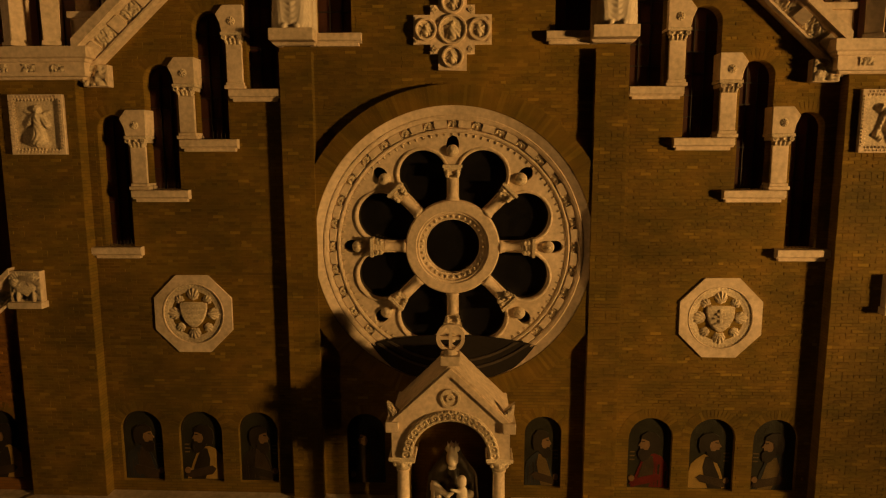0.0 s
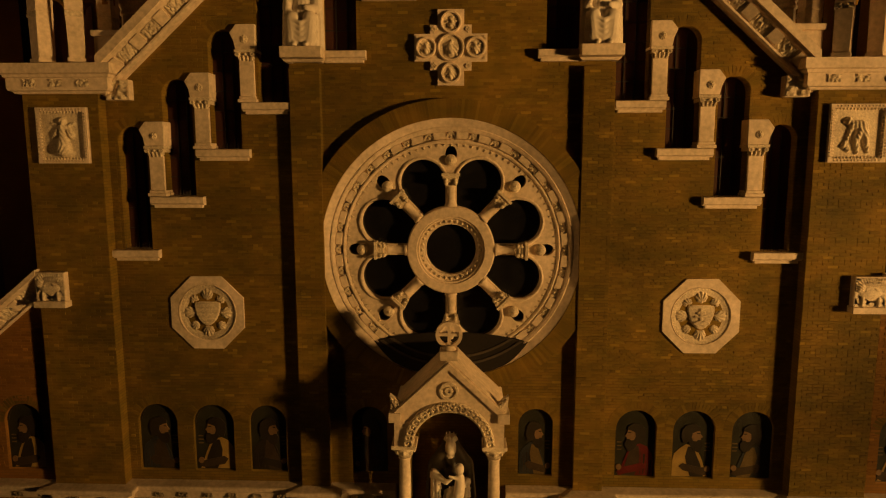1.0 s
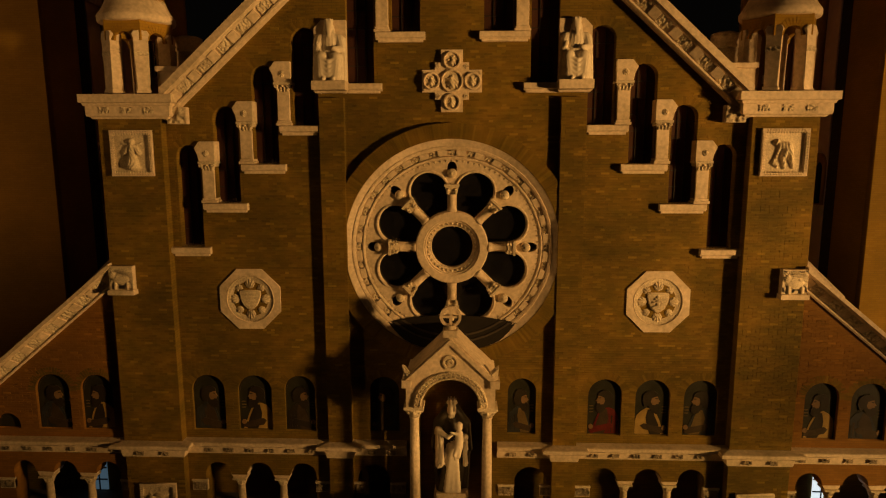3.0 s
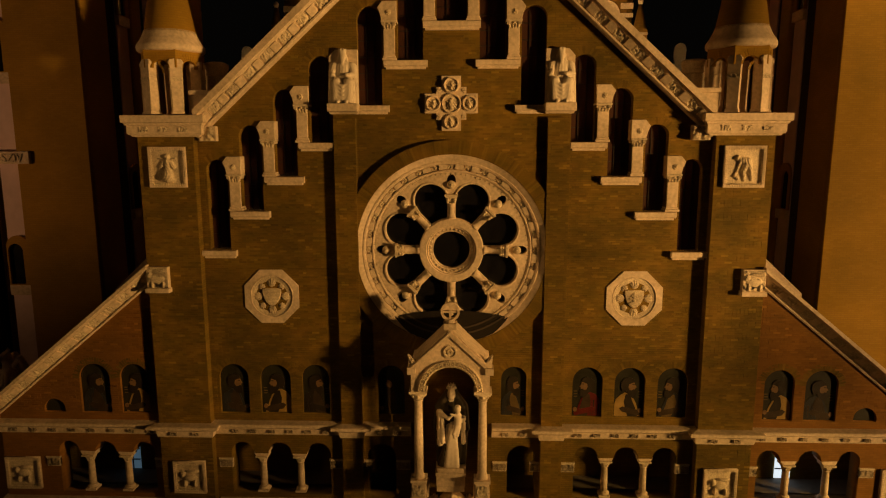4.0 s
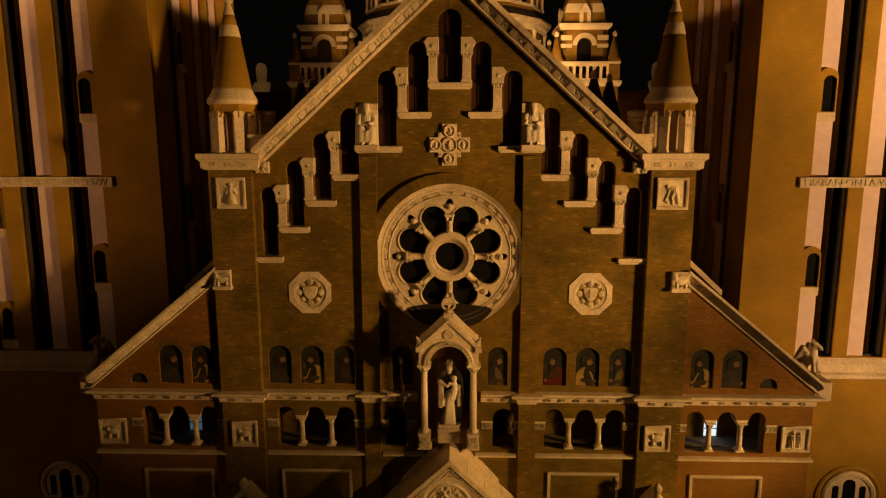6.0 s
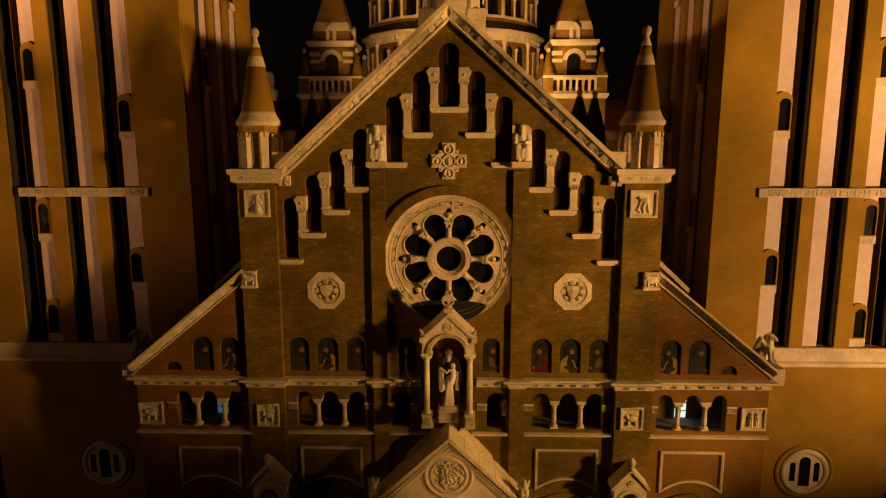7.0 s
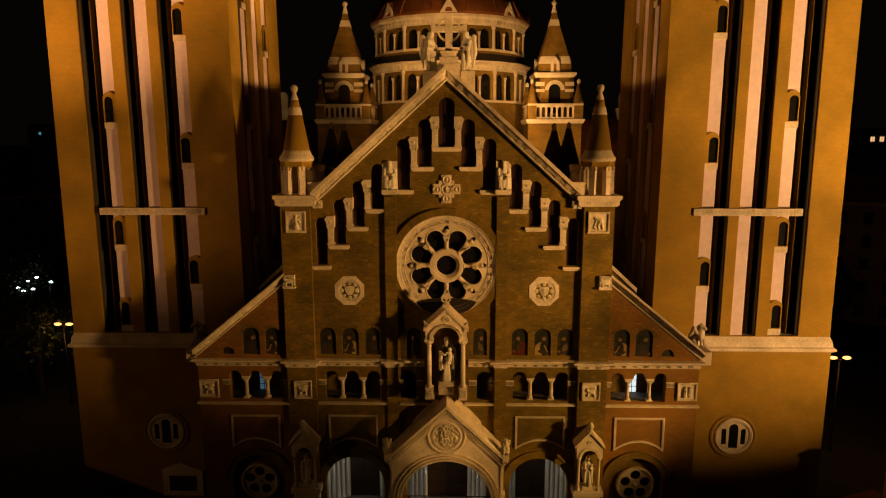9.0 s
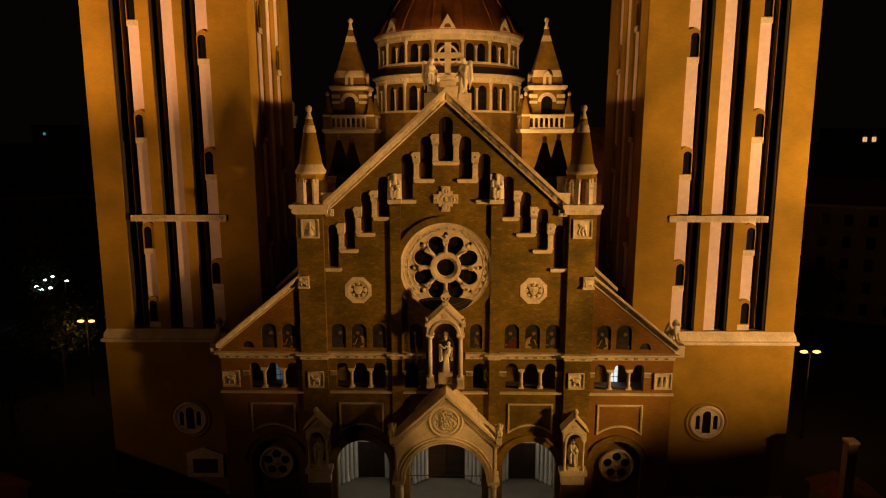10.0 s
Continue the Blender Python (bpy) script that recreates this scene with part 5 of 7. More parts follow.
SP = [(-0.05, 0.0), (0.14, 0.01), (0.22, 0.05), (0.24, 0.13), (0.18, 0.16), (-0.05, 0.2)]
for x0, x1, y in ((-16.7, -10.5, -0.1), (-8.58, -3.99, 0.0), (-3.12, -1.2, 0.0), (1.2, 3.12, 0.0), (3.99, 8.58, 0.0), (10.5, 16.7, -0.1)):
    th = thing("string_course", ((x0 + x1) / 2, y, 11.2), "thin pale stone string course under the arcade", "string course", "string courses")
    part("moulding", run([(-(x1 - x0) / 2, 0), ((x1 - x0) / 2, 0)], SP), STONE, th)


def colonnette():
    th = thing("arcade_column", (0, 0, 0), "slender pale stone arcade column with a carved capital", "column", "arcade columns")
    b = bbox(-0.2, 0.2, -0.2, 0.2, 0, 0.09, 0.015)
    lathe([(0.19, 0.09), (0.2, 0.13), (0.16, 0.18), (0.14, 0.21)], 18, b)
    part("base", b, STONE, th)
    part("shaft", lathe([(0.125, 0.2), (0.125, 0.6), (0.11, 1.12), (0.135, 1.14), (0.135, 1.17)], 18), STONE, th)
    b = lathe([(0.12, 1.16), (0.15, 1.24), (0.2, 1.34), (0.19, 1.36)], 14)
    for i in range(8):
        a = TAU * (i + 0.5) / 8
        limb(b, (0.12 * math.cos(a), 0.12 * math.sin(a), 1.18), (0.175 * math.cos(a), 0.175 * math.sin(a), 1.33), 0.022, 0.032, 6)
        ball(b, (0.18 * math.cos(a), 0.18 * math.sin(a), 1.325), 0.03, (1, 1, 1), 6, 5)
    bbox(-0.23, 0.23, -0.23, 0.23, 1.36, 1.42, 0.012, b)
    part("capital", b, CARVED, th, "carved leaf capital")
    b = prism([(-0.21, 1.42), (0.21, 1.42), (0.27, 1.5), (0.28, 1.58), (0.17, 1.74), (0, 1.84), (-0.17, 1.74), (-0.28, 1.58), (-0.27, 1.5)], -0.16, 0.4)
    bmesh.ops.bevel(b, geom=b.edges[:], offset=0.012, segments=1, affect="EDGES")
    part("impost", b, STONE, th)
    return th


C0 = colonnette()
cols = []
for s in (-1, 1):
    cols += [(s * 5.58, 0.18), (s * 6.98, 0.18), (s * 12.03, 0.08), (s * 13.45, 0.08)]
C0.location = (cols[0][0], cols[0][1], 11.6)
for x, y in cols[1:]:
    copy_thing(C0, pose(x, y, 11.6))
# small wall imposts beside the arcades
for s in (-1, 1):
    for x, y in ((4.2, 0.0), (8.3, 0.0), (10.66, -0.1), (14.75, -0.1), (3.09, 0.0), (1.75, 0.0)):
        th = thing("impost_block", (s * x, y, 12.58), "carved stone impost beside the arcade", "impost", "arcade imposts")
        part("block", bbox(-0.25, 0.25, -0.02, 0.1, 0, 0.36, 0.012), CARVED, th)
        # carving coloured darker than its block, as if shaded
        part("carving", relief(0.46, 0.26, 16, 10, scroll(x, 0.05, 11), -0.02, cz=0.17), SUNK, th, "carved leaf pattern, darkened as in shade")
        part("lip", bbox(-0.27, 0.27, -0.045, 0.05, 0.32, 0.38, 0.01), CARVED, th)
# glazed doors seen inside the loggia, two of them lit
for s, m_, lab in ((-1, WIN_BLUE, "narrow arched loggia window glowing dim blue"), (1, WIN_WHITE, "narrow arched loggia window lit white from within")):
    w = tagged(part("window_loggia", prism(arch(s * 12.75 - 0.3, s * 12.75 + 0.3, 11.55, 13.3), 1.71, 1.74), m_), lab, "window", kind="structure")
    b = bmesh.new()
    for z in (11.95, 12.4, 12.85):
        box(b, s * 12.75 - 0.3, s * 12.75 + 0.3, 1.67, 1.705, z - 0.02, z + 0.02)
    box(b, s * 12.75 - 0.02, s * 12.75 + 0.02, 1.675, 1.705, 11.55, 13.3)
    part("glazing_bars", b, IRON, w)


# ---- mosaics in round-headed niches: plain shapes of robe, head and ground ----
def blob(cx, cz, rx, rz, n=20, lean=0.0):
    return [(cx + rx * math.cos(TAU * i / n) + lean * rz * math.sin(TAU * i / n), cz + rz * math.sin(TAU * i / n)) for i in range(n)]


def mosaic(x0, x1, z0, z1, y, robe, seed):
    w = x1 - x0
    side = 1 if seed % 2 else -1
    h = z1 - z0
    th = thing("mosaic_panel", ((x0 + x1) / 2, y, z0), "dark mosaic of a robed half-figure in an arched niche", "mosaic", "facade mosaics")
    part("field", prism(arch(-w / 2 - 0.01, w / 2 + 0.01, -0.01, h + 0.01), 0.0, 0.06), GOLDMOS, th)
    b = ring(0, h - w / 2, [(w / 2, 0.01), (w / 2, -0.015), (w / 2 - 0.05, -0.015), (w / 2 - 0.05, 0.01)], 24, 0, math.pi)
    part("border", b, DARKMOS, th, "dark mosaic border")
    if h < 1:
        return th
    # shoulders and chest, leaning to one side; every shape stays plain
    rnd = random.Random(seed * 7 + int(x0 * 10))

    def flat(pts, front, material, name):
        b = prism([(side * x * w, z) for x, z in pts], -front, 0.0)
        bmesh.ops.recalc_face_normals(b, faces=b.faces[:])
        return part(name, b, material, th)
    j = lambda: rnd.uniform(-0.03, 0.03)
    flat([(-0.4, 0.02), (0.46, 0.02), (0.46, 0.45 + j()), (0.42, 0.66 + j()), (0.3, 0.8 + j()), (0.14, 0.9), (-0.04, 0.86), (-0.16, 0.7 + j()), (-0.24, 0.5 + j()), (-0.32, 0.24)], 0.012, robe, "robe")
    cloak = DARKMOS if robe is PALEMOS else (OCHREMOS if seed % 3 == 1 else BROWNMOS)
    flat([(-0.3, 0.02), (0.02, 0.02), (0.12 + j(), 0.3), (0.16 + j(), 0.56), (0.1, 0.84), (-0.04, 0.84), (-0.12 + j(), 0.62), (-0.22 + j(), 0.36)], 0.018, cloak, "mantle")
    flat([(-0.44, 0.1), (-0.3, 0.05), (0.2, 0.16 + j()), (0.3, 0.3), (0.2, 0.38), (-0.1, 0.3), (-0.34, 0.26 + j())], 0.024, BROWNMOS if robe in (BLUEMOS, PALEMOS) else robe, "sleeve")
    flat(blob(-0.38, 0.24 + j(), 0.07, 0.08), 0.03, SKINMOS, "hand")
    for i in range(0 if robe is PALEMOS else 4):
        x = 0.14 + 0.08 * i
        flat([(x, 0.06), (x + 0.018, 0.06), (x + 0.03 + j(), 0.7 - 0.08 * i), (x + 0.012 + j(), 0.7 - 0.08 * i)], 0.016, DARKMOS if i % 2 else BROWNMOS, "fold")
    # head in profile: brow, nose, beard and hair
    flat([(-0.17, 1.3), (-0.19, 1.2), (-0.25, 1.11), (-0.2, 1.08), (-0.2, 0.98), (0.0, 0.92), (0.1, 1.05), (0.08, 1.3)], 0.022, SKINMOS, "head")
    flat([(-0.2, 1.03), (-0.25, 0.94), (-0.24, 0.8 + j()), (-0.14, 0.7 + j()), (-0.02, 0.76), (0.08, 0.92), (0.1, 1.12), (0.03, 1.12), (-0.02, 1.0), (-0.1, 0.99), (-0.13, 1.03)], 0.026, DARKMOS, "beard")
    flat([(-0.19, 1.29), (-0.1, 1.27), (-0.0, 1.22), (0.03, 1.08), (0.1, 0.95 + j()), (0.21, 0.94), (0.27, 1.12 + j()), (0.25, 1.32), (0.14, 1.45 + j()), (-0.04, 1.47), (-0.17, 1.38)], 0.03, DARKMOS, "hair")
    flat([(-0.17, 1.19), (-0.1, 1.2), (-0.1, 1.225), (-0.18, 1.215)], 0.026, DARKMOS, "brow")
    # a short line of small letters, too dim to read
    for i in range(3):
        flat([(-0.43, 0.92 - 0.1 * i), (-0.31 + j(), 0.92 - 0.1 * i), (-0.31, 0.95 - 0.1 * i), (-0.43, 0.95 - 0.1 * i)], 0.008, OCHREMOS, "letter_bar")
    return th


robes = [BLUEMOS, PALEMOS, DARKMOS, BLUEMOS, BLUEMOS, REDMOS, PALEMOS, BLUEMOS]
for i, ((a, b_), r) in enumerate(zip(NAVE_MOSAICS, robes)):
    mosaic(a, b_, 14.69, 16.55, 0.12, r, i)
for s in (-1, 1):
    for i, (a, b_) in enumerate(AISLE_MOSAICS):
        x0, x1 = sorted((s * a, s * b_))
        mosaic(x0, x1, 14.69, 16.55, 0.02, (PALEMOS, BLUEMOS)[i], i + 1)
    x0, x1 = sorted((s * 14.1, s * 14.9))
    mosaic(x0, x1, 14.69, 15.2, 0.02, BLUEMOS, 2)


# ---- canopies with statues ----
def gable_front(hw, z0, apex, thick, r, spring, y0, y1):
    """The pierced front of a little gabled canopy."""
    out = [(-hw, z0), (-hw, thick), (0, apex), (hw, thick), (hw, z0), (r, z0)] + [(r * math.cos(t), spring + r * math.sin(t)) for t in [math.pi * i / 18 for i in range(19)]] + [(-r, z0)]
    return slab(out, [], y0, y1)


big = thing("statue_niche", (0, 0, 12.3), "tall pale stone canopy niche with columns and a gable", "niche")
for s in (-1, 1):
    b = prism([(y, z) for y, z in ((-1.66, 0.12), (0.0, 0.12), (0.0, -0.75), (-0.4, -0.6), (-1.1, -0.1), (-1.66, 0.02))], -0.28, 0.28)
    turned(b, Matrix(((0, 1, 0, s * 1.08), (1, 0, 0, 0), (0, 0, 1, 0), (0, 0, 0, 1))))
    bmesh.ops.recalc_face_normals(b, faces=b.faces[:])
    part("bracket", b, STONE, big)
b = prism([(-1.2, 0.12), (-1.2, 0.32), (0.0, 0.32), (0.0, -0.3)], -0.48, 0.48)
turned(b, Matrix(((0, 1, 0, 0), (1, 0, 0, 0), (0, 0, 1, 0), (0, 0, 0, 1))))
bmesh.ops.recalc_face_normals(b, faces=b.faces[:])
part("foot", b, STONE, big)
part("back_wall", bbox(-1.15, 1.15, -0.25, 0.02, 0.1, 4.6, 0.02), BRICKWORK, big, "dark brick back of the niche")
for s in (-1, 1):
    b = bbox(s * 1.08 - 0.24, s * 1.08 + 0.24, -1.62, -1.14, 0.1, 0.72, 0.025)
    bbox(s * 1.08 - 0.28, s * 1.08 + 0.28, -1.66, -1.1, 0.66, 0.76, 0.02, b)
    pl = part("pedestal", b, STONE, big)
    part("carving", relief(0.34, 0.4, 10, 10, scroll(3 + s, 0.04, 8), -1.62, cx=s * 1.08, cz=0.38), CARVED, pl)
    b = lathe([(0.2, 0.76), (0.22, 0.82), (0.17, 0.9), (0.155, 1.0), (0.15, 2.2), (0.13, 3.5), (0.155, 3.52), (0.155, 3.56)], 20, at=(s * 1.08, -1.38, 0))
    co = part("column", b, STONE, big)
    b = lathe([(0.14, 3.55), (0.2, 3.65), (0.27, 3.8), (0.24, 3.84)], 14, at=(s * 1.08, -1.38, 0))
    for i in range(8):
        a = TAU * i / 8
        ball(b, (s * 1.08 + 0.22 * math.cos(a), -1.38 + 0.22 * math.sin(a), 3.74), 0.065, (1, 1, 1.2), 6, 5)
    bbox(s * 1.08 - 0.3, s * 1.08 + 0.3, -1.68, -1.08, 3.84, 3.94, 0.02, b)
    part("capital", b, CARVED, co, "carved capital")
    part("side_wall", bbox(s * 1.08 - 0.2, s * 1.08 + 0.2, -1.1, 0.0, 3.94, 4.75, 0.02), STONE, big)
    part("side_panel", bbox(*sorted((s * 0.98, s * 1.12)), -1.05, -0.2, 0.1, 3.95, 0.01), BRICKWORK, big, "brick cheek of the niche")
part("gable", gable_front(1.3, 3.94, 6.0, 4.74, 0.84, 3.96, -1.68, -1.35), STONE, big)
b = ring(0, 3.98, [(1.08, -1.68), (1.08, -1.71), (1.04, -1.74), (0.9, -1.74), (0.84, -1.72), (0.84, -1.66)], 36, 0, math.pi)
ab = part("arch_band", b, CARVED, big, "arch band carved with scrolls")
b = bmesh.new()
for i in range(22):
    a = math.pi * (i + 0.5) / 22
    cx, cz = 0.965 * math.cos(a), 3.98 + 0.965 * math.sin(a)
    y = -1.738 - 0.008 * (i % 2)
    ring(cx, cz, [(0.1, y), (0.095, y - 0.03), (0.075, y - 0.03), (0.07, y)], 14, bm=b)
    ball(b, (cx, y - 0.005, cz), 0.028, (1, 0.8, 1), 6, 4)
for i in range(44):
    a = math.pi * (i + 0.5) / 44
    ball(b, (1.06 * math.cos(a), -1.73, 3.98 + 1.06 * math.sin(a)), 0.02, (1, 1, 1), 5, 4)
part("scrollwork", b, CARVED, ab)
part("medallion", ring(0, 5.33, [(0.22, -1.68), (0.22, -1.73), (0.17, -1.73), (0.16, -1.69), (0.1, -1.69), (0.09, -1.73), (0.04, -1.73), (0.04, -1.68)], 28), CARVED, big)
for s in (-1, 1):
    pl = [(0, 5.95), (s * 1.32, 4.7), (s * 1.32, 4.82), (0, 6.1)]
    b = prism(pl, -1.7, 0.0)
    bmesh.ops.recalc_face_normals(b, faces=b.faces[:])
    part("roof_slab", b, STONE, big)
    pl = [(0, 5.84), (s * 1.36, 4.56), (s * 1.36, 4.74), (0, 6.02)]
    b = prism(pl, -1.74, -1.6)
    bmesh.ops.recalc_face_normals(b, faces=b.faces[:])
    part("rake_moulding", b, STONE, big)
    part("eave_block", bbox(s * 1.28 - 0.14, s * 1.28 + 0.14, -1.78, -1.3, 4.56, 4.8, 0.015), STONE, big)
    b = prism([(s * 1.05, 4.78), (s * 1.36, 4.78), (s * 1.4, 5.2), (s * 1.3, 5.14), (s * 1.15, 5.0)], -1.66, -1.5)
    bmesh.ops.recalc_face_normals(b, faces=b.faces[:])
    for i in range(4):
        limb(b, (s * 1.2, -1.67, 4.82), (s * (1.12 + 0.08 * i), -1.68, 4.95 + 0.06 * i), 0.02, 0.03, 6)
    part("acroterion", b, CARVED, big, "small carved corner leaf")
b = bbox(-0.22, 0.22, -1.85, -1.4, 6.1, 6.32, 0.03)
lathe([(0.18, 6.3), (0.12, 6.4), (0.16, 6.44)], 10, b, (0, -1.62, 0))
part("finial_base", b, STONE, big)
b = ring(0, 6.67, [(0.31, -1.68), (0.31, -1.54), (0.235, -1.54), (0.235, -1.68)], 36)
box(b, -0.035, 0.035, -1.66, -1.56, 6.4, 6.94)
box(b, -0.27, 0.27, -1.655, -1.565, 6.635, 6.705)
part("cross_wheel", b, STONE, big, "pierced stone wheel cross")
part("plinth", bbox(-0.5, 0.5, -1.22, -0.4, 0.3, 0.78, 0.04), STONE, big)
part("plinth_moulding", bbox(-0.53, 0.53, -1.26, -0.38, 0.7, 0.84, 0.03), STONE, big)
part("plinth_cap", bbox(-0.46, 0.46, -1.24, -0.4, 0.84, 1.0, 0.03), STONE, big)
ob = mantled_figure(2.95, MARBLE, MANTLE)
ob.location = (0.02, -0.85, 13.3)
tagged(ob, "white marble statue with a dark mantle, holding a child", "statue")


def small_canopy(x):
    th = thing("statue_niche", (x, -0.32, 5.6), "small gabled stone canopy niche on a brick pilaster", "niche", "side niches")
    part("bracket", bbox(-1.0, 1.0, -0.9, 0.0, -0.3, 0.1, 0.04), STONE, th)
    part("corbel", bbox(-0.85, 0.85, -0.7, 0.0, -1.1, -0.3, 0.04), STONE, th)
    part("back", bbox(-0.7, 0.7, -0.14, 0.0, 0.1, 3.3, 0.0), BRICKWORK, th)
    for s in (-1, 1):
        c = part("column", lathe([(0.13, 0.1), (0.14, 0.16), (0.1, 0.22), (0.095, 2.2), (0.11, 2.22)], 14, at=(s * 0.66, -0.7, 0)), STONE, th)
        b = lathe([(0.1, 2.2), (0.18, 2.42), (0.18, 2.5)], 10, at=(s * 0.66, -0.7, 0))
        part("capital", b, CARVED, c)
        part("cheek", bbox(s * 0.66 - 0.12, s * 0.66 + 0.12, -0.6, 0.0, 2.5, 3.3, 0.01), STONE, th)
        b = prism([(0, 4.25), (s * 0.98, 3.2), (s * 0.98, 3.34), (0, 4.44)], -1.0, 0.0)
        bmesh.ops.recalc_face_normals(b, faces=b.faces[:])
        part("roof_slab", b, STONE, th)
    part("gable", gable_front(0.84, 2.5, 4.2, 3.2, 0.5, 2.55, -0.9, -0.66), STONE, th)
    b = ring(0, 2.55, [(0.68, -0.9), (0.68, -0.95), (0.5, -0.95), (0.5, -0.88)], 24, 0, math.pi)
    part("arch_band", b, CARVED, th, "carved arch band")
    b = ring(0, 3.6, [(0.15, -0.9), (0.15, -0.95), (0.06, -0.95), (0.06, -0.9)], 18)
    part("medallion", b, CARVED, th)
    part("finial", lathe([(0.2, 4.35), (0.13, 4.5), (0.18, 4.62), (0.22, 4.75), (0.1, 4.95), (0, 5.0)], 10, at=(0, -0.85, 0)), CARVED, th)
    part("plinth", bbox(-0.4, 0.4, -0.75, -0.15, 0.1, 0.35, 0.03), STONE, th)
    return th


N0 = small_canopy(-9.43)
copy_thing(N0, pose(9.43, -0.32, 5.6))
for s in (-1, 1):
    statue("statue", (s * 9.43, -0.77, 5.95), 2.15, "pale stone statue of a standing robed figure in a niche", MARBLE, "niche statues", seed=7 + s)
    statue("statue", (s * 3.58, -0.14, 25.66), 1.78, "pale stone statue of a crowned seated figure on a pilaster", MARBLE, "seated statues", seated=True, seed=11 + s)
    th = thing("pilaster_capital", (s * 3.56, 0, 25.2), "plain moulded stone block that carries a seated statue", "capital", "pilaster capitals")
    part("block", bbox(-0.5, 0.5, -0.57, 0.1, 0.2, 0.46, 0.02), STONE, th)
    part("moulding", run([(-0.42, 0), (-0.42, -0.24), (0.42, -0.24), (0.42, 0)], [(-0.1, 0.13), (0.02, 0.13), (0.08, 0.19), (-0.1, 0.2)]), STONE, th)
    b = prism([(-s * 0.45, 0.46), (s * 0.49, 0.46), (s * 0.49, 2.0), (s * 0.28, 2.22), (-s * 0.45, 2.22)], -0.06, 0.15)
    bmesh.ops.recalc_face_normals(b, faces=b.faces[:])
    part("backrest", b, STONE, th)

# ---- framed panels and big arches of the ground storey ----
for s in (-1, 1):
    for cx, y in ((6.29, 0.0), (12.88, -0.1)):
        th = thing("framed_panel", (s * cx, y, 8.1), "blank brick panel in a toothed stone frame", "wall panel", "framed panels")
        b = bmesh.new()
        n = 30
        hw = 1.63
        low = lambda x: 0.62 - 0.62 * (abs(x) / hw) ** 2
        for sx in (-1, 1):
            bbox(sx * hw - 0.035, sx * hw + 0.035, -0.1, 0.0, 0.0, 2.34, 0.01, b)
        bbox(-hw - 0.035, hw + 0.035, -0.1, 0.0, 2.29, 2.36, 0.01, b)
        for i in range(12):
            xa, xb = -hw + 2 * hw * i / 12, -hw + 2 * hw * (i + 1) / 12
            prism([(xa, low(xa)), (xb, low(xb)), (xb, low(xb) + 0.07), (xa, low(xa) + 0.07)], -0.1, 0.0, b)
        part("frame", b, STONE, th)
        b = bmesh.new()
        for i in range(26):
            x = -hw + 2 * hw * (i + 0.5) / 26
            box(b, x - 0.032, x + 0.032, -0.09, 0.0, 2.22, 2.3)
            box(b, x - 0.032, x + 0.032, -0.09, 0.0, low(x) + 0.05, low(x) + 0.14)
        for i in range(18):
            z = 0.15 + 2.1 * i / 18
            for sx in (-1, 1):
                box(b, sx * (hw - 0.07) - 0.04, sx * (hw - 0.07) + 0.04, -0.09, 0.0, z, z + 0.06)
        tagged(part("teeth", b, STONE, th, "row of small stone teeth"), "row of small stone teeth", kind="stuff")
    for cx, y, r, zc in ((6.28, 0.0, 2.0, 5.45), (12.86, -0.1, 1.8, 5.75)):
        th = thing("brick_arch", (s * cx, y, zc), "projecting brick arch ring", "arch", "brick arches")
        part("band", ring(0, 0, [(r, 0.05), (r, -0.1), (r + 0.42, -0.1), (r + 0.42, 0.05)], 40, 0, math.pi), BRICKWORK, th)
        part("lip", ring(0, 0, [(r + 0.42, 0.02), (r + 0.42, -0.16), (r + 0.52, -0.16), (r + 0.52, 0.02)], 40, 0, math.pi), BRICKWORK, th)
    # small six-petalled rose windows
    th = thing("small_rose_window", (s * 12.9, 0.2, 5.46), "small round stone rose window with five dark holes", "rose window", "small rose windows")
    hs = [circle(0.7 * math.cos(t), 0.7 * math.sin(t), 0.34, 20) for t in [TAU * (i + 0.25) / 5 for i in range(5)]]
    part("tracery", slab(circle(0, 0, 1.28, 48), hs + [circle(0, 0, 0.1, 12)], -0.02, 0.12), STONE, th)
    part("rim", ring(0, 0, [(1.3, 0.12), (1.3, -0.12), (1.2, -0.16), (1.12, -0.04), (1.12, 0.12)], 48), STONE, th)
    part("pane", prism(circle(0, 0, 1.1, 32), 0.09, 0.11), GLASS, th, "dark glass")
    part("boss", ball(bmesh.new(), (0, -0.04, 0), 0.16, (1, 0.6, 1)), CARVED, th)

# ---- the gabled porch ----
po = thing("porch", (0.03, 0, 2.1), "projecting gabled stone porch with a round arch", "porch")
SPR = 3.05
out = [(-3.72, SPR), (-3.72, 6.1), (0, 9.62), (3.72, 6.1), (3.72, SPR), (2.95, SPR)]
out += [(2.95 * math.cos(t), SPR + 0.02 + 2.95 * math.sin(t)) for t in [math.pi * i / 30 for i in range(31)]] + [(-2.95, SPR)]
part("front", slab(out, [], -1.8, -1.35), STONE, po)
for r0, r1, y in ((2.95, 3.1, -1.87), (3.16, 3.3, -1.9), (3.4, 3.52, -1.86)):
    part("arch_moulding", ring(0, SPR + 0.02, [(r0, -1.75), (r0, y), (r1, y - 0.03), (r1, -1.75)], 48, 0.0, math.pi), STONE, po)
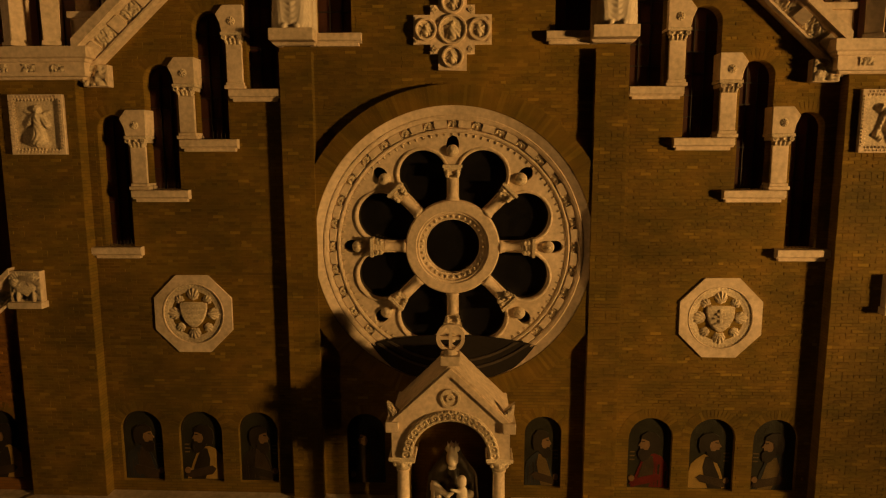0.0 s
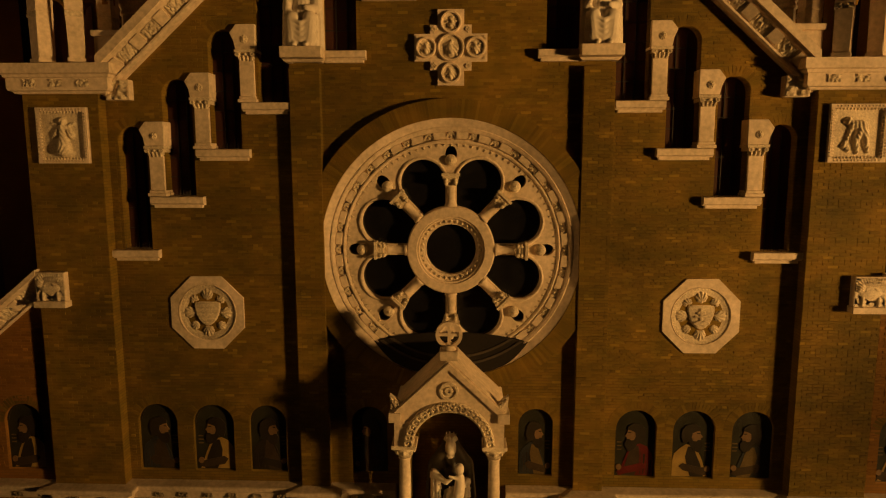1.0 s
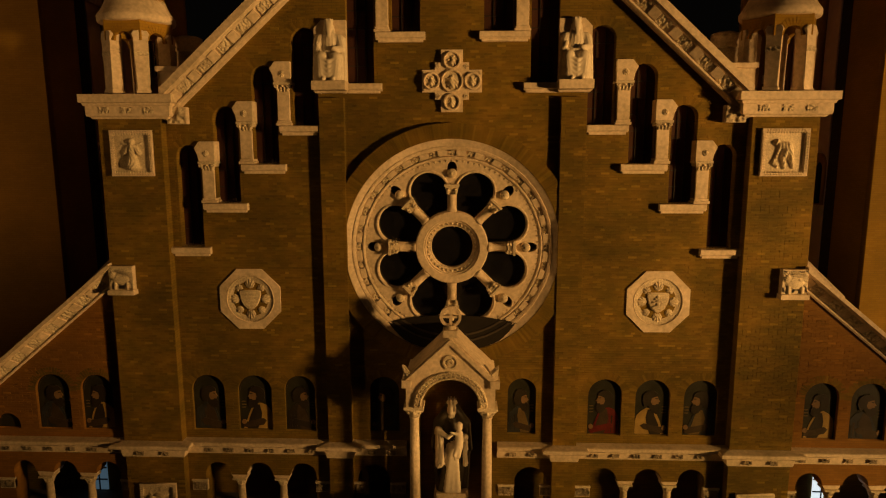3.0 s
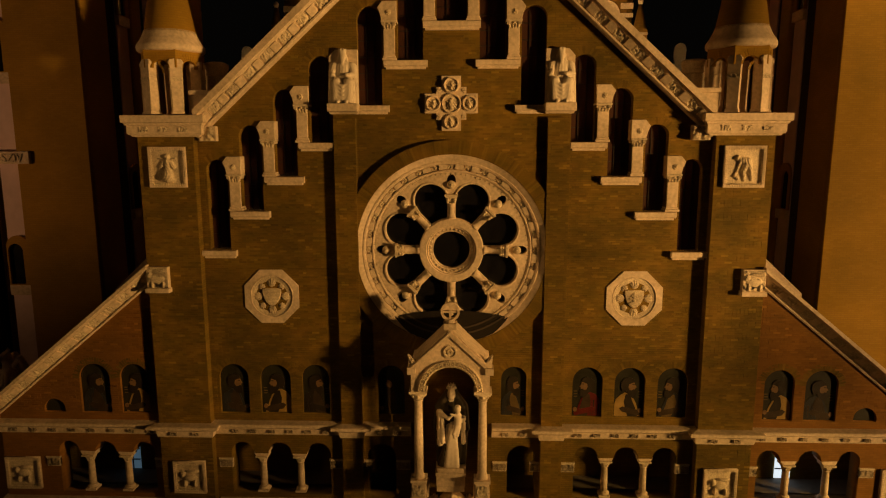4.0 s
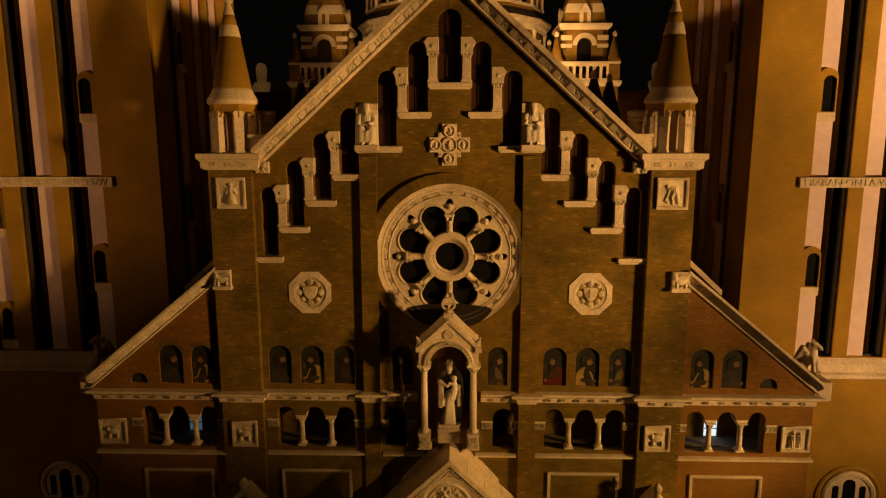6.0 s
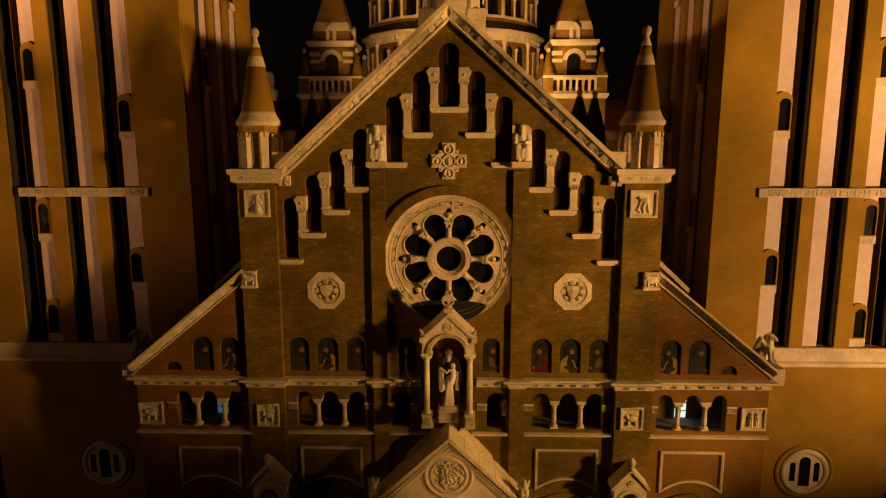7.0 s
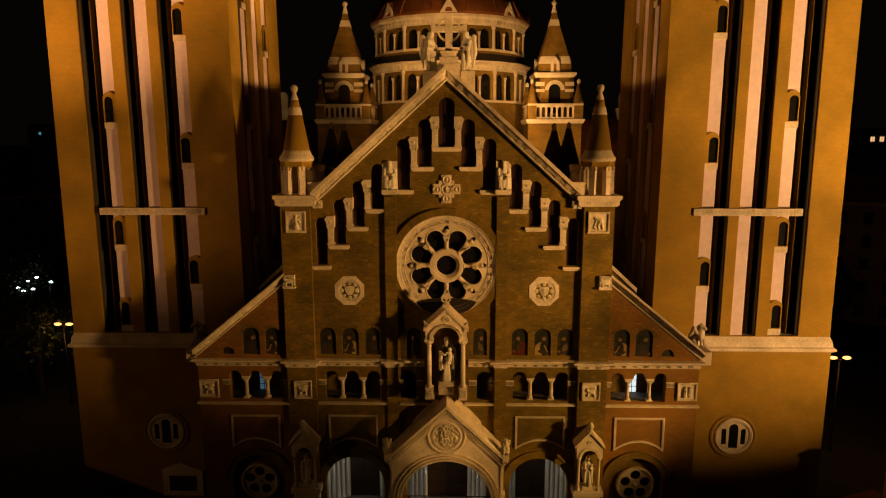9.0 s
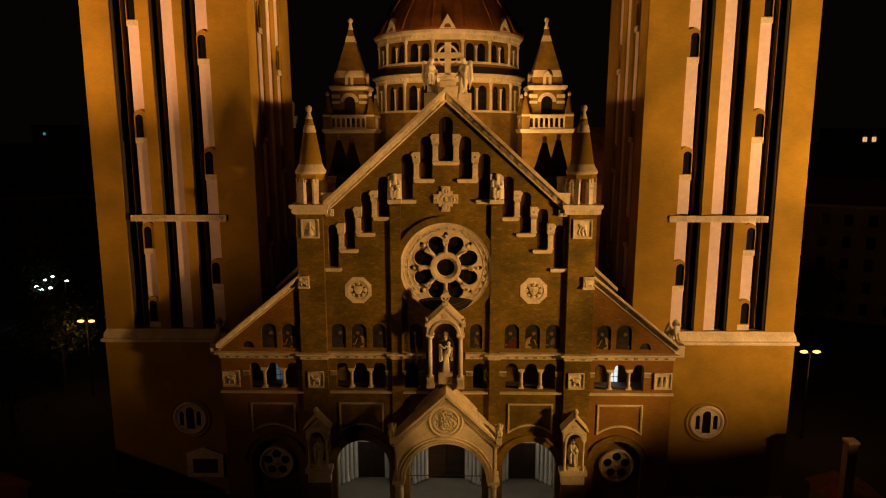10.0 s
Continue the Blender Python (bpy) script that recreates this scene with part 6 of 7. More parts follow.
# slab joints of the roof, each course a little proud of the next
for s in (-1, 1):
    for i in range(5):
        t0, t1 = i / 5, (i + 1) / 5 - 0.003
        x0, x1 = s * 3.98 * t0, s * 3.98 * t1
        z0, z1 = 9.9 - 3.7 * t0, 9.9 - 3.7 * t1
        dz = 0.012 * ((i * 3) % 2)
        b = prism([(x0, z0 - 0.26), (x1, z1 - 0.26), (x1, z1 + dz), (x0, z0 + dz)], -2.04, 0.0)
        bmesh.ops.recalc_face_normals(b, faces=b.faces[:])
        bmesh.ops.bevel(b, geom=b.edges[:], offset=0.012, segments=1, affect="EDGES")
        part("roof_slab", b, STONE, po, "smooth stone roof slab")
    rim = [(s * 0.5, 9.3), (s * 0.52, 9.56), (s * 0.57, 9.5), (s * 0.62, 9.6), (s * 0.72, 9.52), (s * 1.0, 9.32), (s * 1.14, 9.2), (s * 1.22, 9.14), (s * 1.34, 8.98), (s * 1.5, 8.86), (s * 1.9, 8.42), (s * 2.1, 8.2), (s * 2.3, 7.95), (s * 2.3, 7.6)]
    b = prism(rim, -0.42, -0.02)
    bmesh.ops.recalc_face_normals(b, faces=b.faces[:])
    part("upstand", b, STONE, po, "worn stone upstand along the wall")
    b = bmesh.new()
    for i in range(34):
        t = (i + 0.5) / 34
        x, z = s * 3.85 * t, 9.5 - 3.68 * t
        turned_b = bbox(-0.04, 0.04, -1.98, -1.78, -0.06, 0.05, 0.0)
        turned(turned_b, Matrix.Translation((x, 0, z)) @ Matrix.Rotation(s * 0.76, 4, "Y"))
        join(b, turned_b)
    tagged(part("bead_row", b, CARVED, po), "row of stone beads under the roof edge", kind="stuff")
    b = prism([(0, 9.16), (s * 3.72, 5.62), (s * 3.72, 5.76), (0, 9.32)], -1.9, -1.75)
    bmesh.ops.recalc_face_normals(b, faces=b.faces[:])
    part("rake_moulding", b, STONE, po)
    part("side_moulding", bbox(s * 3.56 - 0.05, s * 3.56 + 0.05, -1.86, -1.78, SPR, 5.78, 0.015), STONE, po)
    part("side_wall", bbox(*sorted((s * 3.1, s * 3.72)), -1.36, 0.0, SPR, 6.1, 0.02), STONE, po)
    for y in (-1.45, -0.35):
        b = lathe([(0.4, 0.0), (0.4, 0.3), (0.34, 0.4), (0.27, 0.5), (0.25, 2.3), (0.28, 2.34)], 20, at=(s * 3.48, y, 0))
        c = part("column", b, STONE, po)
        b = lathe([(0.26, 2.34), (0.32, 2.5), (0.4, 2.72), (0.38, 2.78)], 14, at=(s * 3.48, y, 0))
        for i in range(10):
            a = TAU * i / 10
            ball(b, (s * 3.48 + 0.34 * math.cos(a), y + 0.34 * math.sin(a), 2.62), 0.085, (1, 1, 1.2), 6, 5)
        bbox(s * 3.48 - 0.45, s * 3.48 + 0.45, y - 0.42, y + 0.42, 2.78, SPR, 0.03, b)
        part("capital", b, CARVED, c, "carved capital")
    statue("statue", (s * 3.86, -1.75, 8.7), 1.12, "small stone guardian beast on the porch eaves", CARVED, "porch figures", beast=True)
    part("eave_block", bbox(s * 3.82 - 0.22, s * 3.82 + 0.22, -2.06, -1.5, 6.1, 6.6, 0.03), STONE, po)
part("tie_rod", limb(bmesh.new(), (-2.96, -1.6, 3.4), (2.96, -1.6, 3.4), 0.03, 0.03, 8), IRON, po, "thin dark iron tie rod")
part("medallion_rim", ring(0.0, 7.78, [(1.28, -1.78), (1.28, -1.86), (1.2, -1.92), (1.12, -1.9), (1.07, -1.84), (0.98, -1.86), (0.92, -1.92), (0.84, -1.9), (0.8, -1.8)], 48), STONE, po)
f1 = scroll(31, 0.12, 3.4)
part("medallion_carving", relief(1.6, 1.6, 48, 48, lambda u, v: f1(u, v) + 0.12 * max(0, 1 - math.hypot(u, v) / 0.7), -1.8, cz=7.78, inside=lambda u, v: math.hypot(u, v) < 0.82), CARVED, po, "round carved coat of arms")


# ---- entrance hall: doors, fluted jambs and its lamps ----
def double_door(n, x, hw):
    d = thing("door_%d" % n, (x, 4.05, 2.14), "dark panelled wooden double door of the church", "door", kind="structure")
    for s in (-1, 1):
        lf = part("leaf", bbox(*sorted((s * 0.01, s * hw)), 0, 0.08, 0, 3.14, 0.01), WOOD, d)
        for j in range(3):
            b = bbox(*sorted((s * 0.12, s * (hw - 0.1))), -0.03, 0.01, 0.15 + j * 1.0, 1.0 + j * 1.0, 0.02)
            part("panel", b, WOOD, lf)
    return d


double_door(1, 0, 1.5)
double_door(2, -6.2, 1.1)
double_door(3, 6.2, 1.1)
jamb = None
for x, hw in ((0, 1.5), (-6.2, 1.1), (6.2, 1.1)):
    for s in (-1, 1):
        for j in range(4):
            loc = (x + s * (hw + 0.2 + 0.3 * j), 3.92 - 0.3 * j, 2.14)
            if jamb is None:
                jamb = thing("door_jamb_column", loc, "pale round jamb column beside the church door", "column", "door jamb columns")
                part("shaft", lathe([(0.2, 0), (0.2, 0.2), (0.15, 0.3), (0.15, 3.3), (0.2, 3.5), (0.2, 3.7)], 14), HALL_PLASTER, jamb)
            else:
                copy_thing(jamb, pose(*loc))
for x in (0, -6.15, 6.15):
    th = thing("hall_lamp", (x, 1.6, 9.1), "white glass ceiling lamp of the entrance hall", "lamp", "hall lamps")
    part("globe", ball(bmesh.new(), (0, 0, 0), 0.16), LAMP_WHITE, th)
    part("rod", limb(bmesh.new(), (0, 0, 0.14), (0, 0, 0.42), 0.02, 0.02), IRON, th)
    la = bpy.data.lights.new("hall_light", "POINT")
    la.energy, la.color, la.shadow_soft_size = 120, (1.0, 0.87, 0.7), 0.2
    new("hall_light", la).location = (x, 1.6, 8.8)


# ---- bell towers ----
def bell_tower(s):
    xc, yc, half = s * 20.6, 9.5, 6.24
    th = thing("bell_tower", (xc, yc, 0), "tall square brick bell tower with three plastered window bays", "tower", "bell towers")

    def taper(bm, k=1.0):
        for v in bm.verts:
            f = 1 - 0.001 * (v.co.z - 15) * k
            v.co.x *= f
            v.co.y *= f
        return bm

    part("base", bbox(-half - 0.12, half + 0.12, -half - 0.15, half + 0.15, 0.0, 14.05, 0.03), TOWER_BRICK, th)
    part("ledge", run([(half, half), (half, -half), (-half, -half), (-half, half)][::-1], [(-0.3, 14.0), (0.2, 14.0), (0.36, 14.1), (0.36, 14.28), (0.2, 14.38), (0.14, 14.75), (-0.02, 15.1), (-0.3, 15.1)], closed=True), STONE, th)
    top = 52.0
    # core and slot walls are coloured near-black to deepen the shade in the slots
    part("core", taper(box(bmesh.new(), -half + 1.4, half - 1.4, -half + 1.4, half - 1.4, 14.2, top)), LEAD_AND_SHADE, th)
    bays = [(-3.3, -1.43), (-0.72, 1.08), (1.88, 4.05)]
    for k in range(4):
        rot = Matrix.Rotation(k * math.pi / 2, 4, "Z")
        e0, e1 = (half, half - 0.3) if k % 2 == 0 else (half - 0.3, half - 1.4)

        def bar(x0, x1, z0=15.1, z1=51.0):
            x0, x1 = sorted((s * x0, s * x1))
            return [(x0, z0), (x1, z0), (x1, z1), (x0, z1)]
        b = slab([(-e0, 14.9), (e0, 14.9), (e0, top), (-e0, top)], [bar(a, b) for a, b in bays], -half, -half + 0.3)
        fw = part("face_wall", taper(turned(b, rot)), TOWER_BRICK, th)
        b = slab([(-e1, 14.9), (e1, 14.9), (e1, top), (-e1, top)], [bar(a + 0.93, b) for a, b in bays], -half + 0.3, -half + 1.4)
        part("back_wall", taper(turned(b, rot)), LEAD_AND_SHADE, fw, "wall behind the bays, coloured dark for the shade in its deep slots")
        for i, (a, b_) in enumerate(bays):
            x0, x1 = sorted((s * a, s * (a + 0.93)))
            strip = part("plaster_bay", taper(turned(box(bmesh.new(), x0, x1, -half + 0.25, -half + 0.31, 15.0, top - 1), rot)), PLASTER, th, "tall recessed strip of pale plaster")
            m = s * (a + 0.93 + (b_ - a - 0.93) * 0.55)
            part("slot_rib", taper(turned(box(bmesh.new(), m - 0.035, m + 0.035, -half + 0.62, -half + 1.2, 15.0, top - 1), rot)), TOWER_BRICK, strip, "thin brick rib in the dark slot")
            if i == 1:
                continue
            zs = (18.65, 27.15, 35.6, 44.1) if i == 0 else (15.6, 21.45, 29.9, 38.35, 46.8)
            m = (x0 + x1) / 2
            w0 = m + s * 0.1
            for z in zs:
                b2 = slab(arch(m - 0.475, m + 0.475, z, z + 2.05, 18), [arch(w0 - 0.31, w0 + 0.31, z + 0.04, z + 1.72)], -half + 0.12, -half + 0.25)
                w = part("window", taper(turned(b2, rot)), TOWER_BRICK, th, "small round-headed window in a brick arch")
                part("pane", taper(turned(prism(arch(w0 - 0.33, w0 + 0.33, z, z + 1.74), -half + 0.235, -half + 0.245), rot)), GLASS, w, "dark glass")
                b2 = bbox(m - 0.475, m + 0.475, -half + 0.1, -half + 0.28, z - 0.42, z, 0.02)
                part("sill", taper(turned(b2, rot)), STONE, w, "pale stone sill")
    # inscription band
    b = bbox(*sorted((s * -3.83, s * 3.52)), -half - 0.08, -half + 0.3, 23.6, 24.09, 0.02)
    band = part("inscription_band", b, STONE, th, "carved stone band across the bays")
    cu = bpy.data.curves.new("tmp", "FONT")
    cu.body = "HIABAN\u00b7ONTA\u00b7VERT\u00b71914-1918" if s > 0 else "AZ\u00b7NEM\u00b7LEHET\u00b7HOGY\u00b7ANNYI\u00b7SZIV"
    cu.size, cu.extrude, cu.align_x = 0.46, 0.03, "CENTER"
    ob = bpy.data.objects.new("tmp", cu)
    me = bpy.data.meshes.new_from_object(ob)
    b = bmesh.new()
    b.from_mesh(me)
    bpy.data.objects.remove(ob)
    bpy.data.curves.remove(cu)
    bpy.data.meshes.remove(me)
    wide = max(v.co.x for v in b.verts)
    for v in b.verts:
        x, z, d = v.co
        v.co = (s * -0.15 + x * 3.45 / wide, -half - 0.085 - d, 23.69 + z)
    part("inscription", b, CARVED, band, "raised capital letters")
    # round window of the tower's foot
    f = -half - 0.15
    ow = part("round_window", ring(0, 7.65, [(1.68, f), (1.68, f - 0.06), (1.56, f - 0.1), (1.46, f - 0.06), (1.4, f)], 48), TOWER_BRICK, th, "round window with brick rim")
    part("torus", ring(0, 7.65, [(1.4, f + 0.02), (1.38, f - 0.1), (1.28, f - 0.16), (1.14, f - 0.12), (1.06, f - 0.02), (1.06, f + 0.02)], 48), STONE, ow, "pale rounded stone ring")
    b = slab(circle(0, 7.65, 1.08, 40), [arch(-0.33, 0.33, 6.75, 8.6), arch(-0.86, -0.52, 7.05, 8.25), arch(0.52, 0.86, 7.05, 8.25)], f - 0.07, f - 0.015)
    part("tracery", b, STONE, ow, "pale stone tracery with three slots")
    part("pane", prism(circle(0, 7.65, 1.06, 32), f - 0.012, f - 0.004), GLASS, ow, "dark glass")
    part("cap", taper(bbox(-half - 0.2, half + 0.2, -half - 0.2, half + 0.2, top, top + 0.8, 0.05)), STONE, th)
    # pale plinth course and wall shrine near the foot
    part("plinth_course", run([(half + 0.12, half), (half + 0.12, -half - 0.15), (-half - 0.12, -half - 0.15), (-half - 0.12, half)][::-1], [(-0.1, 1.0), (0.12, 1.0), (0.2, 1.15), (0.12, 1.3), (-0.1, 1.3)]), STONE, th)
    if s < 0:
        sh = part("wall_shrine", bbox(-0.5, 2.5, -half - 0.32, -half - 0.14, 2.6, 4.6, 0.03), STONE, th, "stone framed wall tablet with a small pediment")
        part("tablet", bbox(0.0, 2.0, -half - 0.36, -half - 0.3, 3.0, 4.2, 0.02), LEAD_AND_SHADE, sh, "dark tablet")
        part("pediment", prism([(-0.6, 4.6), (2.6, 4.6), (1.0, 5.2)], -half - 0.36, -half - 0.14), STONE, sh)
    return th


for s in (-1, 1):
    bell_tower(s)
    statue("statue", (s * 16.95, 1.3, 15.05), 1.7, "crouching winged stone beast at the foot of a tower", CARVED, "tower figures", rz=s * 40, beast=True)
    th = thing("corner_pedestal", (s * 16.6, 1.0, 14.3), "stone corner block below a crouching figure", "pedestal", "corner pedestals")
    part("block", bbox(-0.8, 0.8, -1.0, 1.4, -0.2, 0.7, 0.04), STONE, th)


# ---- dome over the crossing ----
DRUM_BRICK = brick_mat("drum_brickwork", (0.22, 0.128, 0.019), (0.265, 0.158, 0.026), (0.22, 0.14, 0.035))
DY = 40.0
dome = thing("dome", (-0.28, DY, 27.4), "sixteen-sided two-storey drum with a red tiled dome", "dome")


def drum_tier(r, z0, z1, rc, zc, head):
    """One storey: faces with paired round-headed windows, corner shafts and a cornice; heights above the dome's foot."""
    n = 16
    a = math.pi / n
    hw, ap = r * math.sin(a), r * math.cos(a)
    face = slab([(-hw, z0), (hw, z0), (hw, z1), (-hw, z1)], [arch(-hw + 0.42, -0.16, z0 + 0.55, head), arch(0.16, hw - 0.42, z0 + 0.55, head)], -ap, -ap + 0.4)
    fo = part("face", face, DRUM_BRICK, dome)
    wo = part("pane", prism([(-hw + 0.3, z0 + 0.4), (hw - 0.3, z0 + 0.4), (hw - 0.3, head + 0.1), (-hw + 0.3, head + 0.1)], -ap + 0.36, -ap + 0.39), GLASS, fo, "dark paired windows")
    b = lathe([(0.16, z0 + 0.5), (0.11, z0 + 0.7), (0.1, head - 0.75), (0.2, head - 0.45), (0.2, head - 0.35)], 10, at=(0, -ap - 0.02, 0))
    mo = part("mullion", b, STONE, fo, "pale stone colonnette")
    b = bbox(-hw, hw, -ap - 0.16, -ap + 0.1, z0 + 0.25, z0 + 0.5, 0.02)
    so = part("sill", b, STONE, fo)
    sh = part("corner_shaft", lathe([(0.24, z0 + 0.3), (0.16, z0 + 0.6), (0.15, z1 - 0.5), (0.27, z1 - 0.15), (0.27, z1)], 10, at=(-hw, -ap - 0.03, 0)), STONE, fo)
    hc = rc * math.cos(a)
    prof = [(r * math.cos(a) - 0.1, z1 - 0.02), (ap + 0.1, z1 - 0.02), (ap + 0.2, z1 + 0.15), (ap + 0.22, z1 + 0.55), (hc, z1 + 0.75), (hc, zc), (ap - 0.1, zc)]
    t = math.tan(a)
    b = bmesh.new()
    rows = [[b.verts.new((sx * o * t, -o, z)) for o, z in prof] for sx in (-1, 1)]
    for j in range(len(prof)):
        b.faces.new((rows[0][j], rows[1][j], rows[1][(j + 1) % len(prof)], rows[0][(j + 1) % len(prof)]))
    bmesh.ops.recalc_face_normals(b, faces=b.faces[:])
    co = part("cornice", b, STONE, fo, "pale stone cornice")
    de = []
    for i in range(6):
        x = -hw + 2 * hw * (i + 0.5) / 6
        de.append(part("dentil", bbox(x - 0.14, x + 0.14, -ap - 0.3, -ap - 0.15, z1 + 0.2, z1 + 0.52, 0.04), STONE, co))
    for k in range(1, n):
        made = {}
        for o in (fo, wo, mo, so, sh, co, *de):
            c = o.copy()
            scene.collection.objects.link(c)
            made[o] = c
            if o is fo:
                c.matrix_basis = Matrix.Rotation(TAU * k / n, 4, "Z")
            else:
                c.parent = made[o.parent]


drum_tier(9.05, 5.0, 8.65, 9.75, 9.6, 8.35)
drum_tier(8.75, 10.5, 13.4, 9.4, 14.45, 13.1)
part("lower_wall", lathe([(9.15, -6), (9.15, 5.05)], 16, a0=math.pi / 16 + math.pi / 2, smooth=False), DRUM_BRICK, dome)
part("ring_roof", lathe([(9.65, 9.58), (8.65, 10.5)], 16, a0=math.pi / 16 + math.pi / 2, smooth=False), LEAD_AND_SHADE, dome, "dark sloping ring roof")
part("shell", lathe([(9.5, 14.42), (9.45, 14.7), (9.2, 15.2), (8.75, 16.0), (7.85, 17.3), (6.5, 19.3), (4.6, 22.2), (2.7, 24.6), (1.2, 26.3)], 32, a0=math.pi / 32 + math.pi / 2, smooth=False), DOME_TILE, dome, "steep red tiled dome")
for k in range(16):
    a = math.pi / 16 + TAU * k / 16
    b = bmesh.new()
    pr = [(9.45, 14.7), (9.22, 15.2), (8.78, 16.0), (7.88, 17.3), (6.53, 19.3), (4.63, 22.2), (2.73, 24.6)]
    for (r0, z0), (r1, z1) in zip(pr, pr[1:]):
        limb(b, (r0 * math.cos(a), r0 * math.sin(a), z0), (r1 * math.cos(a), r1 * math.sin(a), z1), 0.09, 0.09, 6)
    part("rib", b, DOME_TILE, dome)
for k in range(8):
    m = Matrix.Rotation(TAU * k / 8, 4, "Z")
    b = slab([(-0.95, 0), (0.95, 0), (0, 1.55)], [arch(-0.38, 0.38, 0.12, 0.62)], -9.45, -8.6)
    d = part("dormer", turned(moved(b, 0, 0, 14.45), m), STONE, dome, "small triangular stone dormer")
    b = prism([(-0.5, 14.5), (0.5, 14.5), (0.5, 15.15), (-0.5, 15.15)], -8.9, -8.85)
    part("pane", turned(b, m), GLASS, d)
    for s in (-1, 1):
        b = prism([(0, 15.9), (s * 0.95, 14.45), (s * 0.95, 14.6), (0, 16.08)], -9.25, -7.6)
        bmesh.ops.recalc_face_normals(b, faces=b.faces[:])
        part("dormer_roof", turned(b, m), TILE, d)
part("lantern", lathe([(1.3, 26.2), (1.3, 28.6), (1.5, 28.7), (0.2, 31.5), (0, 31.6)], 12), STONE, dome)


def stair_spire(x):
    th = thing("spire_turret", (x, 29.5, 20.95), "square brick turret with balustrade, gablets and a pyramid spire", "spire", "spire turrets")
    W = 2.72
    part("lower_block", box(bmesh.new(), -W, W, -W, W, -6, 9.5), DRUM_BRICK, th)
    part("lower_cornice", run([(W, W), (W, -W), (-W, -W), (-W, W)][::-1], [(-0.1, 9.3), (0.1, 9.3), (0.25, 9.55), (0.25, 9.75), (-0.1, 9.8)], closed=True), STONE, th)
    ba = part("balustrade", run([(W, W), (W, -W), (-W, -W), (-W, W)][::-1], [(-0.22, 11.1), (0.1, 11.1), (0.14, 11.2), (0.1, 11.3), (-0.22, 11.3)], closed=True), STONE, th, "stone balustrade with small arches")
    for k in range(4):
        b = slab([(-W, 9.8), (W, 9.8), (W, 11.1), (-W, 11.1)], [arch(-1.9 + 0.55 * i, -1.9 + 0.55 * i + 0.34, 9.95, 10.95, 8) for i in range(7)], -W + 0.05, -W + 0.2)
        part("arcade", turned(b, Matrix.Rotation(k * math.pi / 2, 4, "Z")), STONE, ba)
    for sx in (-1, 1):
        for sy in (-1, 1):
            pn = part("corner_post", bbox(sx * (W - 0.35) - 0.45, sx * (W - 0.35) + 0.45, sy * (W - 0.35) - 0.45, sy * (W - 0.35) + 0.45, 9.6, 11.5, 0.03), DRUM_BRICK, th)
            part("pinnacle", lathe([(0.5, 11.5), (0.5, 11.6), (0.14, 13.3)], 12, at=(sx * (W - 0.35), sy * (W - 0.35), 0)), DRUM_BRICK, pn)
            part("tip", lathe([(0.14, 13.28), (0.2, 13.5), (0.2, 13.6), (0, 13.8)], 10, at=(sx * (W - 0.35), sy * (W - 0.35), 0)), STONE, pn)
    w = 1.9
    b = slab([(-w, 9.6), (w, 9.6), (w, 14.0), (-w, 14.0)], [arch(-0.6, 0.6, 10.6, 13.3)], -w, -w + 0.4)
    part("body", box(bmesh.new(), -w + 0.3, w - 0.3, -w + 0.3, w - 0.3, 9.6, 14.0), GLASS, th)
    for k in range(4):
        rot = Matrix.Rotation(k * math.pi / 2, 4, "Z")
        b = slab([(-w, 9.6), (w, 9.6), (w, 14.0), (-w, 14.0)], [arch(-0.62, 0.62, 10.4, 13.3)], -w, -w + 0.4)
        fw = part("face", turned(b, rot), DRUM_BRICK, th)
        part("hood", turned(ring(0, 12.68, [(0.62, -w), (0.62, -w - 0.12), (1.0, -w - 0.12), (1.0, -w)], 20, 0, math.pi), rot), STONE, fw, "pale stone arch hood")
        for sx in (-1, 1):
            for z0, z1 in ((12.5, 12.8), (13.1, 13.5)):
                part("stone_band", turned(bbox(*sorted((sx * 1.05, sx * 1.95)), -w - 0.06, -w + 0.02, z0, z1, 0.0), rot), STONE, fw)
        b = slab([(-0.45, 14.2), (0.45, 14.2), (0.45, 15.5), (0, 16.0), (-0.45, 15.5)], [arch(-0.16, 0.16, 14.5, 15.5)], -w - 0.02, -w + 0.5)
        gb = part("gablet", turned(b, rot), STONE, th, "small stone gablet with a slit")
        part("slit", turned(prism([(-0.2, 14.4), (0.2, 14.4), (0.2, 15.6), (-0.2, 15.6)], -w + 0.3, -w + 0.33), rot), GLASS, gb)
    part("cornice", run([(w, w), (w, -w), (-w, -w), (-w, w)][::-1], [(-0.2, 13.9), (0.05, 13.95), (0.28, 14.2), (0.28, 14.42), (-0.2, 14.5)], closed=True), STONE, th)
    q = math.sqrt(2)
    part("skirt", lathe([(w * q, 14.4), (1.72 * q, 14.6), (1.6 * q, 15.4)], 4, a0=math.pi / 4, smooth=False), DRUM_BRICK, th)
    part("stone_band", lathe([(1.63 * q, 15.35), (1.63 * q, 15.4), (1.46 * q, 16.1), (1.42 * q, 16.1)], 4, a0=math.pi / 4, smooth=False), STONE, th)
    part("spire", lathe([(1.44 * q, 16.1), (0.52 * q, 19.3)], 4, a0=math.pi / 4, smooth=False), DRUM_BRICK, th)
    part("upper_band", lathe([(0.55 * q, 19.25), (0.55 * q, 19.3), (0.4 * q, 19.9)], 4, a0=math.pi / 4, smooth=False), STONE, th)
    part("spire_tip", lathe([(0.38 * q, 19.9), (0.2 * q, 20.6)], 4, a0=math.pi / 4, smooth=False), DRUM_BRICK, th)
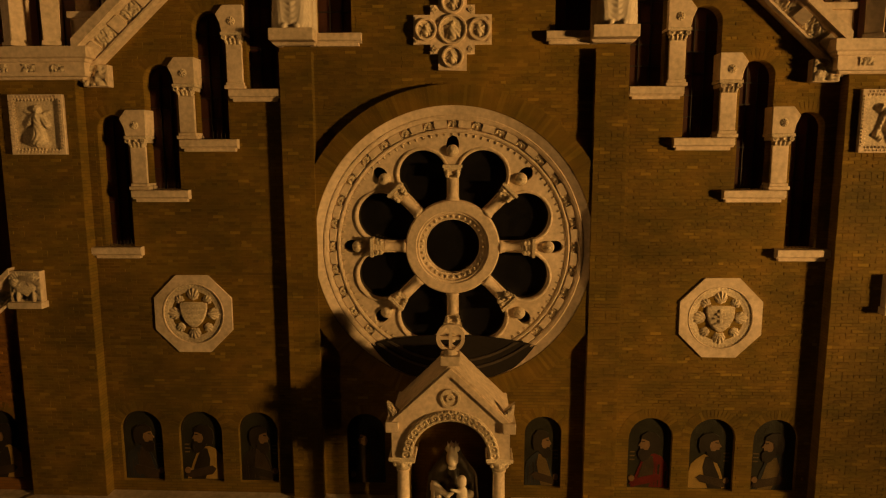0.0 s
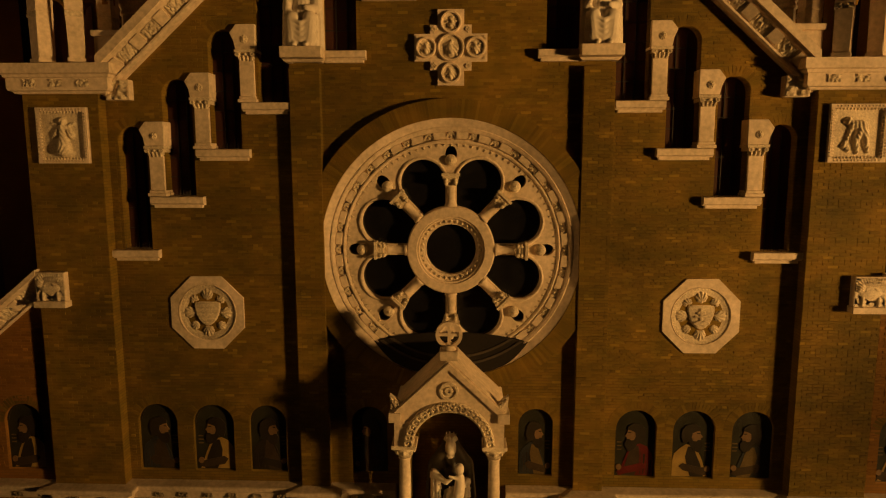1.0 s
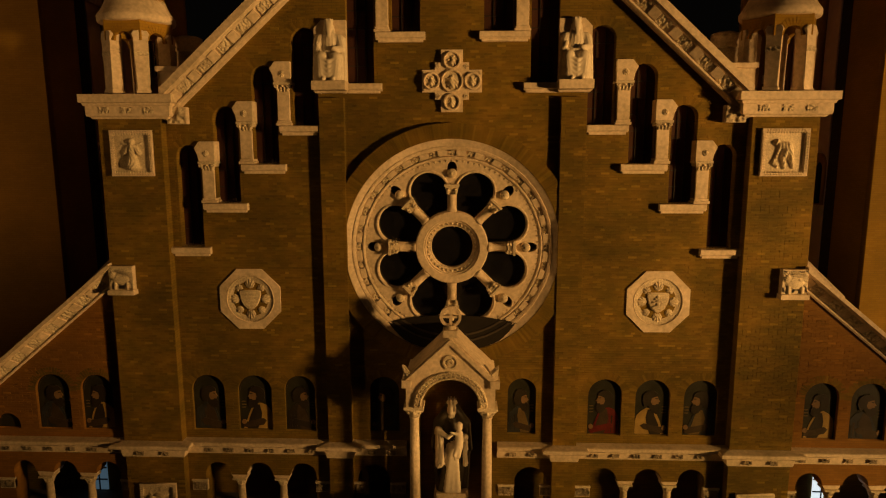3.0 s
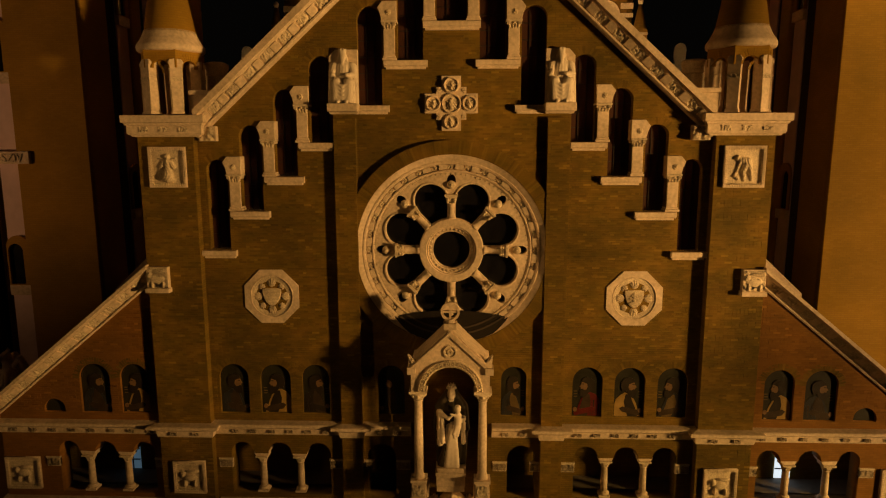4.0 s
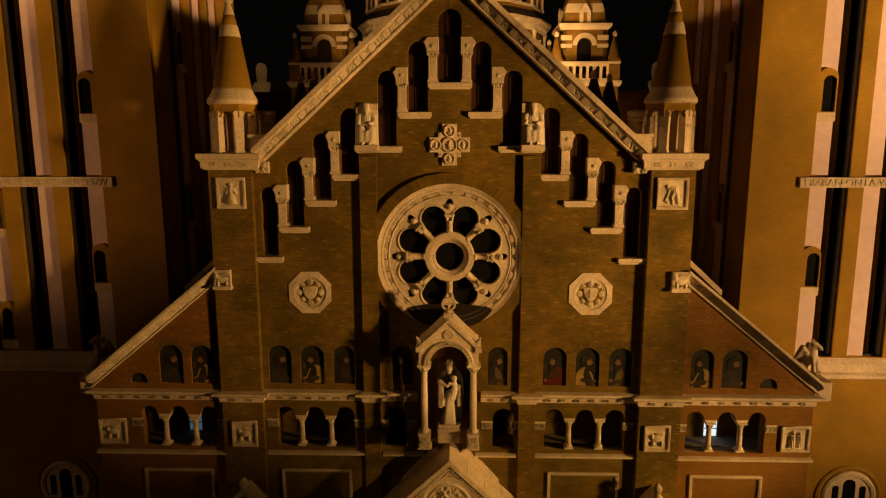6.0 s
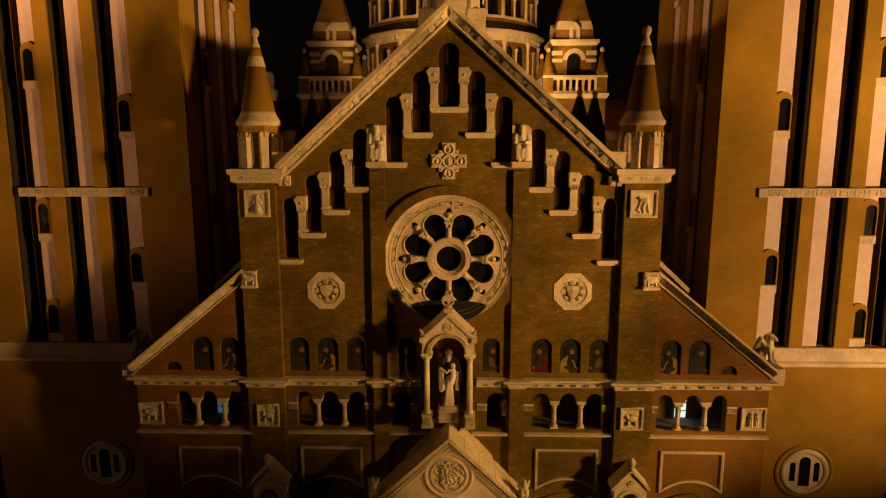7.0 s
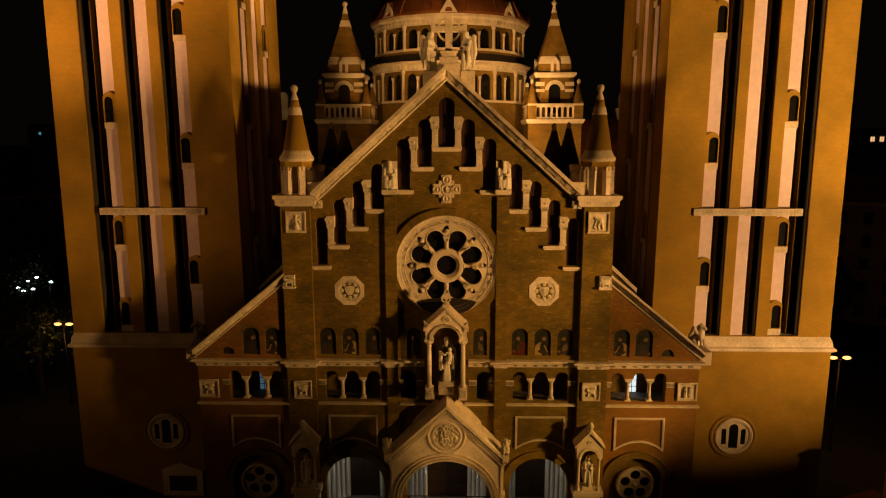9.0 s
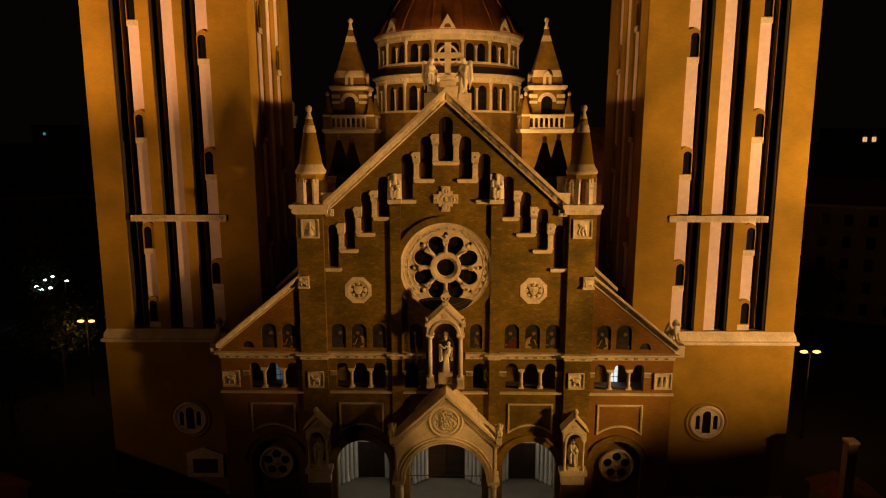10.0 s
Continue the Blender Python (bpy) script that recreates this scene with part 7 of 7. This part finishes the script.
    part("finial", lathe([(0.3, 20.6), (0.2, 21.0), (0.14, 21.3), (0.28, 21.5), (0.28, 21.7), (0, 21.9)], 12), STONE, th)
    return th


S0 = stair_spire(-11.07)
copy_thing(S0, pose(10.68, 29.5, 20.95))
for s in (-1, 1):
    # dark little turrets on the roofs between gable and crossing
    for x, y, h in ((10.2, 15.5, 30.2), (8.3, 11.0, 30.0)):
        th = thing("roof_turret", (s * x, y, 19), "dark unlit round roof turret with a cone top", "turret", "roof turrets")
        part("drum", lathe([(0.95, 0), (0.95, 7.2), (1.15, 7.3), (1.15, 7.5)], 16), BRICKWORK, th)
        part("cone", lathe([(1.05, 7.5), (0.2, h - 19.6)], 16), LEAD_AND_SHADE, th)
        part("finial", lathe([(0.2, h - 19.6), (0.14, h - 19.4), (0.22, h - 19.2), (0, h - 19)], 10), STONE, th)
    th = thing("transept_corner", (s * 23.6, 51, 31.4), "tall pale stone transept corner with a rounded stone finial", "wall", "transept corners")
    b = prism([(s * 1.9, -31.4), (s * 1.9, -1.2), (s * 1.45, 0.4), (s * 0.75, 1.35), (-s * 0.95, 1.4), (-s * 0.95, 1.1), (s * 0.1, -3.2), (s * 0.1, -31.4)], -0.4, 0.4)
    bmesh.ops.recalc_face_normals(b, faces=b.faces[:])
    part("shoulder", b, STONE, th)
    part("head", prism([(-0.5, 1.4), (-0.62, 2.4)] + [(0.6 * math.cos(t), 2.9 + 0.75 * math.sin(t)) for t in [math.pi * (1 - i / 10) for i in range(11)]] + [(0.5, 1.4)], -0.25, 0.25), STONE, th)

# ---- cross and angels on the gable's top ----
th = thing("gable_pedestal", (0.14, 0.75, 32.15), "stepped stone pedestal on the gable's top", "pedestal")
for sx in (-1, 1):
    part("side_block", bbox(*sorted((sx * 0.72, sx * 1.62)), -0.55, 0.75, -0.9, 0.78, 0.04), STONE, th)
part("base", bbox(-0.7, 0.7, -0.5, 0.7, -0.5, 1.25, 0.04), STONE, th)
part("step", bbox(-0.58, 0.58, -0.45, 0.6, 1.25, 1.62, 0.03), STONE, th)
part("block", bbox(-0.46, 0.46, -0.38, 0.5, 1.62, 1.86, 0.03), STONE, th)
part("cap", bbox(-0.54, 0.54, -0.44, 0.56, 1.86, 2.0, 0.03), STONE, th)
th = thing("gable_cross", (0.14, 0.75, 34.15), "large stone ringed cross on the gable", "cross")
part("post", bbox(-0.22, 0.22, -0.15, 0.15, 0, 2.18, 0.03), STONE, th)
part("arms", bbox(-1.1, 1.1, -0.14, 0.14, 1.14, 1.5, 0.03), STONE, th)
part("ring", ring(0, 1.29, [(0.74, -0.09), (0.74, 0.09), (0.62, 0.09), (0.62, -0.09)], 40), STONE, th)
for s in (-1, 1):
    statue("statue", (0.1 + s * 1.08, 0.6, 32.9), 2.5, "pale stone angel with folded wings beside the gable cross", MARBLE, "gable angels", rz=-s * 58, wings=True, seed=41 + s)


# ---- surroundings in the dark ----
def street_lamp(x, y, h, twin, white, label):
    th = thing("street_lamp", (x, y, 0), label, "street lamp", "street lamps")
    part("pole", lathe([(0.12, 0), (0.1, 0.5), (0.06, h)], 10), IRON, th)
    for s in ((-1, 1) if twin else (1,)):
        ar = part("arm", limb(bmesh.new(), (0, 0, h - 0.1), (s * 0.5 if twin else 0.2, 0, h + 0.12), 0.04, 0.03), IRON, th)
        hd = ball(bmesh.new(), (s * 0.62 if twin else 0.3, 0, h + 0.1), 0.24 if white else 0.3, (1.3, 0.7, 0.5))
        part("lamp_head", hd, LAMP_WHITE if white else LAMP_ORANGE, ar)
    return th


for px, py in ((-67, 52.5), (-65.6, 52.3), (-63.4, 50.2), (-67, 56.8), (-67.4, 59.4), (-63.1, 56.3), (-62.8, 51.5)):
    street_lamp(px, py, 6.5, False, True, "white lamp on a slim street pole")
street_lamp(-41.6, 25.2, 9, True, False, "twin orange sodium street lamp")
street_lamp(35.5, 16.0, 9, True, False, "twin orange sodium street lamp")
for px, py in ((-41.6, 24.2), (35.6, 15)):
    la = bpy.data.lights.new("street_light", "POINT")
    la.energy, la.color, la.shadow_soft_size = 110, (1, 0.45, 0.1), 0.4
    new("street_light", la).location = (px, py, 8.4)


def low_house(x0, x1, y0, y1, h, rise, label):
    th = thing("low_house", ((x0 + x1) / 2, (y0 + y1) / 2, 0), label, "house", "low houses")
    a, b = (x1 - x0) / 2, (y1 - y0) / 2
    part("wall", bbox(-a, a, -b, b, 0, h, 0.03), HOUSE, th)
    part("roof", prism([(-a - 0.3, h), (a + 0.3, h), (0, h + rise)], -b - 0.3, b + 0.3), TILE, th)
    return th


low_house(-40, -28.5, -16, -5.3, 6.6, 2.4, "small neighbouring house with a tiled roof")
lh = low_house(28.6, 32.4, -2.6, 2, 3.4, 0.7, "small dark house with a chimney beside the church")
part("chimney", bbox(-1.25, -0.55, -0.8, -0.1, 3.4, 8.05, 0.03), HOUSE, lh, "pale square chimney")
part("chimney_cap", bbox(-1.32, -0.48, -0.87, -0.03, 7.95, 8.15, 0.03), STONE, lh)


def tree(x, y, h, seed):
    rnd = random.Random(seed)
    th = thing("tree", (x, y, 0), "dark leafy street tree at night", "tree", "street trees")
    b = limb(bmesh.new(), (0, 0, 0), (0.1, 0, h * 0.45), 0.25, 0.16)
    for i in range(7):
        a = TAU * i / 7 + rnd.random()
        limb(b, (0.08, 0, h * (0.33 + 0.02 * i)), (1.6 * math.cos(a), 1.6 * math.sin(a), h * (0.55 + 0.05 * i)), 0.09, 0.03)
    part("trunk", b, BARK, th)
    vs, fs = [], []
    for i in range(1400):
        c = Vector((rnd.gauss(0, 1), rnd.gauss(0, 1), rnd.gauss(0, 0.9))) * (h * 0.16)
        c.z += h * 0.72
        u = Vector((rnd.uniform(-1, 1), rnd.uniform(-1, 1), rnd.uniform(-1, 1))).normalized() * 0.22
        w = u.orthogonal().normalized() * 0.13
        n = len(vs)
        vs += [c - u, c + w, c + u, c - w]
        fs.append((n, n + 1, n + 2, n + 3))
    me = bpy.data.meshes.new("crown")
    me.from_pydata(vs, [], fs)
    me.materials.append(LEAF)
    new("crown", me).parent = th


for i, (x, y) in enumerate(((-52, 34), (-66, 50), (-46, 27), (-70, 62), (-44, 15), (52, 46), (60, 60))):
    tree(x, y, 9 + i % 3, i)


def far_house(x, y, w, d, h, rz, label):
    th = thing("apartment_house", (x, y, 0), label, "house", "houses round the square")
    th.rotation_euler = (0, 0, radians(rz))
    nx, nz = int(w / 3.2), int(h / 3.6)
    hl = []
    for j in range(nz):
        for i in range(nx):
            cx, cz = -w / 2 + w * (i + 0.5) / nx, 1.2 + 3.6 * j
            hl.append([(cx - 0.6, cz), (cx + 0.6, cz), (cx + 0.6, cz + 1.9), (cx - 0.6, cz + 1.9)])
    part("wall", slab([(-w / 2, 0), (w / 2, 0), (w / 2, h), (-w / 2, h)], hl, -d / 2, -d / 2 + 0.5), HOUSE, th)
    for q in hl:
        wd = part("window", prism([(a, c) for a, c in q], -d / 2 + 0.3, -d / 2 + 0.34), GLASS, th)
    part("body", box(bmesh.new(), -w / 2, w / 2, -d / 2 + 0.5, d / 2, 0, h), HOUSE, th)
    b = prism([(-d / 2 - 0.4, h), (d / 2 + 0.4, h), (0, h + 4)], -w / 2 - 0.3, w / 2 + 0.3)
    turned(b, Matrix.Rotation(math.pi / 2, 4, "Z"))
    part("roof", b, TILE, th)
    part("cornice", bbox(-w / 2 - 0.2, w / 2 + 0.2, -d / 2 - 0.35, -d / 2, h - 0.5, h, 0.03), STONE, th)


far_house(62, 66, 46, 12, 19, -28, "dim four-storey town house beyond the church")
far_house(-98, 120, 60, 12, 15, 20, "dim town house across the dark park")
far_house(0, -95, 70, 14, 14, 180, "dark arcaded house closing the square")

# distant blocks with a few lit windows
for x, y, w, h, lit in ((198, 262, 44, 32, ((-7.7, 27.6), (-3.5, 27.6), (6.3, 25.3), (9.1, 25.3))), (-186, 262, 30, 34, ((-9.0, 30.5),))):
    th = thing("tower_block", (x, y, 0), "distant dark block of flats with a few lit windows", "building", "distant blocks")
    part("wall", bbox(-w / 2, w / 2, 0.1, 12, 0, h, 0.05), HOUSE, th)
    part("roof", bbox(-w / 2 - 0.3, w / 2 + 0.3, -0.2, 12.3, h, h + 0.6, 0.05), LEAD_AND_SHADE, th)
    for u, v in lit:
        hw = 0.9 if x > 0 else 0.5
        wn_ = part("window", bbox(u - hw, u + hw, -0.05, 0.1, v - 1.2 * hw, v + 1.2 * hw, 0.02), WIN_WARM if x > 0 else WIN_CYAN, th, "lit window")
        part("frame", box(bmesh.new(), u - 0.05, u + 0.05, -0.1, -0.05, v - 1.2 * hw, v + 1.2 * hw), IRON, wn_)


# ---- brickwork laid brick by brick on the upper facade ----
def in_poly(x, z, poly):
    c = False
    j = len(poly) - 1
    for i in range(len(poly)):
        (xi, zi), (xj, zj) = poly[i], poly[j]
        if (zi > z) != (zj > z) and x < (xj - xi) * (z - zi) / (zj - zi) + xi:
            c = not c
        j = i
    return c


BL, BH, JOINT = 0.25, 0.066, 0.011


def courses(x0, x1, z0, z1, free, seed):
    """Bricks (x from, x to, z, depth) of a running bond with headers between, where free(x, z) holds."""
    rnd = random.Random(seed)
    out = []
    z, row = z0, 0
    while z + BH < z1:
        x = x0 - (0.13 if row % 2 else 0.0)
        while x < x1:
            w = 0.12 if (row % 6 == 0) else BL
            a, b = max(x, x0), min(x + w, x1)
            if b - a > 0.05 and free(a + 0.01, z) and free(b - 0.01, z) and free(a + 0.01, z + BH) and free(b - 0.01, z + BH):
                out.append((a, b, z, 0.003 + 0.011 * rnd.random() ** 1.5))
            x += w + JOINT
        z += BH + JOINT
        row += 1
    return out


def brick_sheet(bricks, y, parent, label="courses of small brown bricks", material=None):
    vs, fs = [], []
    c = 0.004
    for a, b, z, d in bricks:
        n = len(vs)
        z1 = z + BH
        vs += [(a, y, z), (b, y, z), (b, y, z1), (a, y, z1), (a + c, y - d, z + c), (b - c, y - d, z + c), (b - c, y - d, z1 - c), (a + c, y - d, z1 - c)]
        fs += [(n + 4, n + 5, n + 6, n + 7), (n, n + 1, n + 5, n + 4), (n + 1, n + 2, n + 6, n + 5), (n + 2, n + 3, n + 7, n + 6), (n + 3, n, n + 4, n + 7)]
    me = bpy.data.meshes.new("bricks")
    me.from_pydata(vs, [], fs)
    me.materials.append(material or BRICK_BITS)
    ob = new("bricks", me)
    ob.parent = parent
    return tagged(ob, label, kind="stuff")


solid = [arch(a - 0.02, b + 0.02, c - 0.3, d + 0.02) for a, b, c, d in STEP_WINDOWS]
solid += [arch(a - 0.02, b + 0.02, 14.6, 16.58) for a, b in NAVE_MOSAICS]


fans = [((a + b) / 2, d - (b - a) / 2, (b - a) / 2 + 0.25) for a, b, c, d in STEP_WINDOWS] + [((a + b) / 2, 16.55 - (b - a) / 2, (b - a) / 2 + 0.25) for a, b in NAVE_MOSAICS]


def free_nave(x, z):
    if any(z > q and (x - p) ** 2 + (z - q) ** 2 < r * r for p, q, r in fans):
        return False
    if z > 32.2 - 0.905 * abs(x) or 3.17 < abs(x) < 3.96:
        return False
    if (x ** 2 + (z - ROSE_Z) ** 2) < 3.74 ** 2:
        return False
    if max(abs(abs(x) - 6.32), abs(z - 19.06), (abs(abs(x) - 6.32) + abs(z - 19.06)) / 1.414) < 0.95:
        return False
    return not any(in_poly(x, z, p) for p in solid)


nave = courses(-8.6, 8.6, 14.78, 32.3, free_nave, 1)
# the courses round the relief cross are single bricks
near, rest = [], []
for q in nave:
    inside = abs(q[0] + 0.12) < 2.2 and 24.75 < q[2] < 25.6 and len(near) < 300
    (near if inside else rest).append(q)
brick_sheet(rest, 0.0, wall_front)


def brick_box(w, d):
    b = bmesh.new()
    box(b, 0, w, -d, 0.0, 0, BH)
    me = bpy.data.meshes.new("brick")
    b.to_mesh(me)
    b.free()
    me.materials.append(BRICK_ONE)
    return me


shapes = {}
for a, b_, z, d in near:
    k = (round(b_ - a, 2), round(d, 3))
    me = shapes.setdefault(k, None) or brick_box(*k)
    shapes[k] = me
    o = new("brick", me)
    o.location = (a, 0, z)
    o.parent = wall_front
for pl, (x0, x1, y) in zip(PILASTERS, ((-10.56, -8.66, -0.32), (-3.94, -3.19, -0.22), (8.66, 10.56, -0.32), (3.19, 3.94, -0.22))):
    top = 24.55 if abs(x0) > 5 else 25.15
    brick_sheet(courses(x0 + 0.005, x1 - 0.005, 14.5, top, lambda x, z: True, int(x0 * 10)), y, pl)
    brick_sheet(courses(x0 + 0.005, x1 - 0.005, 8.0, 13.95, lambda x, z: True, int(x0 * 11)), y, pl)
for s, w in zip((-1, 1), wall_aisles):
    ms = [arch(*sorted((s * a, s * b)), 14.6, 16.58) for a, b in AISLE_MOSAICS] + [arch(*sorted((s * 14.1, s * 14.9)), 14.6, 15.25)]
    x0, x1 = sorted((s * 10.57, s * 16.4))
    brick_sheet(courses(x0, x1, 14.78, 19.6, lambda x, z: z < 19.45 - 0.809 * (abs(x) - 10.42) and not any(in_poly(x, z, p) for p in ms), 30 + s), -0.1, w, "courses of small red-brown bricks", AISLE_BITS)
# brick ring round the rose: upright bricks in two rows, between the pilasters
ringer = thing("rose_arch", (0, 0, ROSE_Z), "projecting ring of radial bricks round the rose window", "arch")
part("core", ring(0, 0, [(3.27, 0.0), (3.27, -0.185), (3.74, -0.185), (3.74, 0.0)], 96), BRICKWORK, ringer)
kinds = {}
for row, (r0, r1) in enumerate(((3.275, 3.73),)):
    for half in (0, 1):
        n = 112
        for i in range(n):
            a = half * math.pi + 0.4 + (math.pi - 0.8) * (i + 0.5 * row) / n
            if abs(r1 * math.cos(a)) > 3.2:
                continue
            d = (0.0, 0.003, 0.006)[(i * 7 + row * 3) % 3]
            if (row, d) not in kinds:
                bb = bmesh.new()
                box(bb, r0, r1, -0.189 - d, -0.18, -0.032, 0.032)
                me = bpy.data.meshes.new("brick")
                bb.to_mesh(me)
                bb.free()
                me.materials.append(BRICK_ONE)
                kinds[row, d] = me
            o = new("brick", kinds[row, d])
            o.parent = ringer
            o.matrix_basis = Matrix.Rotation(-a, 4, "Y")

# fans of bricks over the small arches
fan_meshes = {}


def fan(cx, cz, r, y, name, label):
    th = thing(name, (cx, y, cz), label, "arch", "small brick arches")
    n = max(9, int(math.pi * (r + 0.12) / 0.085))
    if r not in fan_meshes:
        bb = bmesh.new()
        box(bb, r + 0.01, r + 0.24, -0.007, 0.02, -0.036, 0.036)
        me = bpy.data.meshes.new("brick")
        bb.to_mesh(me)
        bb.free()
        me.materials.append(BRICK_ONE)
        fan_meshes[r] = me
    for i in range(n):
        o = new("brick", fan_meshes[r])
        o.parent = th
        o.matrix_basis = Matrix.Rotation(-math.pi * (i + 0.5) / n, 4, "Y")


for x0, x1, z0, z1 in STEP_WINDOWS:
    r = round((x1 - x0) / 2, 2)
    fan((x0 + x1) / 2, z1 - r, r, 0.0, "window_arch", "fan of radial bricks over a narrow window")
for x0, x1 in NAVE_MOSAICS:
    r = round((x1 - x0) / 2, 2)
    fan((x0 + x1) / 2, 16.55 - r, r, 0.0, "niche_arch", "fan of radial bricks over a mosaic niche")
for s in (-1, 1):
    for a, b_ in AISLE_MOSAICS:
        r = round((b_ - a) / 2, 2)
        fan(s * (a + b_) / 2, 16.55 - r, r, -0.1, "niche_arch", "fan of radial bricks over a mosaic niche")
